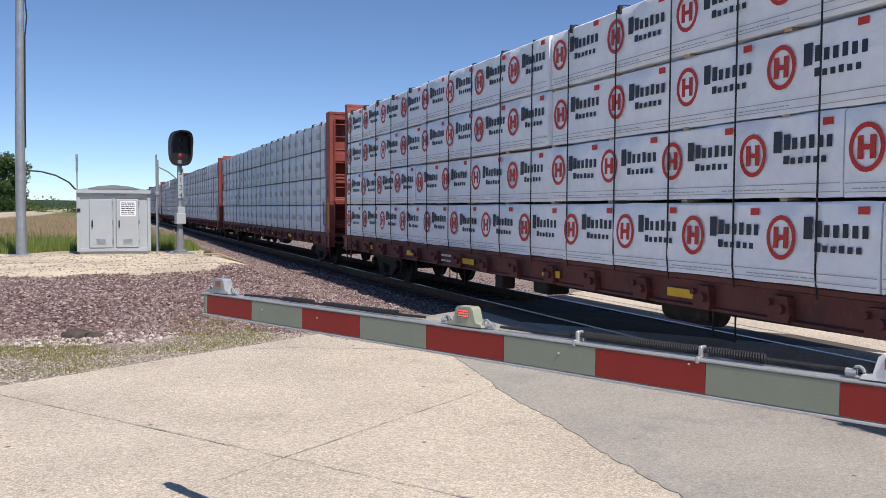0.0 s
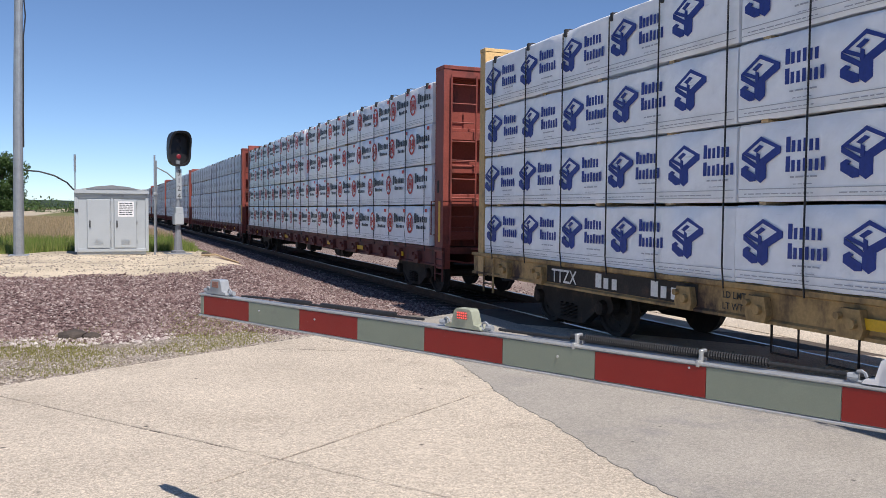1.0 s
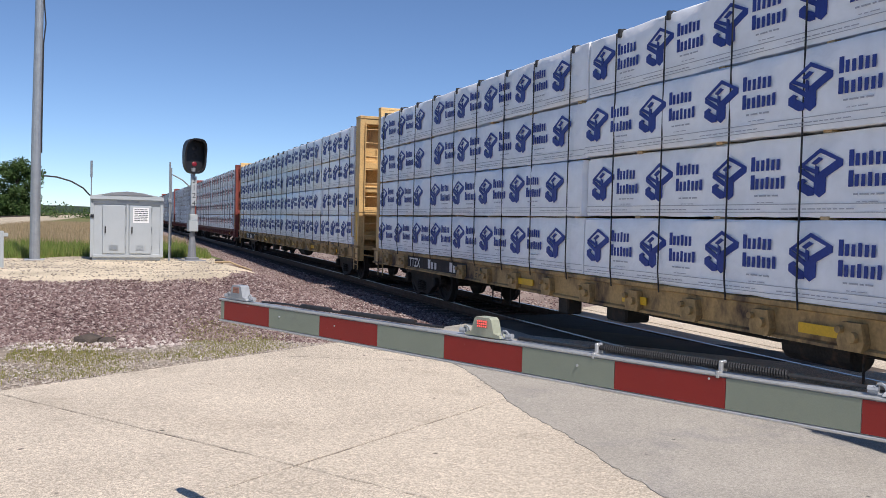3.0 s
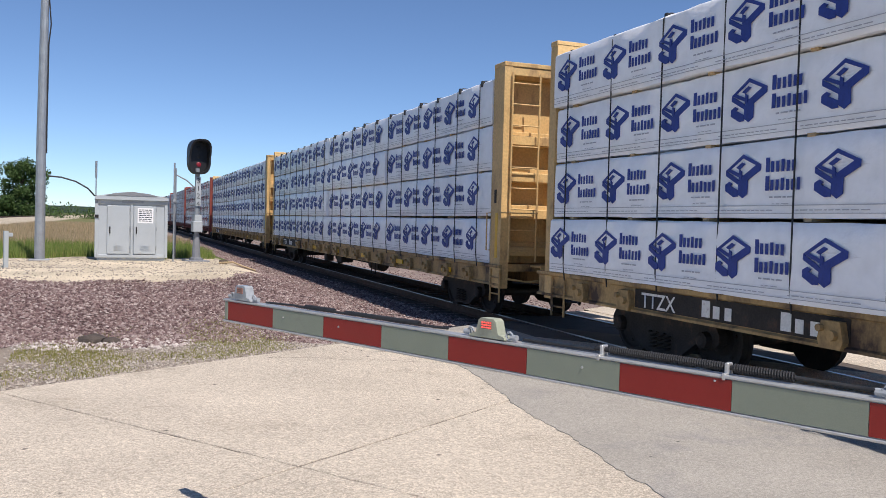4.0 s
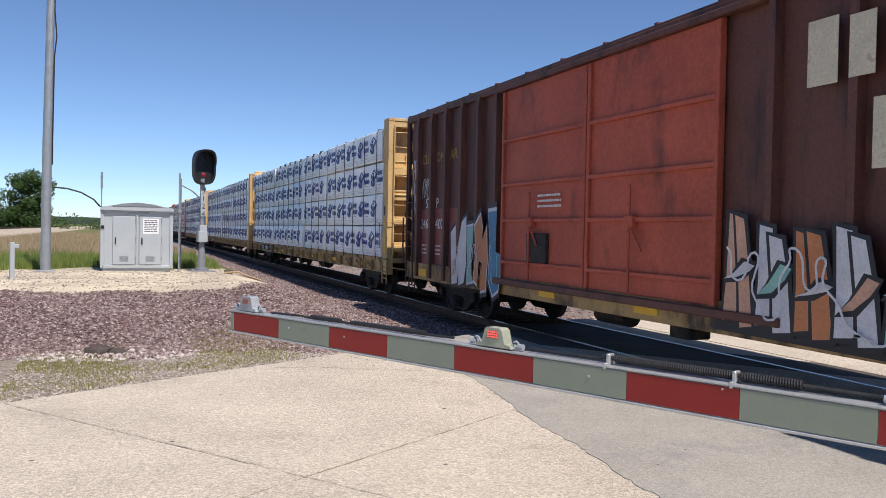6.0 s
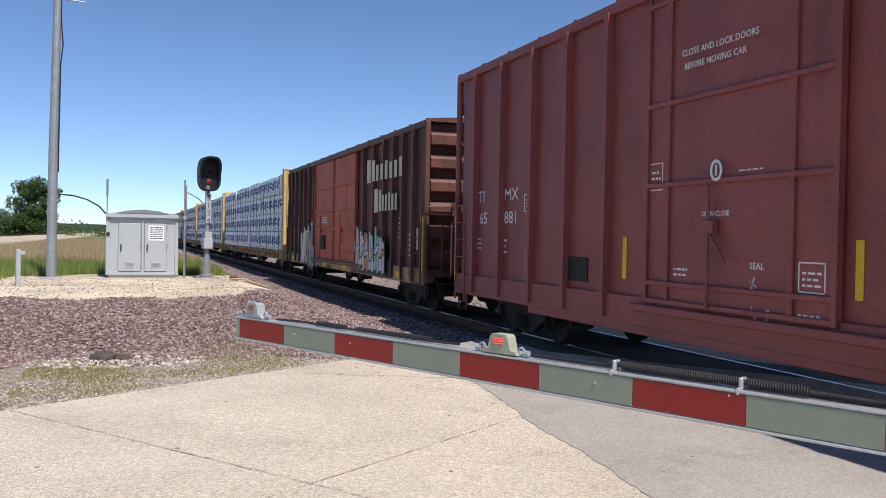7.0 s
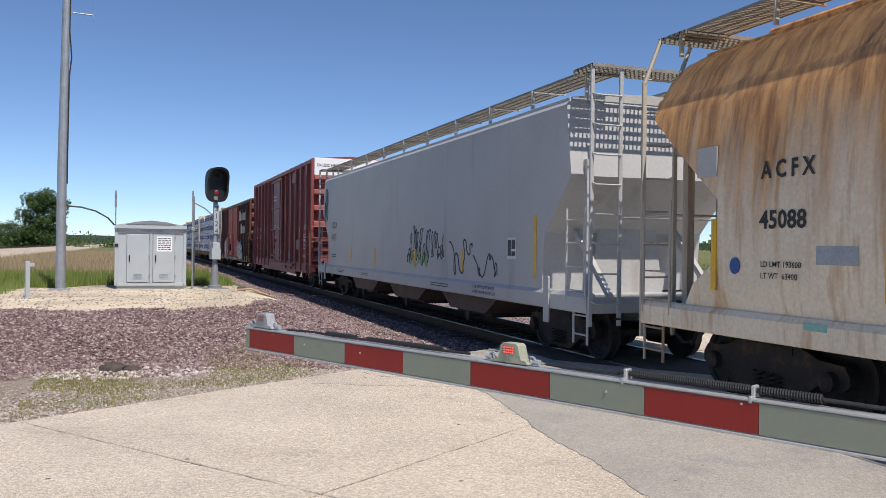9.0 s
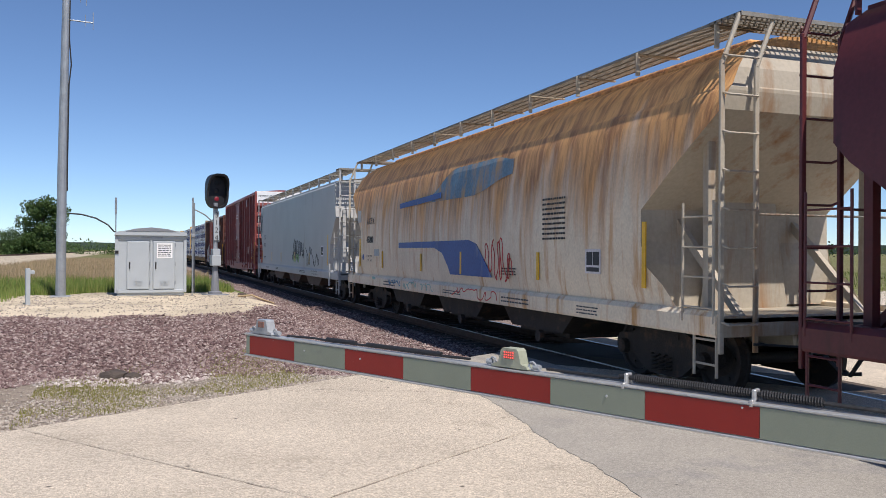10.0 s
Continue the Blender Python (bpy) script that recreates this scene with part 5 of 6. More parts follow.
        for k, ink in enumerate(inks):
            s = k * wide
            top = 1.78 + rr.uniform(-0.15, 0.2)
            for j, (p, q, u, v) in enumerate(((s + 0.04, 0.85, s + rr.uniform(-0.02, 0.10), top), (s + 0.30, 0.80, s + 0.22 + rr.uniform(-0.06, 0.1), top - rr.uniform(0.0, 0.25)),
                                              (s + 0.05, 1.15 + rr.uniform(-0.1, 0.2), s + 0.34, 1.35 + rr.uniform(-0.15, 0.2)))):
                w = rr.uniform(0.075, 0.12)
                part("graffiti", Build().side(x - lift, base - yc, [stroke(p, q - 0.05, u, v + 0.04, w + 0.045, w + 0.02)], 0.001), "p_black", car)
                part("graffiti", Build().side(x - lift - 0.002, base - yc, [stroke(p, q, u, v, w, w * 0.75)], 0.001), ink if j < 2 else inks[(k + 3) % 6], car)
                lift += 0.0042
        part("graffiti", Build().side(x - lift - 0.002, base - yc, squiggle(rr, 0.1, 2.6, 0.9, 1.6, 16, 0.012)), "p_white", car)
    part("graffiti", Build().side(x, -76.55 - yc, squiggle(rng, 0.05, 0.2, 2.2, 3.3, 14, 0.012, 0.6)), "p_white", car)
    part("graffiti", Build().side(x, -76.95 - yc, squiggle(rng, 0.05, 0.65, 2.45, 2.85, 18, 0.012)), "p_white", car)
    for s in (0.9, 3.9, 6.6, 9.2, 11.8, 14.6):
        part("reflector", Build().box(x - 0.075, x - 0.055, y0 - yc - s - 0.5, y0 - yc - s, 0.76, 0.92), "reflector", car)


def red_box():
    y0, y1 = -94.85, -110.8
    posts = [-95.75, -96.92, -98.12, -99.26, -100.38, -105.5, -106.72, -107.82, -108.96, -110.12]
    car, yc, x = boxcar("boxcar", "maroon steel boxcar with a plug door and white stencils", y0, y1, 4.92, 0.66, "boxcar_red", (-101.35, -104.45), posts, "plain")
    rng = random.Random(19)
    xx = x
    part("side_skirt", Build().box(x - 0.05, x + 0.02, y1 - yc + 3.2, y0 - yc - 3.2, 0.55, 0.70, 0.01), "boxcar_red", car)
    for word, y, z in (("TI", -95.80, 2.42), ("MX", -96.97, 2.42), ("65", -95.88, 2.02), ("881", -96.97, 2.02)):
        lettering(word, 0.30, "white_ink", xx, y - yc, z, car, squeeze=1.25)
    tx = Build().side(xx, -95.7 - yc, lines(rng, 0.0, 0.28, 1.55, 1.8, 3) + lines(rng, 1.1, 1.4, 1.5, 1.8, 3))
    tx.side(xx, -97.75 - yc, [rect(0, 0.02, 2.2, 2.5), rect(0.3, 0.32, 2.2, 2.5), rect(0, 0.32, 2.2, 2.22), rect(0, 0.32, 2.48, 2.5)] + lines(rng, 0.07, 0.26, 2.28, 2.45, 3))
    tx.side(xx, -108.2 - yc, lines(rng, 0.0, 0.2, 2.05, 2.5, 6))
    tx.side(xx, -109.15 - yc, lines(rng, 0.1, 0.35, 2.35, 2.55, 3) + lines(rng, -0.05, 0.5, 1.95, 2.2, 4) + lines(rng, 0.1, 0.4, 0.75, 0.95, 3))
    part("stencil", tx, "white_ink", car)
    lettering("CLOSE AND LOCK DOORS", 0.105, "white_ink", x - 0.126, -102.1 - yc, 3.92, car)
    lettering("BEFORE MOVING CAR", 0.105, "white_ink", x - 0.126, -102.15 - yc, 3.76, car)
    lettering("OPEN CLOSE", 0.08, "white_ink", x - 0.072, -102.45 - yc, 2.05, car)
    lettering("SEAL", 0.10, "white_ink", x - 0.072, -103.25 - yc, 1.48, car)
    for y in (-101.83, -103.85):
        part("door_rib", Build().box(x - 0.115, x - 0.05, y - 0.035 - yc, y + 0.035 - yc, 1.0, 4.7, 0.01), "boxcar_red", car)
    def framed(s, z, w, h):
        return [rect(s, s + 0.015, z, z + h), rect(s + w - 0.015, s + w, z, z + h), rect(s, s + w, z, z + 0.015), rect(s, s + w, z + h - 0.015, z + h)] + lines(rng, s + 0.05, s + w - 0.05, z + 0.06, z + h - 0.06, 3)
    prints = [Build().side(x - 0.072, -101.42 - yc, framed(0, 2.38, 0.28, 0.34))]
    prints.append(Build().side(x - 0.072, -103.93 - yc, framed(0, 1.28, 0.34, 0.3)))
    prints.append(Build().side(x - 0.072, -103.05 - yc, lines(rng, 0, 0.4, 2.52, 2.56, 1)))
    prints.append(Build().side(x - 0.072, -101.95 - yc, lines(rng, 0, 0.26, 1.35, 1.48, 2)))
    prints.append(Build().side(x - 0.072, -103.93 - yc, lines(rng, 0, 0.3, 1.0, 1.1, 2)))
    disc = []
    for k in range(20):
        a, c = 2 * math.pi * k / 20, 2 * math.pi * (k + 1) / 20
        disc.append([(0.10 * math.cos(t), 2.55 + 0.12 * math.sin(t)) for t in (a, c)] + [(0.065 * math.cos(t), 2.55 + 0.085 * math.sin(t)) for t in (c, a)])
    prints.append(Build().side(x - 0.13, -102.75 - yc, disc + [rect(-0.015, 0.015, 2.49, 2.61)]))
    for one in prints:
        part("door_stencil", one, "white_ink", car)
    splash = []
    for s, z in ((0.0, 1.32), (0.02, 1.02), (0.22, 1.0), (0.52, 1.1)):
        for k in range(3):
            a = rng.uniform(0, math.pi)
            u, v = 0.07 * math.cos(a), 0.07 * math.sin(a)
            splash.append([(s - u - 0.012 * v / 0.07, z - v), (s - u + 0.012, z - v + 0.012), (s + u + 0.012, z + v), (s + u, z + v + 0.012)])
    part("chalk_mark", Build().side(x - 0.078, -103.3 - yc, splash), "p_white", car)
    part("placard", Build().side(xx, -109.1 - yc, [rect(0, 0.42, 1.58, 1.92)]), "white_ink", car)
    part("placard_print", Build().side(xx - 0.005, -109.1 - yc, [rect(0.05, 0.18, 1.62, 1.73), rect(0.22, 0.37, 1.62, 1.73), rect(0.05, 0.37, 1.76, 1.88)]), "boxcar_red", car)
    part("stencil", Build().side(xx, -109.0 - yc, [rect(0, 0.6, 1.25, 1.36)]), "reflector", car, "yellow stencil band")
    for y, z in ((-97.85, 1.35), (-100.75, 1.55), (-104.55, 1.55), (-107.3, 1.5)):
        part("reflector", Build().side(xx - 0.003, y - yc, [rect(0, 0.09, z - 0.3, z + 0.25)], 0.008), "reflector", car)
    part("placard_board", Build().box(x - 0.03, x + 0.01, -99.85 - yc, -99.3 - yc, 1.15, 1.5, 0.01), "running_gear", car)
    part("fitting_box", Build().box(x - 0.08, x, -108.7 - yc, -107.6 - yc, 1.55, 1.95, 0.015).box(x - 0.08, x, -107.75 - yc, -106.9 - yc, 4.3, 4.75, 0.015).box(x - 0.07, x, -107.8 - yc, -107.6 - yc, 1.9, 2.0, 0.01), "boxcar_red", car)
    ring = []
    for k in range(20):
        a, c = 2 * math.pi * k / 20, 2 * math.pi * (k + 1) / 20
        ring.append([(0.15 * math.cos(a), 1.32 + 0.16 * math.sin(a)), (0.15 * math.cos(c), 1.32 + 0.16 * math.sin(c)), (0.13 * math.cos(c), 1.32 + 0.14 * math.sin(c)), (0.13 * math.cos(a), 1.32 + 0.14 * math.sin(a))])
    part("chalk_mark", Build().side(xx, -105.8 - yc, ring), "p_white", car)
    part("chalk_mark", Build().side(xx, -100.2 - yc, [rect(0, 0.03, 0.75, 1.35), [(-0.14, 0.95), (-0.1, 0.98), (0.03, 0.72), (0, 0.70)], [(0.17, 0.95), (0.13, 0.98), (0, 0.72), (0.03, 0.70)]]), "p_white", car)
    part("graffiti", Build().side(xx, -109.75 - yc, squiggle(rng, 0, 0.5, 1.35, 1.65, 16, 0.008)), "p_white", car)


def hopper(name, label, y0, y1, paint, trim, levels, bays, seed):
    """Covered hopper, body from y0 down to y1. levels: (z, half width, setback of the ends at that height)."""
    yc = (y0 + y1) / 2
    car = thing(name, label, "freight car", pose(XC, yc, 0), "cars of the freight train")
    f, r = y0 - yc, y1 - yc
    b = Build()
    n = 14
    m = len(levels)
    for q in (-1, 1):
        vs = []
        for z, hw, back in levels:
            for k in range(n + 1):
                vs.append((q * hw, (r + back) + ((f - back) - (r + back)) * k / n, z))
        b.add(vs, [(i * (n + 1) + k, i * (n + 1) + k + 1, (i + 1) * (n + 1) + k + 1, (i + 1) * (n + 1) + k) for i in range(m - 1) for k in range(n)])
    part("side_sheet", b, paint, car, smooth=True)
    for e, s in ((r, 1), (f, -1)):
        vs = []
        for z, hw, back in levels:
            at = e + s * (back if z > 1.8 else max(back, 1.45))
            vs += [(-hw, at, z), (0, at, z), (hw, at, z)]
        part("end_sheet", Build().add(vs, [(i * 3 + k, i * 3 + k + 1, (i + 1) * 3 + k + 1, (i + 1) * 3 + k) for i in range(m - 1) for k in range(2)]), trim, car)
    z, hw, back = levels[-1]
    tp = Build().prism([(-hw, z - 0.01), (-hw, z + 0.02), (-hw * 0.55, z + 0.11), (0, z + 0.14), (hw * 0.55, z + 0.11), (hw, z + 0.02), (hw, z - 0.01)], "y", r + back - 0.02, f - back + 0.02)
    part("roof", tp, paint if paint != "hopper_grey" else trim, car, smooth=True)
    er = Build()
    for q in (-1, 1):
        er.box(q * hw - 0.03, q * hw + 0.03, r + back, f - back, z - 0.05, z + 0.02, 0.006)
    part("roof_edge", er, trim if paint == "hopper_grey" else paint, car)
    tr = Build().box(-0.34, 0.34, r + back + 0.6, f - back - 0.6, z + 0.10, z + 0.24, 0.03)
    part("hatch_cover", tr, paint if paint != "hopper_grey" else trim, car)
    # roof walk: grating on brackets along the near and far edges
    zw = 4.40 if paint == "hopper_grey" else 4.47
    for q in (-1, 1):
        g = Build()
        x0, x1 = (0.62, 1.24) if paint != "hopper_grey" else (hw - 0.62, hw - 0.05)
        yy = r + 0.15
        while yy < f - 0.15:
            g.box(min(q * x0, q * x1), max(q * x0, q * x1), yy, yy + 0.030, zw, zw + 0.026)
            yy += 0.058
        for k in range(5):
            xk = q * (x0 + (x1 - x0) * k / 4)
            g.box(xk - 0.006, xk + 0.006, r + 0.15, f - 0.15, zw - 0.008, zw + 0.026)
        part("roof_walk", g, "grating", car)["kind"] = "stuff"
        for k in range(11):
            yk = r + 0.4 + (f - r - 0.8) * k / 10
            s = Build().box(q * x1 - 0.03, q * x1 + 0.03, yk - 0.012, yk + 0.012, z - 0.08, zw + 0.01)
            s.box(min(q * (x0 - 0.05), q * x1), max(q * (x0 - 0.05), q * x1), yk - 0.02, yk + 0.02, zw - 0.03, zw - 0.005)
            part("walk_bracket", s, trim, car)
    # side sill and ends
    for q in (-1, 1):
        s = Build().prism([(q * 1.40, 0.80), (q * 1.53, 0.80), (q * 1.545, 0.83), (q * 1.545, 1.03), (q * 1.50, 1.09), (q * 1.44, 1.10), (q * 1.40, 1.08)], "y", r + 0.02, f - 0.02)
        part("side_sill", s, paint if paint == "rusting" else trim, car)
    for e, s in ((r, 1), (f, -1)):
        p = Build().box(-1.5, 1.5, min(e, e + s * 1.5), max(e, e + s * 1.5), 0.96, 1.02, 0.006).box(-1.52, 1.52, min(e, e + s * 0.05), max(e, e + s * 0.05), 0.80, 1.04, 0.008)
        part("end_platform", p, trim, car)
        a = Build()
        a.box(-0.25, 0.25, min(e + s * 0.2, e + s * 2.4), max(e + s * 0.2, e + s * 2.4), 0.62, 0.96, 0.02)
        for q in (-1, 1):
            a.prism([(e + s * 0.25, 1.0), (e + s * 0.37, 1.0), (e + s * 2.0, 2.5), (e + s * 1.9, 2.58)], "x", q * 0.95 - 0.04, q * 0.95 + 0.04)
            a.box(q * 1.22 - 0.05, q * 1.22 + 0.05, e + s * 0.55 - 0.05, e + s * 0.55 + 0.05, 1.0, 3.1)
        a.prism([(-0.7, 1.0), (0.7, 1.0), (0.45, 2.7), (-0.45, 2.7)], "y", min(e + s * 1.35, e + s * 1.4), max(e + s * 1.35, e + s * 1.4))
        part("end_frame", a, trim, car)
        lb = Build()
        for x in (-1.50, -1.02):
            lb.box(x - 0.03, x + 0.03, e - s * 0.02 - 0.02, e - s * 0.02 + 0.02, 0.62, zw if paint == "hopper_grey" else 3.92, 0.006)
            if paint != "hopper_grey":
                lb.tube([(x, e - s * 0.02, 3.88), (x + 0.24, e - s * 0.02, zw)], 0.028, 6)
        for k in range(8):
            zk = 0.95 + k * 0.43
            lb.tube([(-1.50, e - s * 0.04, zk + 0.03), (-1.46, e - s * 0.10, zk), (-1.06, e - s * 0.10, zk), (-1.02, e - s * 0.04, zk + 0.03)], 0.014)
        part("end_ladder", lb, trim, car)
        lb = Build()
        ladder(lb, -1.54, -1.54, e + s * 0.06, e + s * 0.62, 0.95, 2.35, 4, 0.012)
        part("side_ladder", lb, trim, car)
        st = Build()
        ladder(st, -1.5, -1.5, e + s * 0.05, e + s * 0.45, 0.34, 0.9, 2)
        part("sill_step", st, trim, car)
        hwk = 1.52 if paint == "hopper_grey" else 1.27
        tpb = Build()
        ya, yb = min(e - s * 0.05, e + s * 0.5), max(e - s * 0.05, e + s * 0.5)
        for k in range(int(hwk * 2 / 0.075)):
            xk = -hwk + k * 0.075
            tpb.box(xk, xk + 0.022, ya, yb, zw - 0.01, zw + 0.02)
        for k in range(6):
            yk = ya + (yb - ya) * k / 5
            tpb.box(-hwk, hwk, yk - 0.012, yk + 0.012, zw - 0.03, zw + 0.02)
        part("end_walk", tpb, "grating", car)["kind"] = "stuff"
        jp = Build().prism([(-0.085, 0.60), (-0.07, 0.58), (0.07, 0.58), (0.085, 0.60), (0.085, 1.28), (0.07, 1.30), (-0.07, 1.30), (-0.085, 1.28)], "x", -1.575, -1.548)
        for zk in (0.66, 1.22):
            jp.lathe([(-1.585, 0.02), (-1.578, 0.045), (-1.57, 0.045)], (0, 0, zk), "x", 12)
        if paint == "hopper_grey":
            part("jacking_plate", jp, trim, car).location = (0, e + s * 1.22, 0)
        rl = Build().tube([(-1.02, e, 2.2), (1.02, e, 2.2)], 0.016).tube([(1.02, e, 1.0), (1.02, e, zw)], 0.02).tube([(1.5, e, 1.0), (1.5, e, zw)], 0.02)
        part("hand_rail", rl, trim, car)
        truck(car, e + s * 1.75)
        coupler(car, e - s * 0.22, -s)
    span = (f - r - 6.6)
    for k in range(bays):
        c0 = r + 3.3 + span * (k + 0.5) / bays
        w = span / bays / 2
        c = Build().prism([(c0 - w, 1.12), (c0 + w, 1.12), (c0 + w - 0.35, 0.86), (c0 + 0.95, 0.45), (c0 - 0.95, 0.45), (c0 - w + 0.35, 0.86)], "x", -1.25, 1.25)
        # bays of the other hoppers are coloured near-black in place of underbody shade
        part("hopper_bay", c, "bay" if paint == "hopper_grey" else "running_gear", car)
        gt = Build().box(-1.1, 1.1, c0 - 0.9, c0 + 0.9, 0.36, 0.46, 0.02).tube([(-1.3, c0 - 0.3, 0.36), (1.3, c0 - 0.3, 0.36)], 0.03).lathe([(-1.36, 0.1), (-1.28, 0.1)], (0, c0 - 0.3, 0.36), "x", 10)
        part("outlet_gate", gt, "running_gear", car)
    CARS.append((car, yc))
    return car, yc


FLAT = [(1.05, 1.50, 1.50), (1.53, 1.50, 1.48), (2.0, 1.50, 1.42), (2.85, 1.50, 0.57), (3.2, 1.50, 0.63), (3.95, 1.49, 0.75), (4.05, 1.40, 0.78)]
ROUND = [(1.05, 1.46, 0.80), (1.35, 1.52, 1.05), (1.6, 1.535, 1.42), (1.9, 1.545, 1.50), (2.31, 1.54, 1.50), (2.9, 1.495, 0.74), (3.4, 1.42, 0.10), (3.62, 1.34, 0.06), (3.66, 1.31, 0.06), (3.68, 1.28, 0.07),
         (3.90, 1.17, 0.10), (4.12, 0.98, 0.20), (4.25, 0.75, 0.30)]


def hoppers():
    rng = random.Random(29)
    car, yc = hopper("covered_hopper", "pale grey covered hopper car with black graffiti scrawl", -112.4, -131.25, "hopper_grey", "hopper_grey", FLAT, 3, 1)
    x = -1.502
    lettering("UTCX", 0.30, "ink", x, -114.35 - yc, 2.30, car)
    lettering("47475", 0.30, "ink", x, -114.35 - yc, 1.90, car)
    part("stencil", Build().side(x, -114.45 - yc, lines(rng, 0, 0.6, 1.35, 1.5, 2)), "ink", car)
    part("stencil", Build().side(-1.546, -115.5 - yc, lines(rng, 0, 0.8, 0.90, 1.0, 2) + lines(rng, 3.0, 3.7, 0.90, 1.0, 2) + lines(rng, 9.0, 10.1, 0.90, 1.0, 2)), "ink", car)
    lettering("CLOSE HOPPER GATES & ROOF", 0.075, "ink", -1.546, -126.9 - yc, 0.97, car)
    lettering("HATCHES BEFORE MOVING CAR", 0.075, "ink", -1.546, -126.9 - yc, 0.87, car)
    gr = Build().side(x, -122.7 - yc, squiggle(rng, 0.0, 0.6, 1.4, 2.2, 13, 0.015, 1.2) + squiggle(rng, 0.5, 1.6, 1.35, 2.1, 22, 0.015, 1.3) + squiggle(rng, 1.7, 2.5, 1.5, 2.05, 16, 0.013))
    gr.side(x, -122.7 - yc, squiggle(rng, 2.8, 4.2, 1.2, 1.85, 9, 0.018) + squiggle(rng, 4.2, 5.4, 1.2, 1.6, 12, 0.014))
    part("graffiti", gr, "p_black", car, "black spray-painted scrawl")
    part("graffiti", Build().side(x - 0.004, -122.9 - yc, squiggle(rng, 0.0, 1.3, 1.32, 1.6, 12, 0.03)), "p_green", car)
    part("graffiti", Build().side(x, -113.3 - yc, squiggle(rng, 0.0, 0.5, 2.6, 3.6, 16, 0.012)), "p_black", car)
    for y, s in ((-113.95, 0.0), (-117.0, 0), (-119.7, 0), (-123.2, 0), (-126.2, 0), (-129.45, 0.2)):
        part("reflector", Build().side(x - 0.001, y - yc, [rect(0, 0.1, 1.25, 1.68 + s * 3)], 0.006), "reflector", car)
    part("placard", Build().side(x, -128.4 - yc, [rect(0, 0.38, 1.55, 1.92)]), "p_white", car)
    part("placard_print", Build().side(x - 0.005, -128.4 - yc, [rect(0.04, 0.17, 1.6, 1.88), rect(0.2, 0.34, 1.72, 1.88), rect(0.2, 0.34, 1.6, 1.68)]), "p_black", car)

    car, yc = hopper("covered_hopper", "rust-streaked cream covered hopper car with blue stripes", -132.6, -149.85, "rusting", "hopper_cream", ROUND, 3, 2)
    x = -1.548
    lettering("A C F X", 0.25, "black_ink", x + 0.02, -134.78 - yc, 2.50, car, squeeze=0.86, bold=0.025)
    lettering("45088", 0.26, "black_ink", x + 0.003, -134.78 - yc, 1.98, car, squeeze=1.0, bold=0.025)
    lettering("LD LMT 193600", 0.085, "black_ink", x + 0.004, -134.8 - yc, 1.58, car)
    lettering("LT WT  63400", 0.085, "black_ink", x + 0.004, -134.8 - yc, 1.46, car)
    part("paint_patch", Build().side(x + 0.03, -133.72 - yc, [rect(0, 0.34, 2.58, 2.92)], 0.012), "hopper_grey", car, "pale repainted square")
    part("paint_dot", Build().side(x + 0.004, -134.4 - yc, [[(0.08 * math.cos(k * math.pi / 9), 1.58 + 0.09 * math.sin(k * math.pi / 9)) for k in range(18)]]), "stripe_blue", car, "round blue paint dot")
    part("paint_patch", Build().side(x + 0.008, -135.55 - yc, [rect(0, 0.5, 1.62, 1.80)]), "steel", car)
    low = [(0, 1.96), (4.6, 1.98), (5.0, 1.9), (5.5, 1.5), (5.75, 1.28), (3.6, 1.28), (3.45, 1.45), (3.1, 1.72), (2.6, 1.83), (0, 1.83)]
    part("blue_stripe", Build().side(x - 0.001, -137.85 - yc, [[(a, b) for a, b in low]], 0.006), "stripe_blue", car, "worn dark blue stripe")
    up = [[(0, 2.80), (1.5, 2.84), (2.9, 2.90), (2.9, 3.02), (0, 2.92)]]
    part("blue_stripe", Build().side(x + 0.02, -137.9 - yc, up, 0.012), "stripe_blue", car, "worn dark blue stripe")
    def skin(z):
        for (za, ha, _), (zb, hb, _) in zip(ROUND, ROUND[1:]):
            if za <= z <= zb:
                return -(ha + (hb - ha) * (z - za) / (zb - za)) - 0.012
        return -1.5
    top = Build()
    n, rows = 26, 6
    for i in range(n + 1):
        s = 1.9 + 4.5 * i / n
        lo, hi = 2.84 + 0.28 * ease(4.6, 6.4, s), 2.94 + 0.55 * ease(1.9, 3.6, s) - 0.1 * ease(5.6, 6.4, s)
        for j in range(rows + 1):
            z = lo + (hi - lo) * j / rows
            top.v.append((skin(z), -137.9 - yc - s, z))
    top.f = [(i * (rows + 1) + j, (i + 1) * (rows + 1) + j, (i + 1) * (rows + 1) + j + 1, i * (rows + 1) + j + 1) for i in range(n) for j in range(rows)]
    part("blue_stripe", top, "stripe_faded", car, "faded blotchy blue swoosh")
    part("stencil", Build().side(x - 0.002, -145.6 - yc, lines(rng, 0, 0.75, 1.95, 2.65, 9)), "black_ink", car)
    part("stencil", Build().side(x + 0.008, -144.0 - yc, lines(rng, 0, 0.6, 1.35, 1.5, 3)), "black_ink", car)
    part("stencil", Build().side(-1.546, -136.5 - yc, lines(rng, 0, 1.0, 0.87, 1.02, 2) + lines(rng, 4.5, 5.5, 0.88, 0.98, 2) + lines(rng, 7.5, 8.6, 0.87, 1.0, 2) + lines(rng, 10.2, 10.8, 0.86, 1.0, 3)), "ink", car)
    part("graffiti", Build().side(-1.546, -138.3 - yc, squiggle(rng, 0, 0.9, 0.86, 1.02, 14, 0.01) + squiggle(rng, 1.2, 2.0, 0.88, 1.0, 10, 0.008)), "p_teal", car)
    part("graffiti", Build().side(-1.548, -137.0 - yc, squiggle(rng, 0, 0.9, 0.86, 1.02, 14, 0.012)), "p_blue", car)
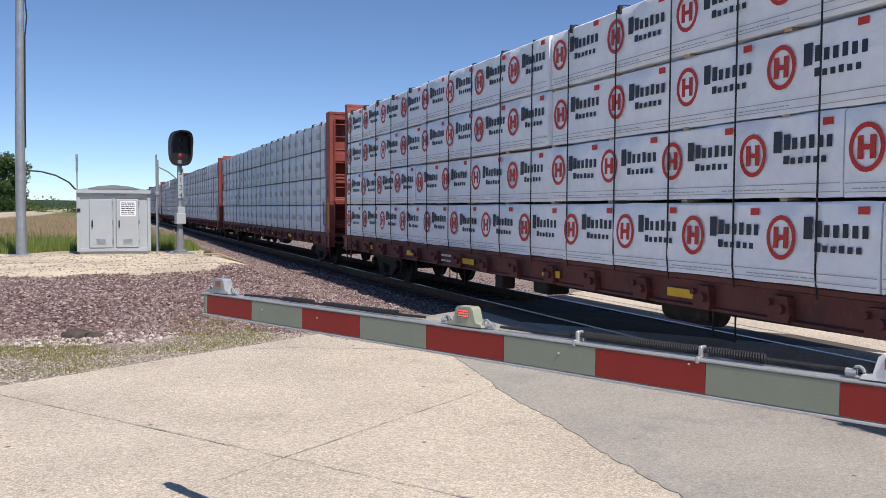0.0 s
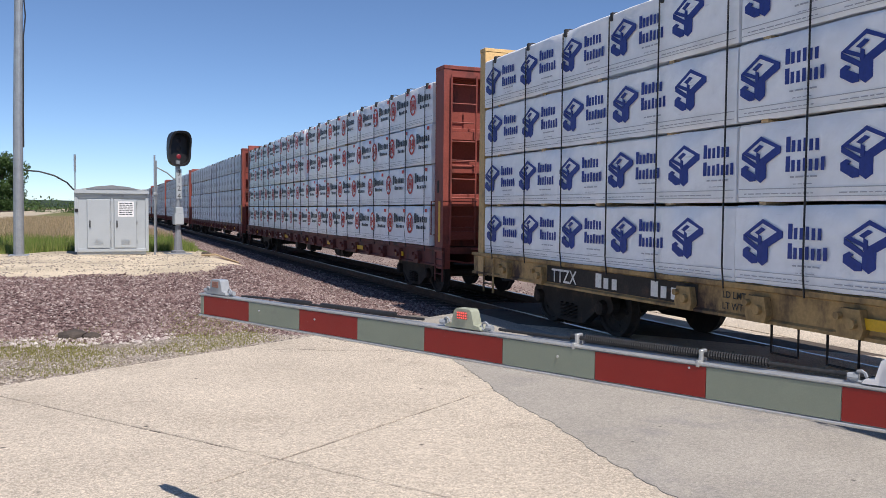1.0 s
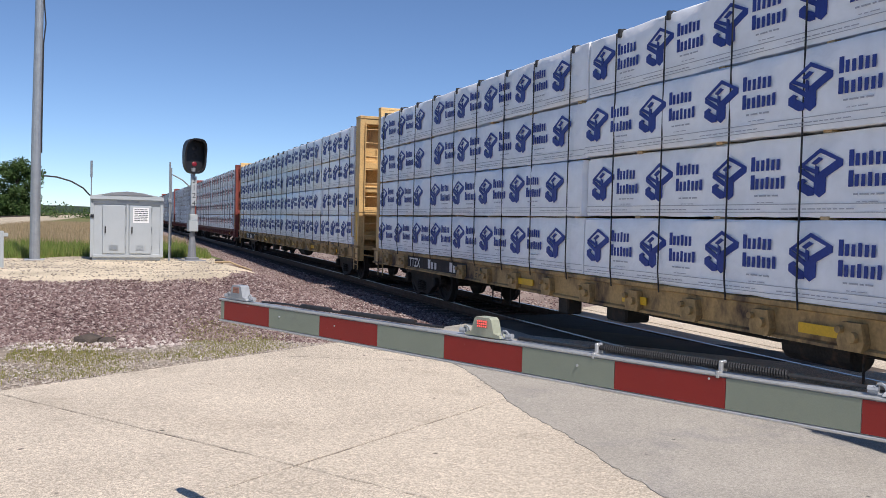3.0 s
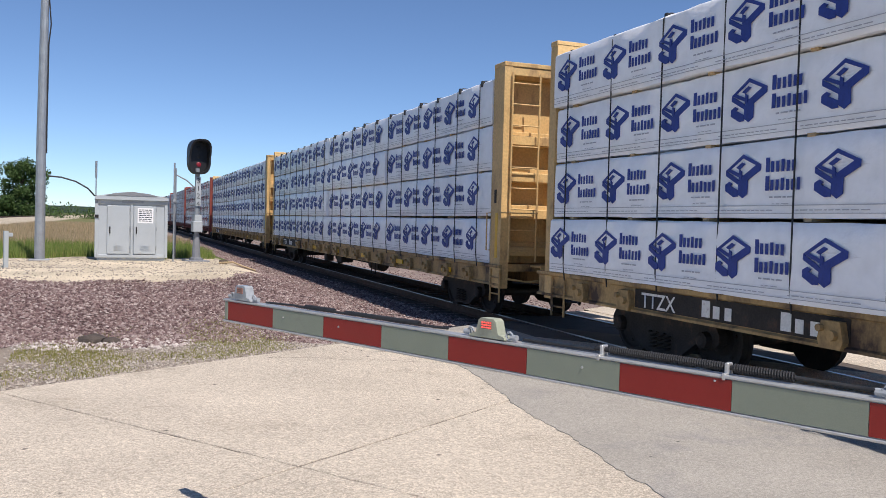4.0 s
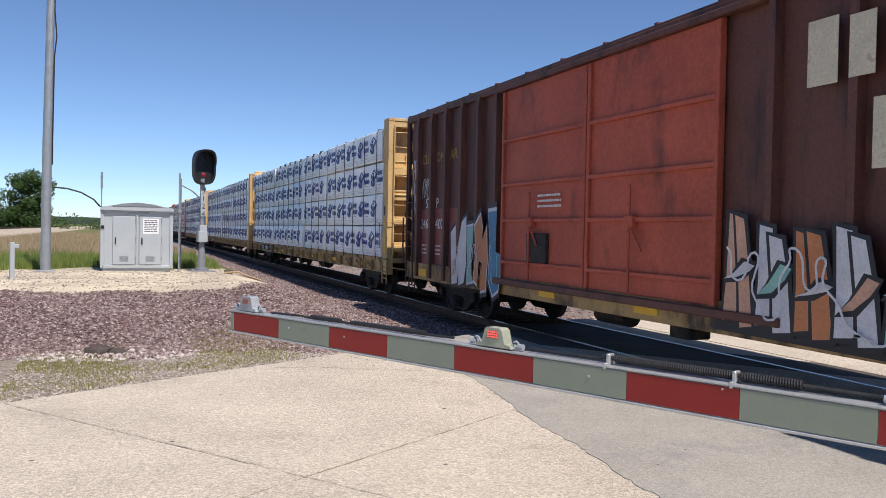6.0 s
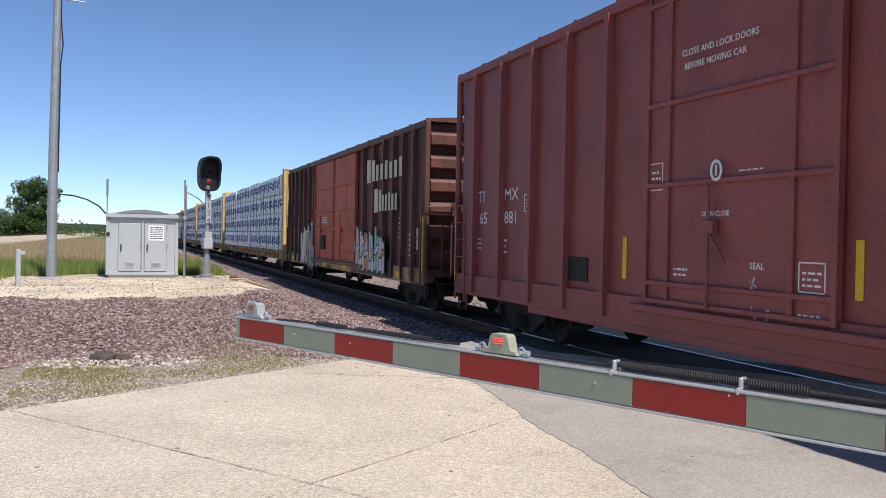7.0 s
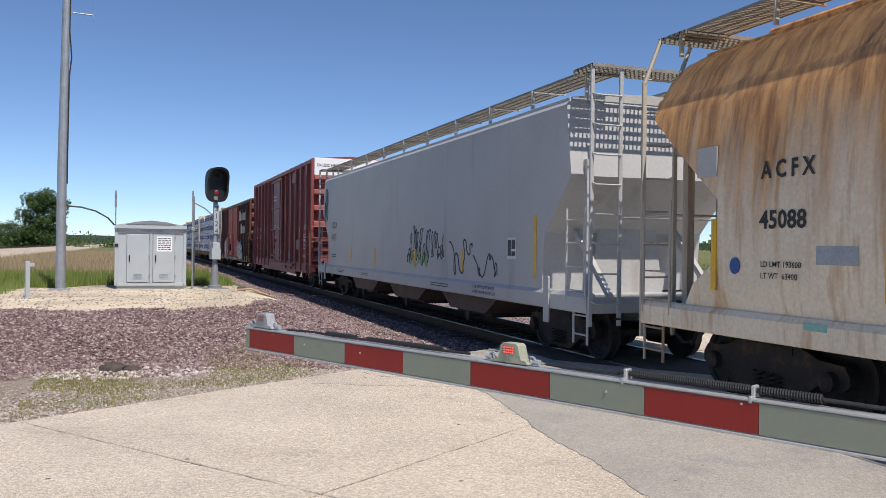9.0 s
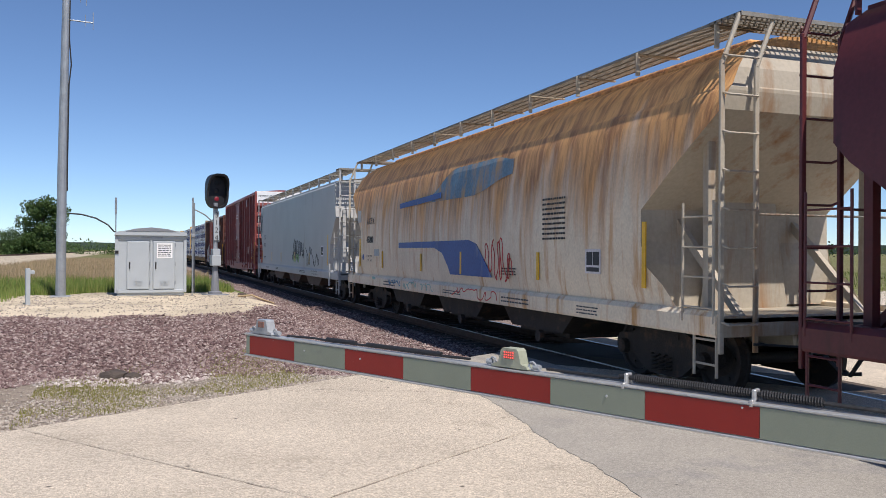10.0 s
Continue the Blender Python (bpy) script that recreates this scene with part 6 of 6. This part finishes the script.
    part("placard", Build().side(x + 0.004, -146.95 - yc, [rect(0, 0.42, 1.45, 1.8)]), "p_white", car)
    part("placard_print", Build().side(x, -146.95 - yc, [rect(0.04, 0.2, 1.57, 1.76), rect(0.22, 0.38, 1.57, 1.76), rect(0.04, 0.38, 1.48, 1.54)]), "p_black", car)
    for y, h in ((-134.02, 0.8), (-136.35, 0.45), (-139.5, 0.4), (-142.0, 0.45), (-145.4, 0.45), (-148.4, 0.85)):
        part("reflector", Build().side(x + 0.005, y - yc, [rect(0, 0.08, 1.3, 1.3 + h)], 0.018), "reflector", car)
    part("graffiti", Build().side(x + 0.002, -143.2 - yc, squiggle(rng, 0, 1.3, 1.25, 1.95, 16, 0.012)), "red_ink", car, "thin red spray-painted outline")
    part("graffiti", Build().side(-1.547, -141.6 - yc, squiggle(rng, 0, 2.2, 0.86, 1.03, 18, 0.01)), "red_ink", car)
    part("paint_patch", Build().side(-1.546, -135.4 - yc, [rect(0, 0.3, 0.98, 1.05)]), "p_teal", car)

    hopper("covered_hopper", "dark maroon covered hopper car", -151.1, -168.6, "hopper_maroon", "hopper_maroon",
           [(1.05, 1.5, 2.3), (1.4, 1.52, 2.2), (1.9, 1.53, 1.55), (2.6, 1.5, 0.55), (2.8, 1.49, 0.35), (3.5, 1.44, 0.3), (3.95, 1.30, 0.32), (4.1, 1.1, 0.4)], 3, 3)


southern_box()
red_box()
hoppers()


# ---- the crossing gate
def gate():
    tip, ang = Vector((0.572, 4.666, 1.289)), -1.110
    d = Vector((math.cos(ang), math.sin(ang), 0))
    rz = math.degrees(ang)
    g = thing("crossing_gate", "lowered red and white striped crossing gate arm with lamps", "crossing gate", pose(tip.x, tip.y, tip.z, 0, 0.34, rz))
    # local: x along the arm from the first stripe, y to the track side, z up; stripe top at z = 0
    L = 0.4064
    n = 14
    part("arm", Build().box(-0.04, n * L + 0.5, 0.004, 0.05, -0.108, 0.002, 0.004), "alu", g)
    part("top_rail", Build().box(-0.05, n * L + 0.5, -0.003, 0.056, 0.0, 0.009, 0.002), "alu", g)
    part("bottom_rail", Build().box(-0.05, n * L + 0.5, -0.004, 0.056, -0.116, -0.106, 0.003), "alu", g)
    for k in range(n):
        part("red_stripe" if k % 2 == 0 else "white_stripe", Build().box(k * L + 0.001, (k + 1) * L - 0.001, -0.001, 0.005, -0.102, -0.003), "gate_red" if k % 2 == 0 else "gate_white", g)
    part("end_cap", Build().box(-0.035, -0.002, -0.001, 0.052, -0.105, -0.004, 0.004), "gate_white", g)
    rng = random.Random(6)
    # screws and brackets
    for s in (1.22 * L, 2.28 * L, 5.62 * L, 8.6 * L):
        part("bolt", Build().lathe([(-0.006, 0.001), (-0.005, 0.005), (0.0, 0.005)], (s, 0, -0.04), "y", 8), "alu", g)
    for s in (5.78 * L, 6.93 * L):
        part("clamp", Build().box(s - 0.006, s + 0.006, -0.004, 0.058, -0.006, 0.016, 0.002).box(s - 0.007, s + 0.007, 0.016, 0.054, 0.010, 0.048, 0.003), "alu", g)
    part("rivet", Build().lathe([(-0.004, 0.001), (-0.003, 0.004), (0.0, 0.004)], (6.86 * L, 0, -0.012), "y", 6), "alu", g)
    # lamps
    def lamp(s, lit, mat):
        h = part("lamp", Build().prism([(s - 0.092, 0.014), (s + 0.092, 0.014), (s + 0.085, 0.026), (s + 0.058, 0.032), (s + 0.044, 0.083), (s + 0.034, 0.092), (s - 0.034, 0.092), (s - 0.044, 0.083), (s - 0.058, 0.032), (s - 0.085, 0.026)], "y", 0.0, 0.052), mat, g)
        part("lens", Build().box(s - 0.027, s + 0.027, -0.004, 0.0, 0.050, 0.082, 0.0015), "lens", h)
        for i in range(5):
            for j in range(3):
                x, z = s - 0.021 + i * 0.0105, 0.056 + j * 0.010
                part("led", Build().box(x - 0.0028, x + 0.0028, -0.006, -0.004, z - 0.0026, z + 0.0026), "led" if lit else "lens", h)
        for q in (-1, 1):
            e = Build().tube([(s + q * 0.100 + 0.016 * math.cos(a), 0.02, 0.03 + 0.016 * math.sin(a)) for a in [k * 0.7 for k in range(10)]], 0.005, 5)
            e.lathe([(0.0, 0.012), (0.03, 0.012)], (s + q * 0.12 - 0.015, 0.025, 0.026), "x", 8)
            part("wire_loop", e, "clear", h)
    lamp(0.22 * L + 0.02, False, "clear")
    lamp(4.5 * L, True, "housing")
    lamp(8.35 * L, False, "white")
    # cable along the top, corrugated sleeve
    c = Build().tube([(0.75 * L, 0.03, 0.018), (1.3 * L, 0.035, 0.024), (1.7 * L, 0.03, 0.02), (2.4 * L, 0.035, 0.022), (3.2 * L, 0.03, 0.02), (3.9 * L, 0.04, 0.022)], 0.006, 6)
    c.tube([(1.55 * L, 0.035, 0.026), (2.1 * L, 0.035, 0.027)], 0.011, 8).tube([(2.3 * L, 0.035, 0.026), (3.5 * L, 0.035, 0.027)], 0.011, 8)
    c.tube([(4.9 * L, 0.03, 0.024), (5.3 * L, 0.04, 0.022), (5.7 * L, 0.03, 0.026)], 0.006, 6)
    part("cable", c, "cable", g)
    for a, b in ((5.85 * L, 6.9 * L), (6.98 * L, 7.45 * L)):
        turns = int((b - a) / 0.0085)
        part("corrugated_sleeve", Build().tube([(a + (b - a) * t / (turns * 8), 0.035 + 0.013 * math.cos(t * math.pi / 4), 0.032 + 0.013 * math.sin(t * math.pi / 4)) for t in range(turns * 8)], 0.0034, 5), "cable", g)
    part("cable", Build().tube([(7.45 * L, 0.035, 0.03), (7.9 * L, 0.05, 0.026), (8.3 * L, 0.03, 0.028), (n * L, 0.03, 0.025)], 0.007, 6), "cable", g)
    part("sleeve_core", Build().tube([(5.7 * L, 0.035, 0.032), (7.45 * L, 0.035, 0.032)], 0.009, 8), "cable", g)
    # mast and mechanism at the roadside
    x = n * L + 0.75
    m = Build().box(x - 0.28, x + 0.28, -0.05, 0.36, -0.35, 0.28, 0.03)
    part("mechanism", m, "steel", g)
    part("arm_bracket", Build().box(n * L + 0.3, x, 0.0, 0.06, -0.12, 0.03, 0.01), "alu", g)
    part("mast", Build().tube([(x, 0.16, -1.25), (x, 0.16, 2.4)], 0.065, 14), "alu", g)
    part("base", Build().prism([(x - 0.25, -0.05), (x + 0.25, -0.05), (x + 0.25, 0.4), (x - 0.25, 0.4)], "z", -1.32, -1.2), "steel", g)


gate()


# ---- signal, cabinet, mast
def signal():
    x, y = 2.40, 28.0
    z0 = height(x, y)
    s = thing("railway_signal", "black railway signal showing red on a steel mast", "railway signal", pose(x, y, z0, 0, 0, 14))
    zt = 3.66 - z0
    part("mast", Build().tube([(0, 0, 0.85), (0, 0, 3.0)], 0.075, 14), "steel", s)
    part("base", Build().tube([(0, 0, 0.0), (0, 0, 0.10), (0, 0, 0.12), (0, 0, 0.9)], [0.22, 0.22, 0.14, 0.085], 10).box(-0.35, 0.35, -0.35, 0.35, -0.12, 0.03, 0.01), "roof", s)
    part("junction_box", Build().box(-0.17, 0.13, -0.20, 0.05, 0.95, 1.30, 0.015).box(-0.12, 0.12, -0.16, 0.1, 1.30, 1.50, 0.01), "cabinet", s)
    pl = part("number_plate", Build().box(-0.085, 0.085, -0.115, -0.095, 1.78, 2.72, 0.004), "cabinet", s)
    for i, ch in enumerate("3124"):
        cu = bpy.data.curves.new("digit", "FONT")
        cu.body, cu.size, cu.align_x = ch, 0.24, "CENTER"
        tmp = bpy.data.objects.new("digit", cu)
        me = bpy.data.meshes.new_from_object(tmp)
        bpy.data.objects.remove(tmp)
        for v in me.vertices:
            v.co = (v.co.x, -0.119, 2.52 - i * 0.245 + v.co.y)
        me.materials.clear()
        me.materials.append(M["black_ink"])
        new("digit", me).parent = pl
    def oval(w, h, n=28, e=3.0):
        return [(w * math.copysign(abs(math.cos(t)) ** (2 / e), math.cos(t)), zt + h * math.copysign(abs(math.sin(t)) ** (2 / e), math.sin(t))) for t in [2 * math.pi * k / n for k in range(n)]]
    part("backboard", Build().prism(oval(0.33, 0.53), "y", -0.02, 0.03), "black", s)
    part("lamp_case", Build().prism(oval(0.24, 0.44), "y", 0.03, 0.30), "black", s)
    rim = Build()
    o, i = oval(0.36, 0.56), oval(0.30, 0.50)
    k = len(o)
    rim.add([(a, -0.24 - max(0, b - zt) * 0.35, b) for a, b in o] + [(a, 0.0, b) for a, b in o] + [(a, -0.24 - max(0, b - zt) * 0.35, b) for a, b in i] + [(a, 0.0, b) for a, b in i],
            [f for q in range(k) for f in ((q, (q + 1) % k, k + (q + 1) % k, k + q), (2 * k + q, 3 * k + q, 3 * k + (q + 1) % k, 2 * k + (q + 1) % k), (q, 2 * k + q, 2 * k + (q + 1) % k, (q + 1) % k))])
    part("hood", rim, "black", s)
    for j, (dx, dz, m) in enumerate(((0.03, -0.24, "sig_red"), (0.03, 0.03, "black"), (0.03, 0.28, "black"))):
        part("lens", Build().lathe([(-0.04, 0.015), (-0.034, 0.055), (-0.022, 0.075), (-0.015, 0.085)], (dx, 0, zt + dz), "y", 18), m, s)
    part("bracket", Build().box(-0.05, 0.05, 0.02, 0.10, 2.9, 3.2).tube([(-0.05, 0, 2.35), (-0.35, 0, 2.6), (-0.66, 0, 2.75)], 0.022), "steel", s)


def cabinet():
    x0, x1, y, z = -0.60, 1.46, 28.0, 0.34
    c = thing("signal_cabinet", "pale grey steel signal cabinet with two closed doors", "cabinet", pose((x0 + x1) / 2, y, z, 0, 0, 1.5))
    w = (x1 - x0) / 2
    part("body", Build().box(-w + 0.03, w - 0.03, 0.04, 1.25, 0.06, 1.86, 0.012), "cabinet", c)
    b = Build()
    for q in (-1, 1):
        b.box(q * w - 0.05, q * w + 0.05, 0.0, 0.08, 0.04, 1.86, 0.01)
    b.box(-w, w, 0.0, 0.06, 0.04, 0.14, 0.008).box(-w, w, 0.0, 0.06, 1.72, 1.86, 0.008).box(-0.03, 0.03, 0.005, 0.06, 0.1, 1.75, 0.006)
    part("door_frame", b, "cabinet", c)
    for q in (-1, 1):
        a0, a1 = (-0.72, -0.06) if q < 0 else (0.06, 0.72)
        d = part("door", Build().box(a0, a1, -0.02, 0.03, 0.16, 1.68, 0.012), "cabinet", c)
        hx = a0 + 0.08
        part("handle", Build().box(hx - 0.018, hx + 0.018, -0.06, -0.02, 0.80, 1.02, 0.008), "black", d)
        for k in range(3):
            part("hinge", Build().tube([(a1 + 0.01, -0.025, 0.3 + k * 0.6), (a1 + 0.01, -0.025, 0.42 + k * 0.6)], 0.014, 8), "steel", d)
        v = Build()
        for k in range(6):
            v.box(a0 + 0.2, a1 - 0.2, -0.030, -0.018, 0.27 + k * 0.03, 0.283 + k * 0.03)
        part("vent", v, "cabinet", d)
        if q > 0:
            sg = part("notice", Build().box(0.17, 0.64, -0.026, -0.018, 1.14, 1.62), "white", d, "white notice with unreadable lines")
            rng = random.Random(3)
            t = Build()
            for i in range(7):
                s = 0.21
                while s < 0.58:
                    e = min(0.60, s + rng.uniform(0.05, 0.12))
                    t.box(s, e, -0.029, -0.026, 1.20 + i * 0.058, 1.225 + i * 0.058)
                    s = e + 0.02
            part("notice_print", t, "ink", sg)
    part("roof", Build().prism([(-w - 0.06, 1.86), (w + 0.06, 1.86), (w + 0.05, 1.96), (0.5, 2.06), (0, 2.10), (-0.5, 2.06), (-w - 0.05, 1.96)], "y", -0.08, 1.32), "cabinet", c)
    part("roof_cap", Build().prism([(-0.75, 2.0), (0.75, 2.0), (0.5, 2.07), (0, 2.12), (-0.5, 2.07)], "y", -0.1, 1.0), "roof", c)
    part("name_plate", Build().box(-0.3, 0.35, -0.008, 0.0, 1.77, 1.83), "steel", c)
    part("lock_box", Build().box(-w - 0.04, -w + 0.06, -0.03, 0.02, 1.28, 1.38, 0.006), "black", c)
    for q in (-1, 1):
        for yy in (0.12, 1.1):
            part("leg", Build().box(q * (w - 0.12) - 0.05, q * (w - 0.12) + 0.05, yy - 0.05, yy + 0.05, -0.12, 0.07), "roof", c)
    part("skid", Build().box(-w + 0.02, w - 0.02, 0.05, 0.18, -0.05, 0.06, 0.01), "cabinet", c)
    a = Build().tube([(-w - 0.02, 0.7, 1.2), (-w - 0.02, 0.7, 3.05)], 0.018, 8).tube([(-w - 0.02, 0.7, 2.55), (-w - 0.02, 0.7, 3.08)], 0.034, 8)
    part("antenna", a, "steel", c)


def pole():
    x, y = -2.19, 28.0
    z = height(x, y)
    p = thing("radio_pole", "tall grey steel radio pole with antenna arms", "pole", pose(x, y, z - 0.05))
    part("shaft", Build().tube([(0, 0, 0), (0.02, 0, 4), (0.14, 0, 11.5)], [0.15, 0.135, 0.10], 14), "steel", p)
    part("base_plate", Build().box(-0.28, 0.28, -0.28, 0.28, -0.05, 0.08, 0.01), "steel", p)
    part("conduit", Build().tube([(0.17, -0.03, 3.3), (0.17, -0.03, 4.1), (0.20, -0.03, 6.6), (0.26, -0.03, 7.2), (0.20, -0.03, 8.0), (0.24, -0.03, 11.2)], 0.022, 6), "cable", p)
    for z0, l in ((8.58, 0.75), (9.3, 0.55)):
        arm = Build().tube([(0.12, 0, z0), (0.12 + l, 0, z0 - 0.03)], 0.02).tube([(0.12 + l, 0, z0 - 0.25), (0.12 + l, 0, z0 + 0.3)], 0.012).tube([(0.12 + l * 0.7, 0, z0 - 0.15), (0.12 + l * 0.7, 0, z0 + 0.2)], 0.010)
        part("antenna_arm", arm, "steel", p)
    c = Build().tube([(-1.98, 28, 2.86), (-1.6, 27.95, 2.83), (-1.2, 27.9, 2.72), (-0.85, 27.9, 2.52), (-0.68, 28.0, 2.32), (-0.62, 28.1, 2.30), (-0.60, 28.2, 2.2)], 0.024, 8)
    ob = part("cable", c, "cable")
    tagged(ob, "black cable looping from the pole to the cabinet", "cable")
    # slim posts beside the signal
    for dx, top, r in ((1.70, 3.45, 0.028), (1.82, 3.35, 0.036)):
        z1 = height(dx, 28.1)
        s = thing("post", "slim grey steel post beside the signal", "post", pose(dx, 28.1 if r < 0.03 else 29.5, z1))
        part("shaft", Build().tube([(0, 0, -0.1), (0, 0, top - z1)], r, 8), "steel", s)
        part("clip", Build().box(-0.05, 0.05, -0.06, 0.02, 1.9, 2.0, 0.01), "steel", s)
    x, y = -2.66, 24.0
    z1 = height(x, y)
    s = thing("marker_post", "short white plastic marker post", "post", pose(x, y, z1, 0, 0, 20))
    part("tube", Build().box(-0.055, 0.055, -0.055, 0.055, -0.1, 0.95, 0.012), "cabinet", s)
    part("cap_box", Build().box(0.04, 0.16, -0.05, 0.05, 0.80, 0.90, 0.012), "cabinet", s)
    h = Build().tube([(3.0, 26.8, height(3.0, 26.8) + 0.04), (3.4, 26.5, height(3.4, 26.5) + 0.10), (3.7, 26.4, height(3.7, 26.4) + 0.04), (4.1, 26.7, height(4.1, 26.7) + 0.04)], 0.03, 8)
    tagged(part("pipe", h, "timber"), "pale pipe lying on the ballast", "pipe")
    tagged(part("debris", Build().box(3.05, 3.3, 27.2, 27.4, height(3.2, 27.3) - 0.02, height(3.2, 27.3) + 0.14, 0.03), "tie"), "dark scrap beside the pale pipe", "debris")


signal()
cabinet()
pole()


# ---- trees, bushes and the far ridge
def tree(x, y, h, spread, seed, name="tree", label="broad green tree standing by the far field"):
    rng = random.Random(seed)
    z0 = height(x, y)
    t = thing(name, label, "tree", pose(x, y, z0))
    b = Build().tube([(0, 0, -0.2), (0.1, 0, h * 0.2), (-0.1, 0.1, h * 0.45), (0.1, 0, h * 0.8)], [h * 0.03, h * 0.022, h * 0.016, h * 0.005], 8)
    tips = []
    for k in range(11):
        a, zz = k * 2.4, h * (0.2 + 0.055 * k)
        r = spread * (0.5 - abs(k - 4) * 0.035) * rng.uniform(0.75, 1.1)
        e = Vector((math.cos(a) * r, math.sin(a) * r, zz + h * 0.14))
        b.tube([(0, 0, zz), e * 0.5 + Vector((0, 0, zz * 0.5)), e], [h * 0.012, h * 0.007, h * 0.003], 6)
        tips += [e, e * 0.6 + Vector((0, 0, zz * 0.4 + h * 0.05))]
    tips += [Vector((0, 0, h * 0.86)), Vector((spread * 0.15, 0, h * 0.75))]
    for k in range(13):
        a, r = k * 2.4, spread * rng.uniform(0.1, 0.40)
        tips.append(Vector((math.cos(a) * r - spread * 0.12, math.sin(a) * r, h * rng.uniform(0.06, 0.30))))
    part("trunk", b, "bark", t)
    vs, fs = [], []
    for c in tips:
        cl = spread * rng.uniform(0.13, 0.22)
        for _ in range(330):
            d = Vector((rng.gauss(0, 1), rng.gauss(0, 1), rng.gauss(0, 0.8)))
            p = c + d.normalized() * cl * rng.random() ** 0.4
            s = h * rng.uniform(0.012, 0.024)
            u = Vector((rng.gauss(0, 1), rng.gauss(0, 1), rng.gauss(0, 1))).normalized() * s
            v = u.cross(Vector((rng.gauss(0, 1), rng.gauss(0, 1), rng.gauss(0, 1)))).normalized() * s * 0.7
            k = len(vs)
            vs += [p - u, p + v, p + u, p - v]
            fs.append((k, k + 1, k + 2, k + 3))
    me = bpy.data.meshes.new("crown")
    me.from_pydata(vs, [], fs)
    me.materials.append(M["leaf"])
    new("crown", me).parent = t


def bushes():
    rng = random.Random(41)
    vs, fs = [], []
    def clump(x, y, h, w, n):
        z = height(x, y)
        for _ in range(n):
            p = Vector((x + rng.gauss(0, w * 0.4), y + rng.gauss(0, w * 0.4), z + h * rng.random() ** 1.3))
            s = h * rng.uniform(0.05, 0.12)
            u = Vector((rng.gauss(0, 1), rng.gauss(0, 1), rng.gauss(0, 1))).normalized() * s
            v = u.cross(Vector((rng.gauss(0, 1), rng.gauss(0, 1), rng.gauss(0, 1)))).normalized() * s
            k = len(vs)
            vs.extend((p - u, p + v, p + u, p - v))
            fs.append((k, k + 1, k + 2, k + 3))
    for i in range(46):
        clump(rng.uniform(-130, -30), rng.uniform(230, 420), rng.uniform(1.5, 4.0), rng.uniform(4, 10), 90)
    for i in range(80):
        clump(rng.uniform(-120, -6), rng.uniform(300, 330), rng.uniform(1.6, 4.2), rng.uniform(3, 7), 110)
    for i in range(90):
        clump(rng.uniform(-420, 60), rng.uniform(520, 800), rng.uniform(4, 9), rng.uniform(12, 30), 70)
    for i in range(90):
        clump(rng.uniform(60, 900), rng.uniform(250, 700), rng.uniform(4, 10), rng.uniform(12, 30), 60)
    me = bpy.data.meshes.new("far_bushes")
    me.from_pydata([tuple(v) for v in vs], [], fs)
    me.materials.append(M["leaf"])
    tagged(new("far_bushes", me), "dark green bushes and woods along the horizon", "bushes", kind="stuff")
    b = Build()
    n = 120
    for k in range(n + 1):
        a = radians(-60 + 150 * k / n)
        d = 3000
        h = 24 + 16 * noise.noise(Vector((k * 0.13, 0, 0))) + 5 * noise.noise(Vector((k * 0.6, 4, 0)))
        b.v += [(math.sin(a) * d, math.cos(a) * d, -5), (math.sin(a) * d, math.cos(a) * d, max(6, h)), (math.sin(a) * (d + 300), math.cos(a) * (d + 300), -5)]
    b.f = [f for k in range(n) for f in ((3 * k, 3 * k + 3, 3 * k + 4, 3 * k + 1), (3 * k + 1, 3 * k + 4, 3 * k + 5, 3 * k + 2))]
    tagged(part("backdrop", b, "hills"), "low wooded ridge on the horizon", "hills", kind="structure")


tree(-28.5, 300, 18.5, 14.5, 51)
tree(-39, 305, 8, 11, 52, label="smaller green tree beside the broad tree")
bushes()


def motions():
    for car, y in CARS:
        walk(car, [(t, pose(XC, y + V * t, 0)) for t in (0, 2.5, 5, 7.5, 10)])
    turn = V / FPS / R_WHEEL
    for w, s in WHEELS:
        walk(w, [(k / FPS, pose(0, s, R_WHEEL, -math.degrees(turn * k) % 360, 0, 0)) for k in range(10 * FPS + 1)])


for ob in scene.objects:
    if ob.type == "MESH" and ob.parent and ob.name.split(".")[0] in ("dunnage", "stencil", "spring", "notice_print", "edge_print", "car_number", "owner_name", "print", "small_print", "red_print", "graffiti"):
        ob["kind"] = "stuff"

motions()
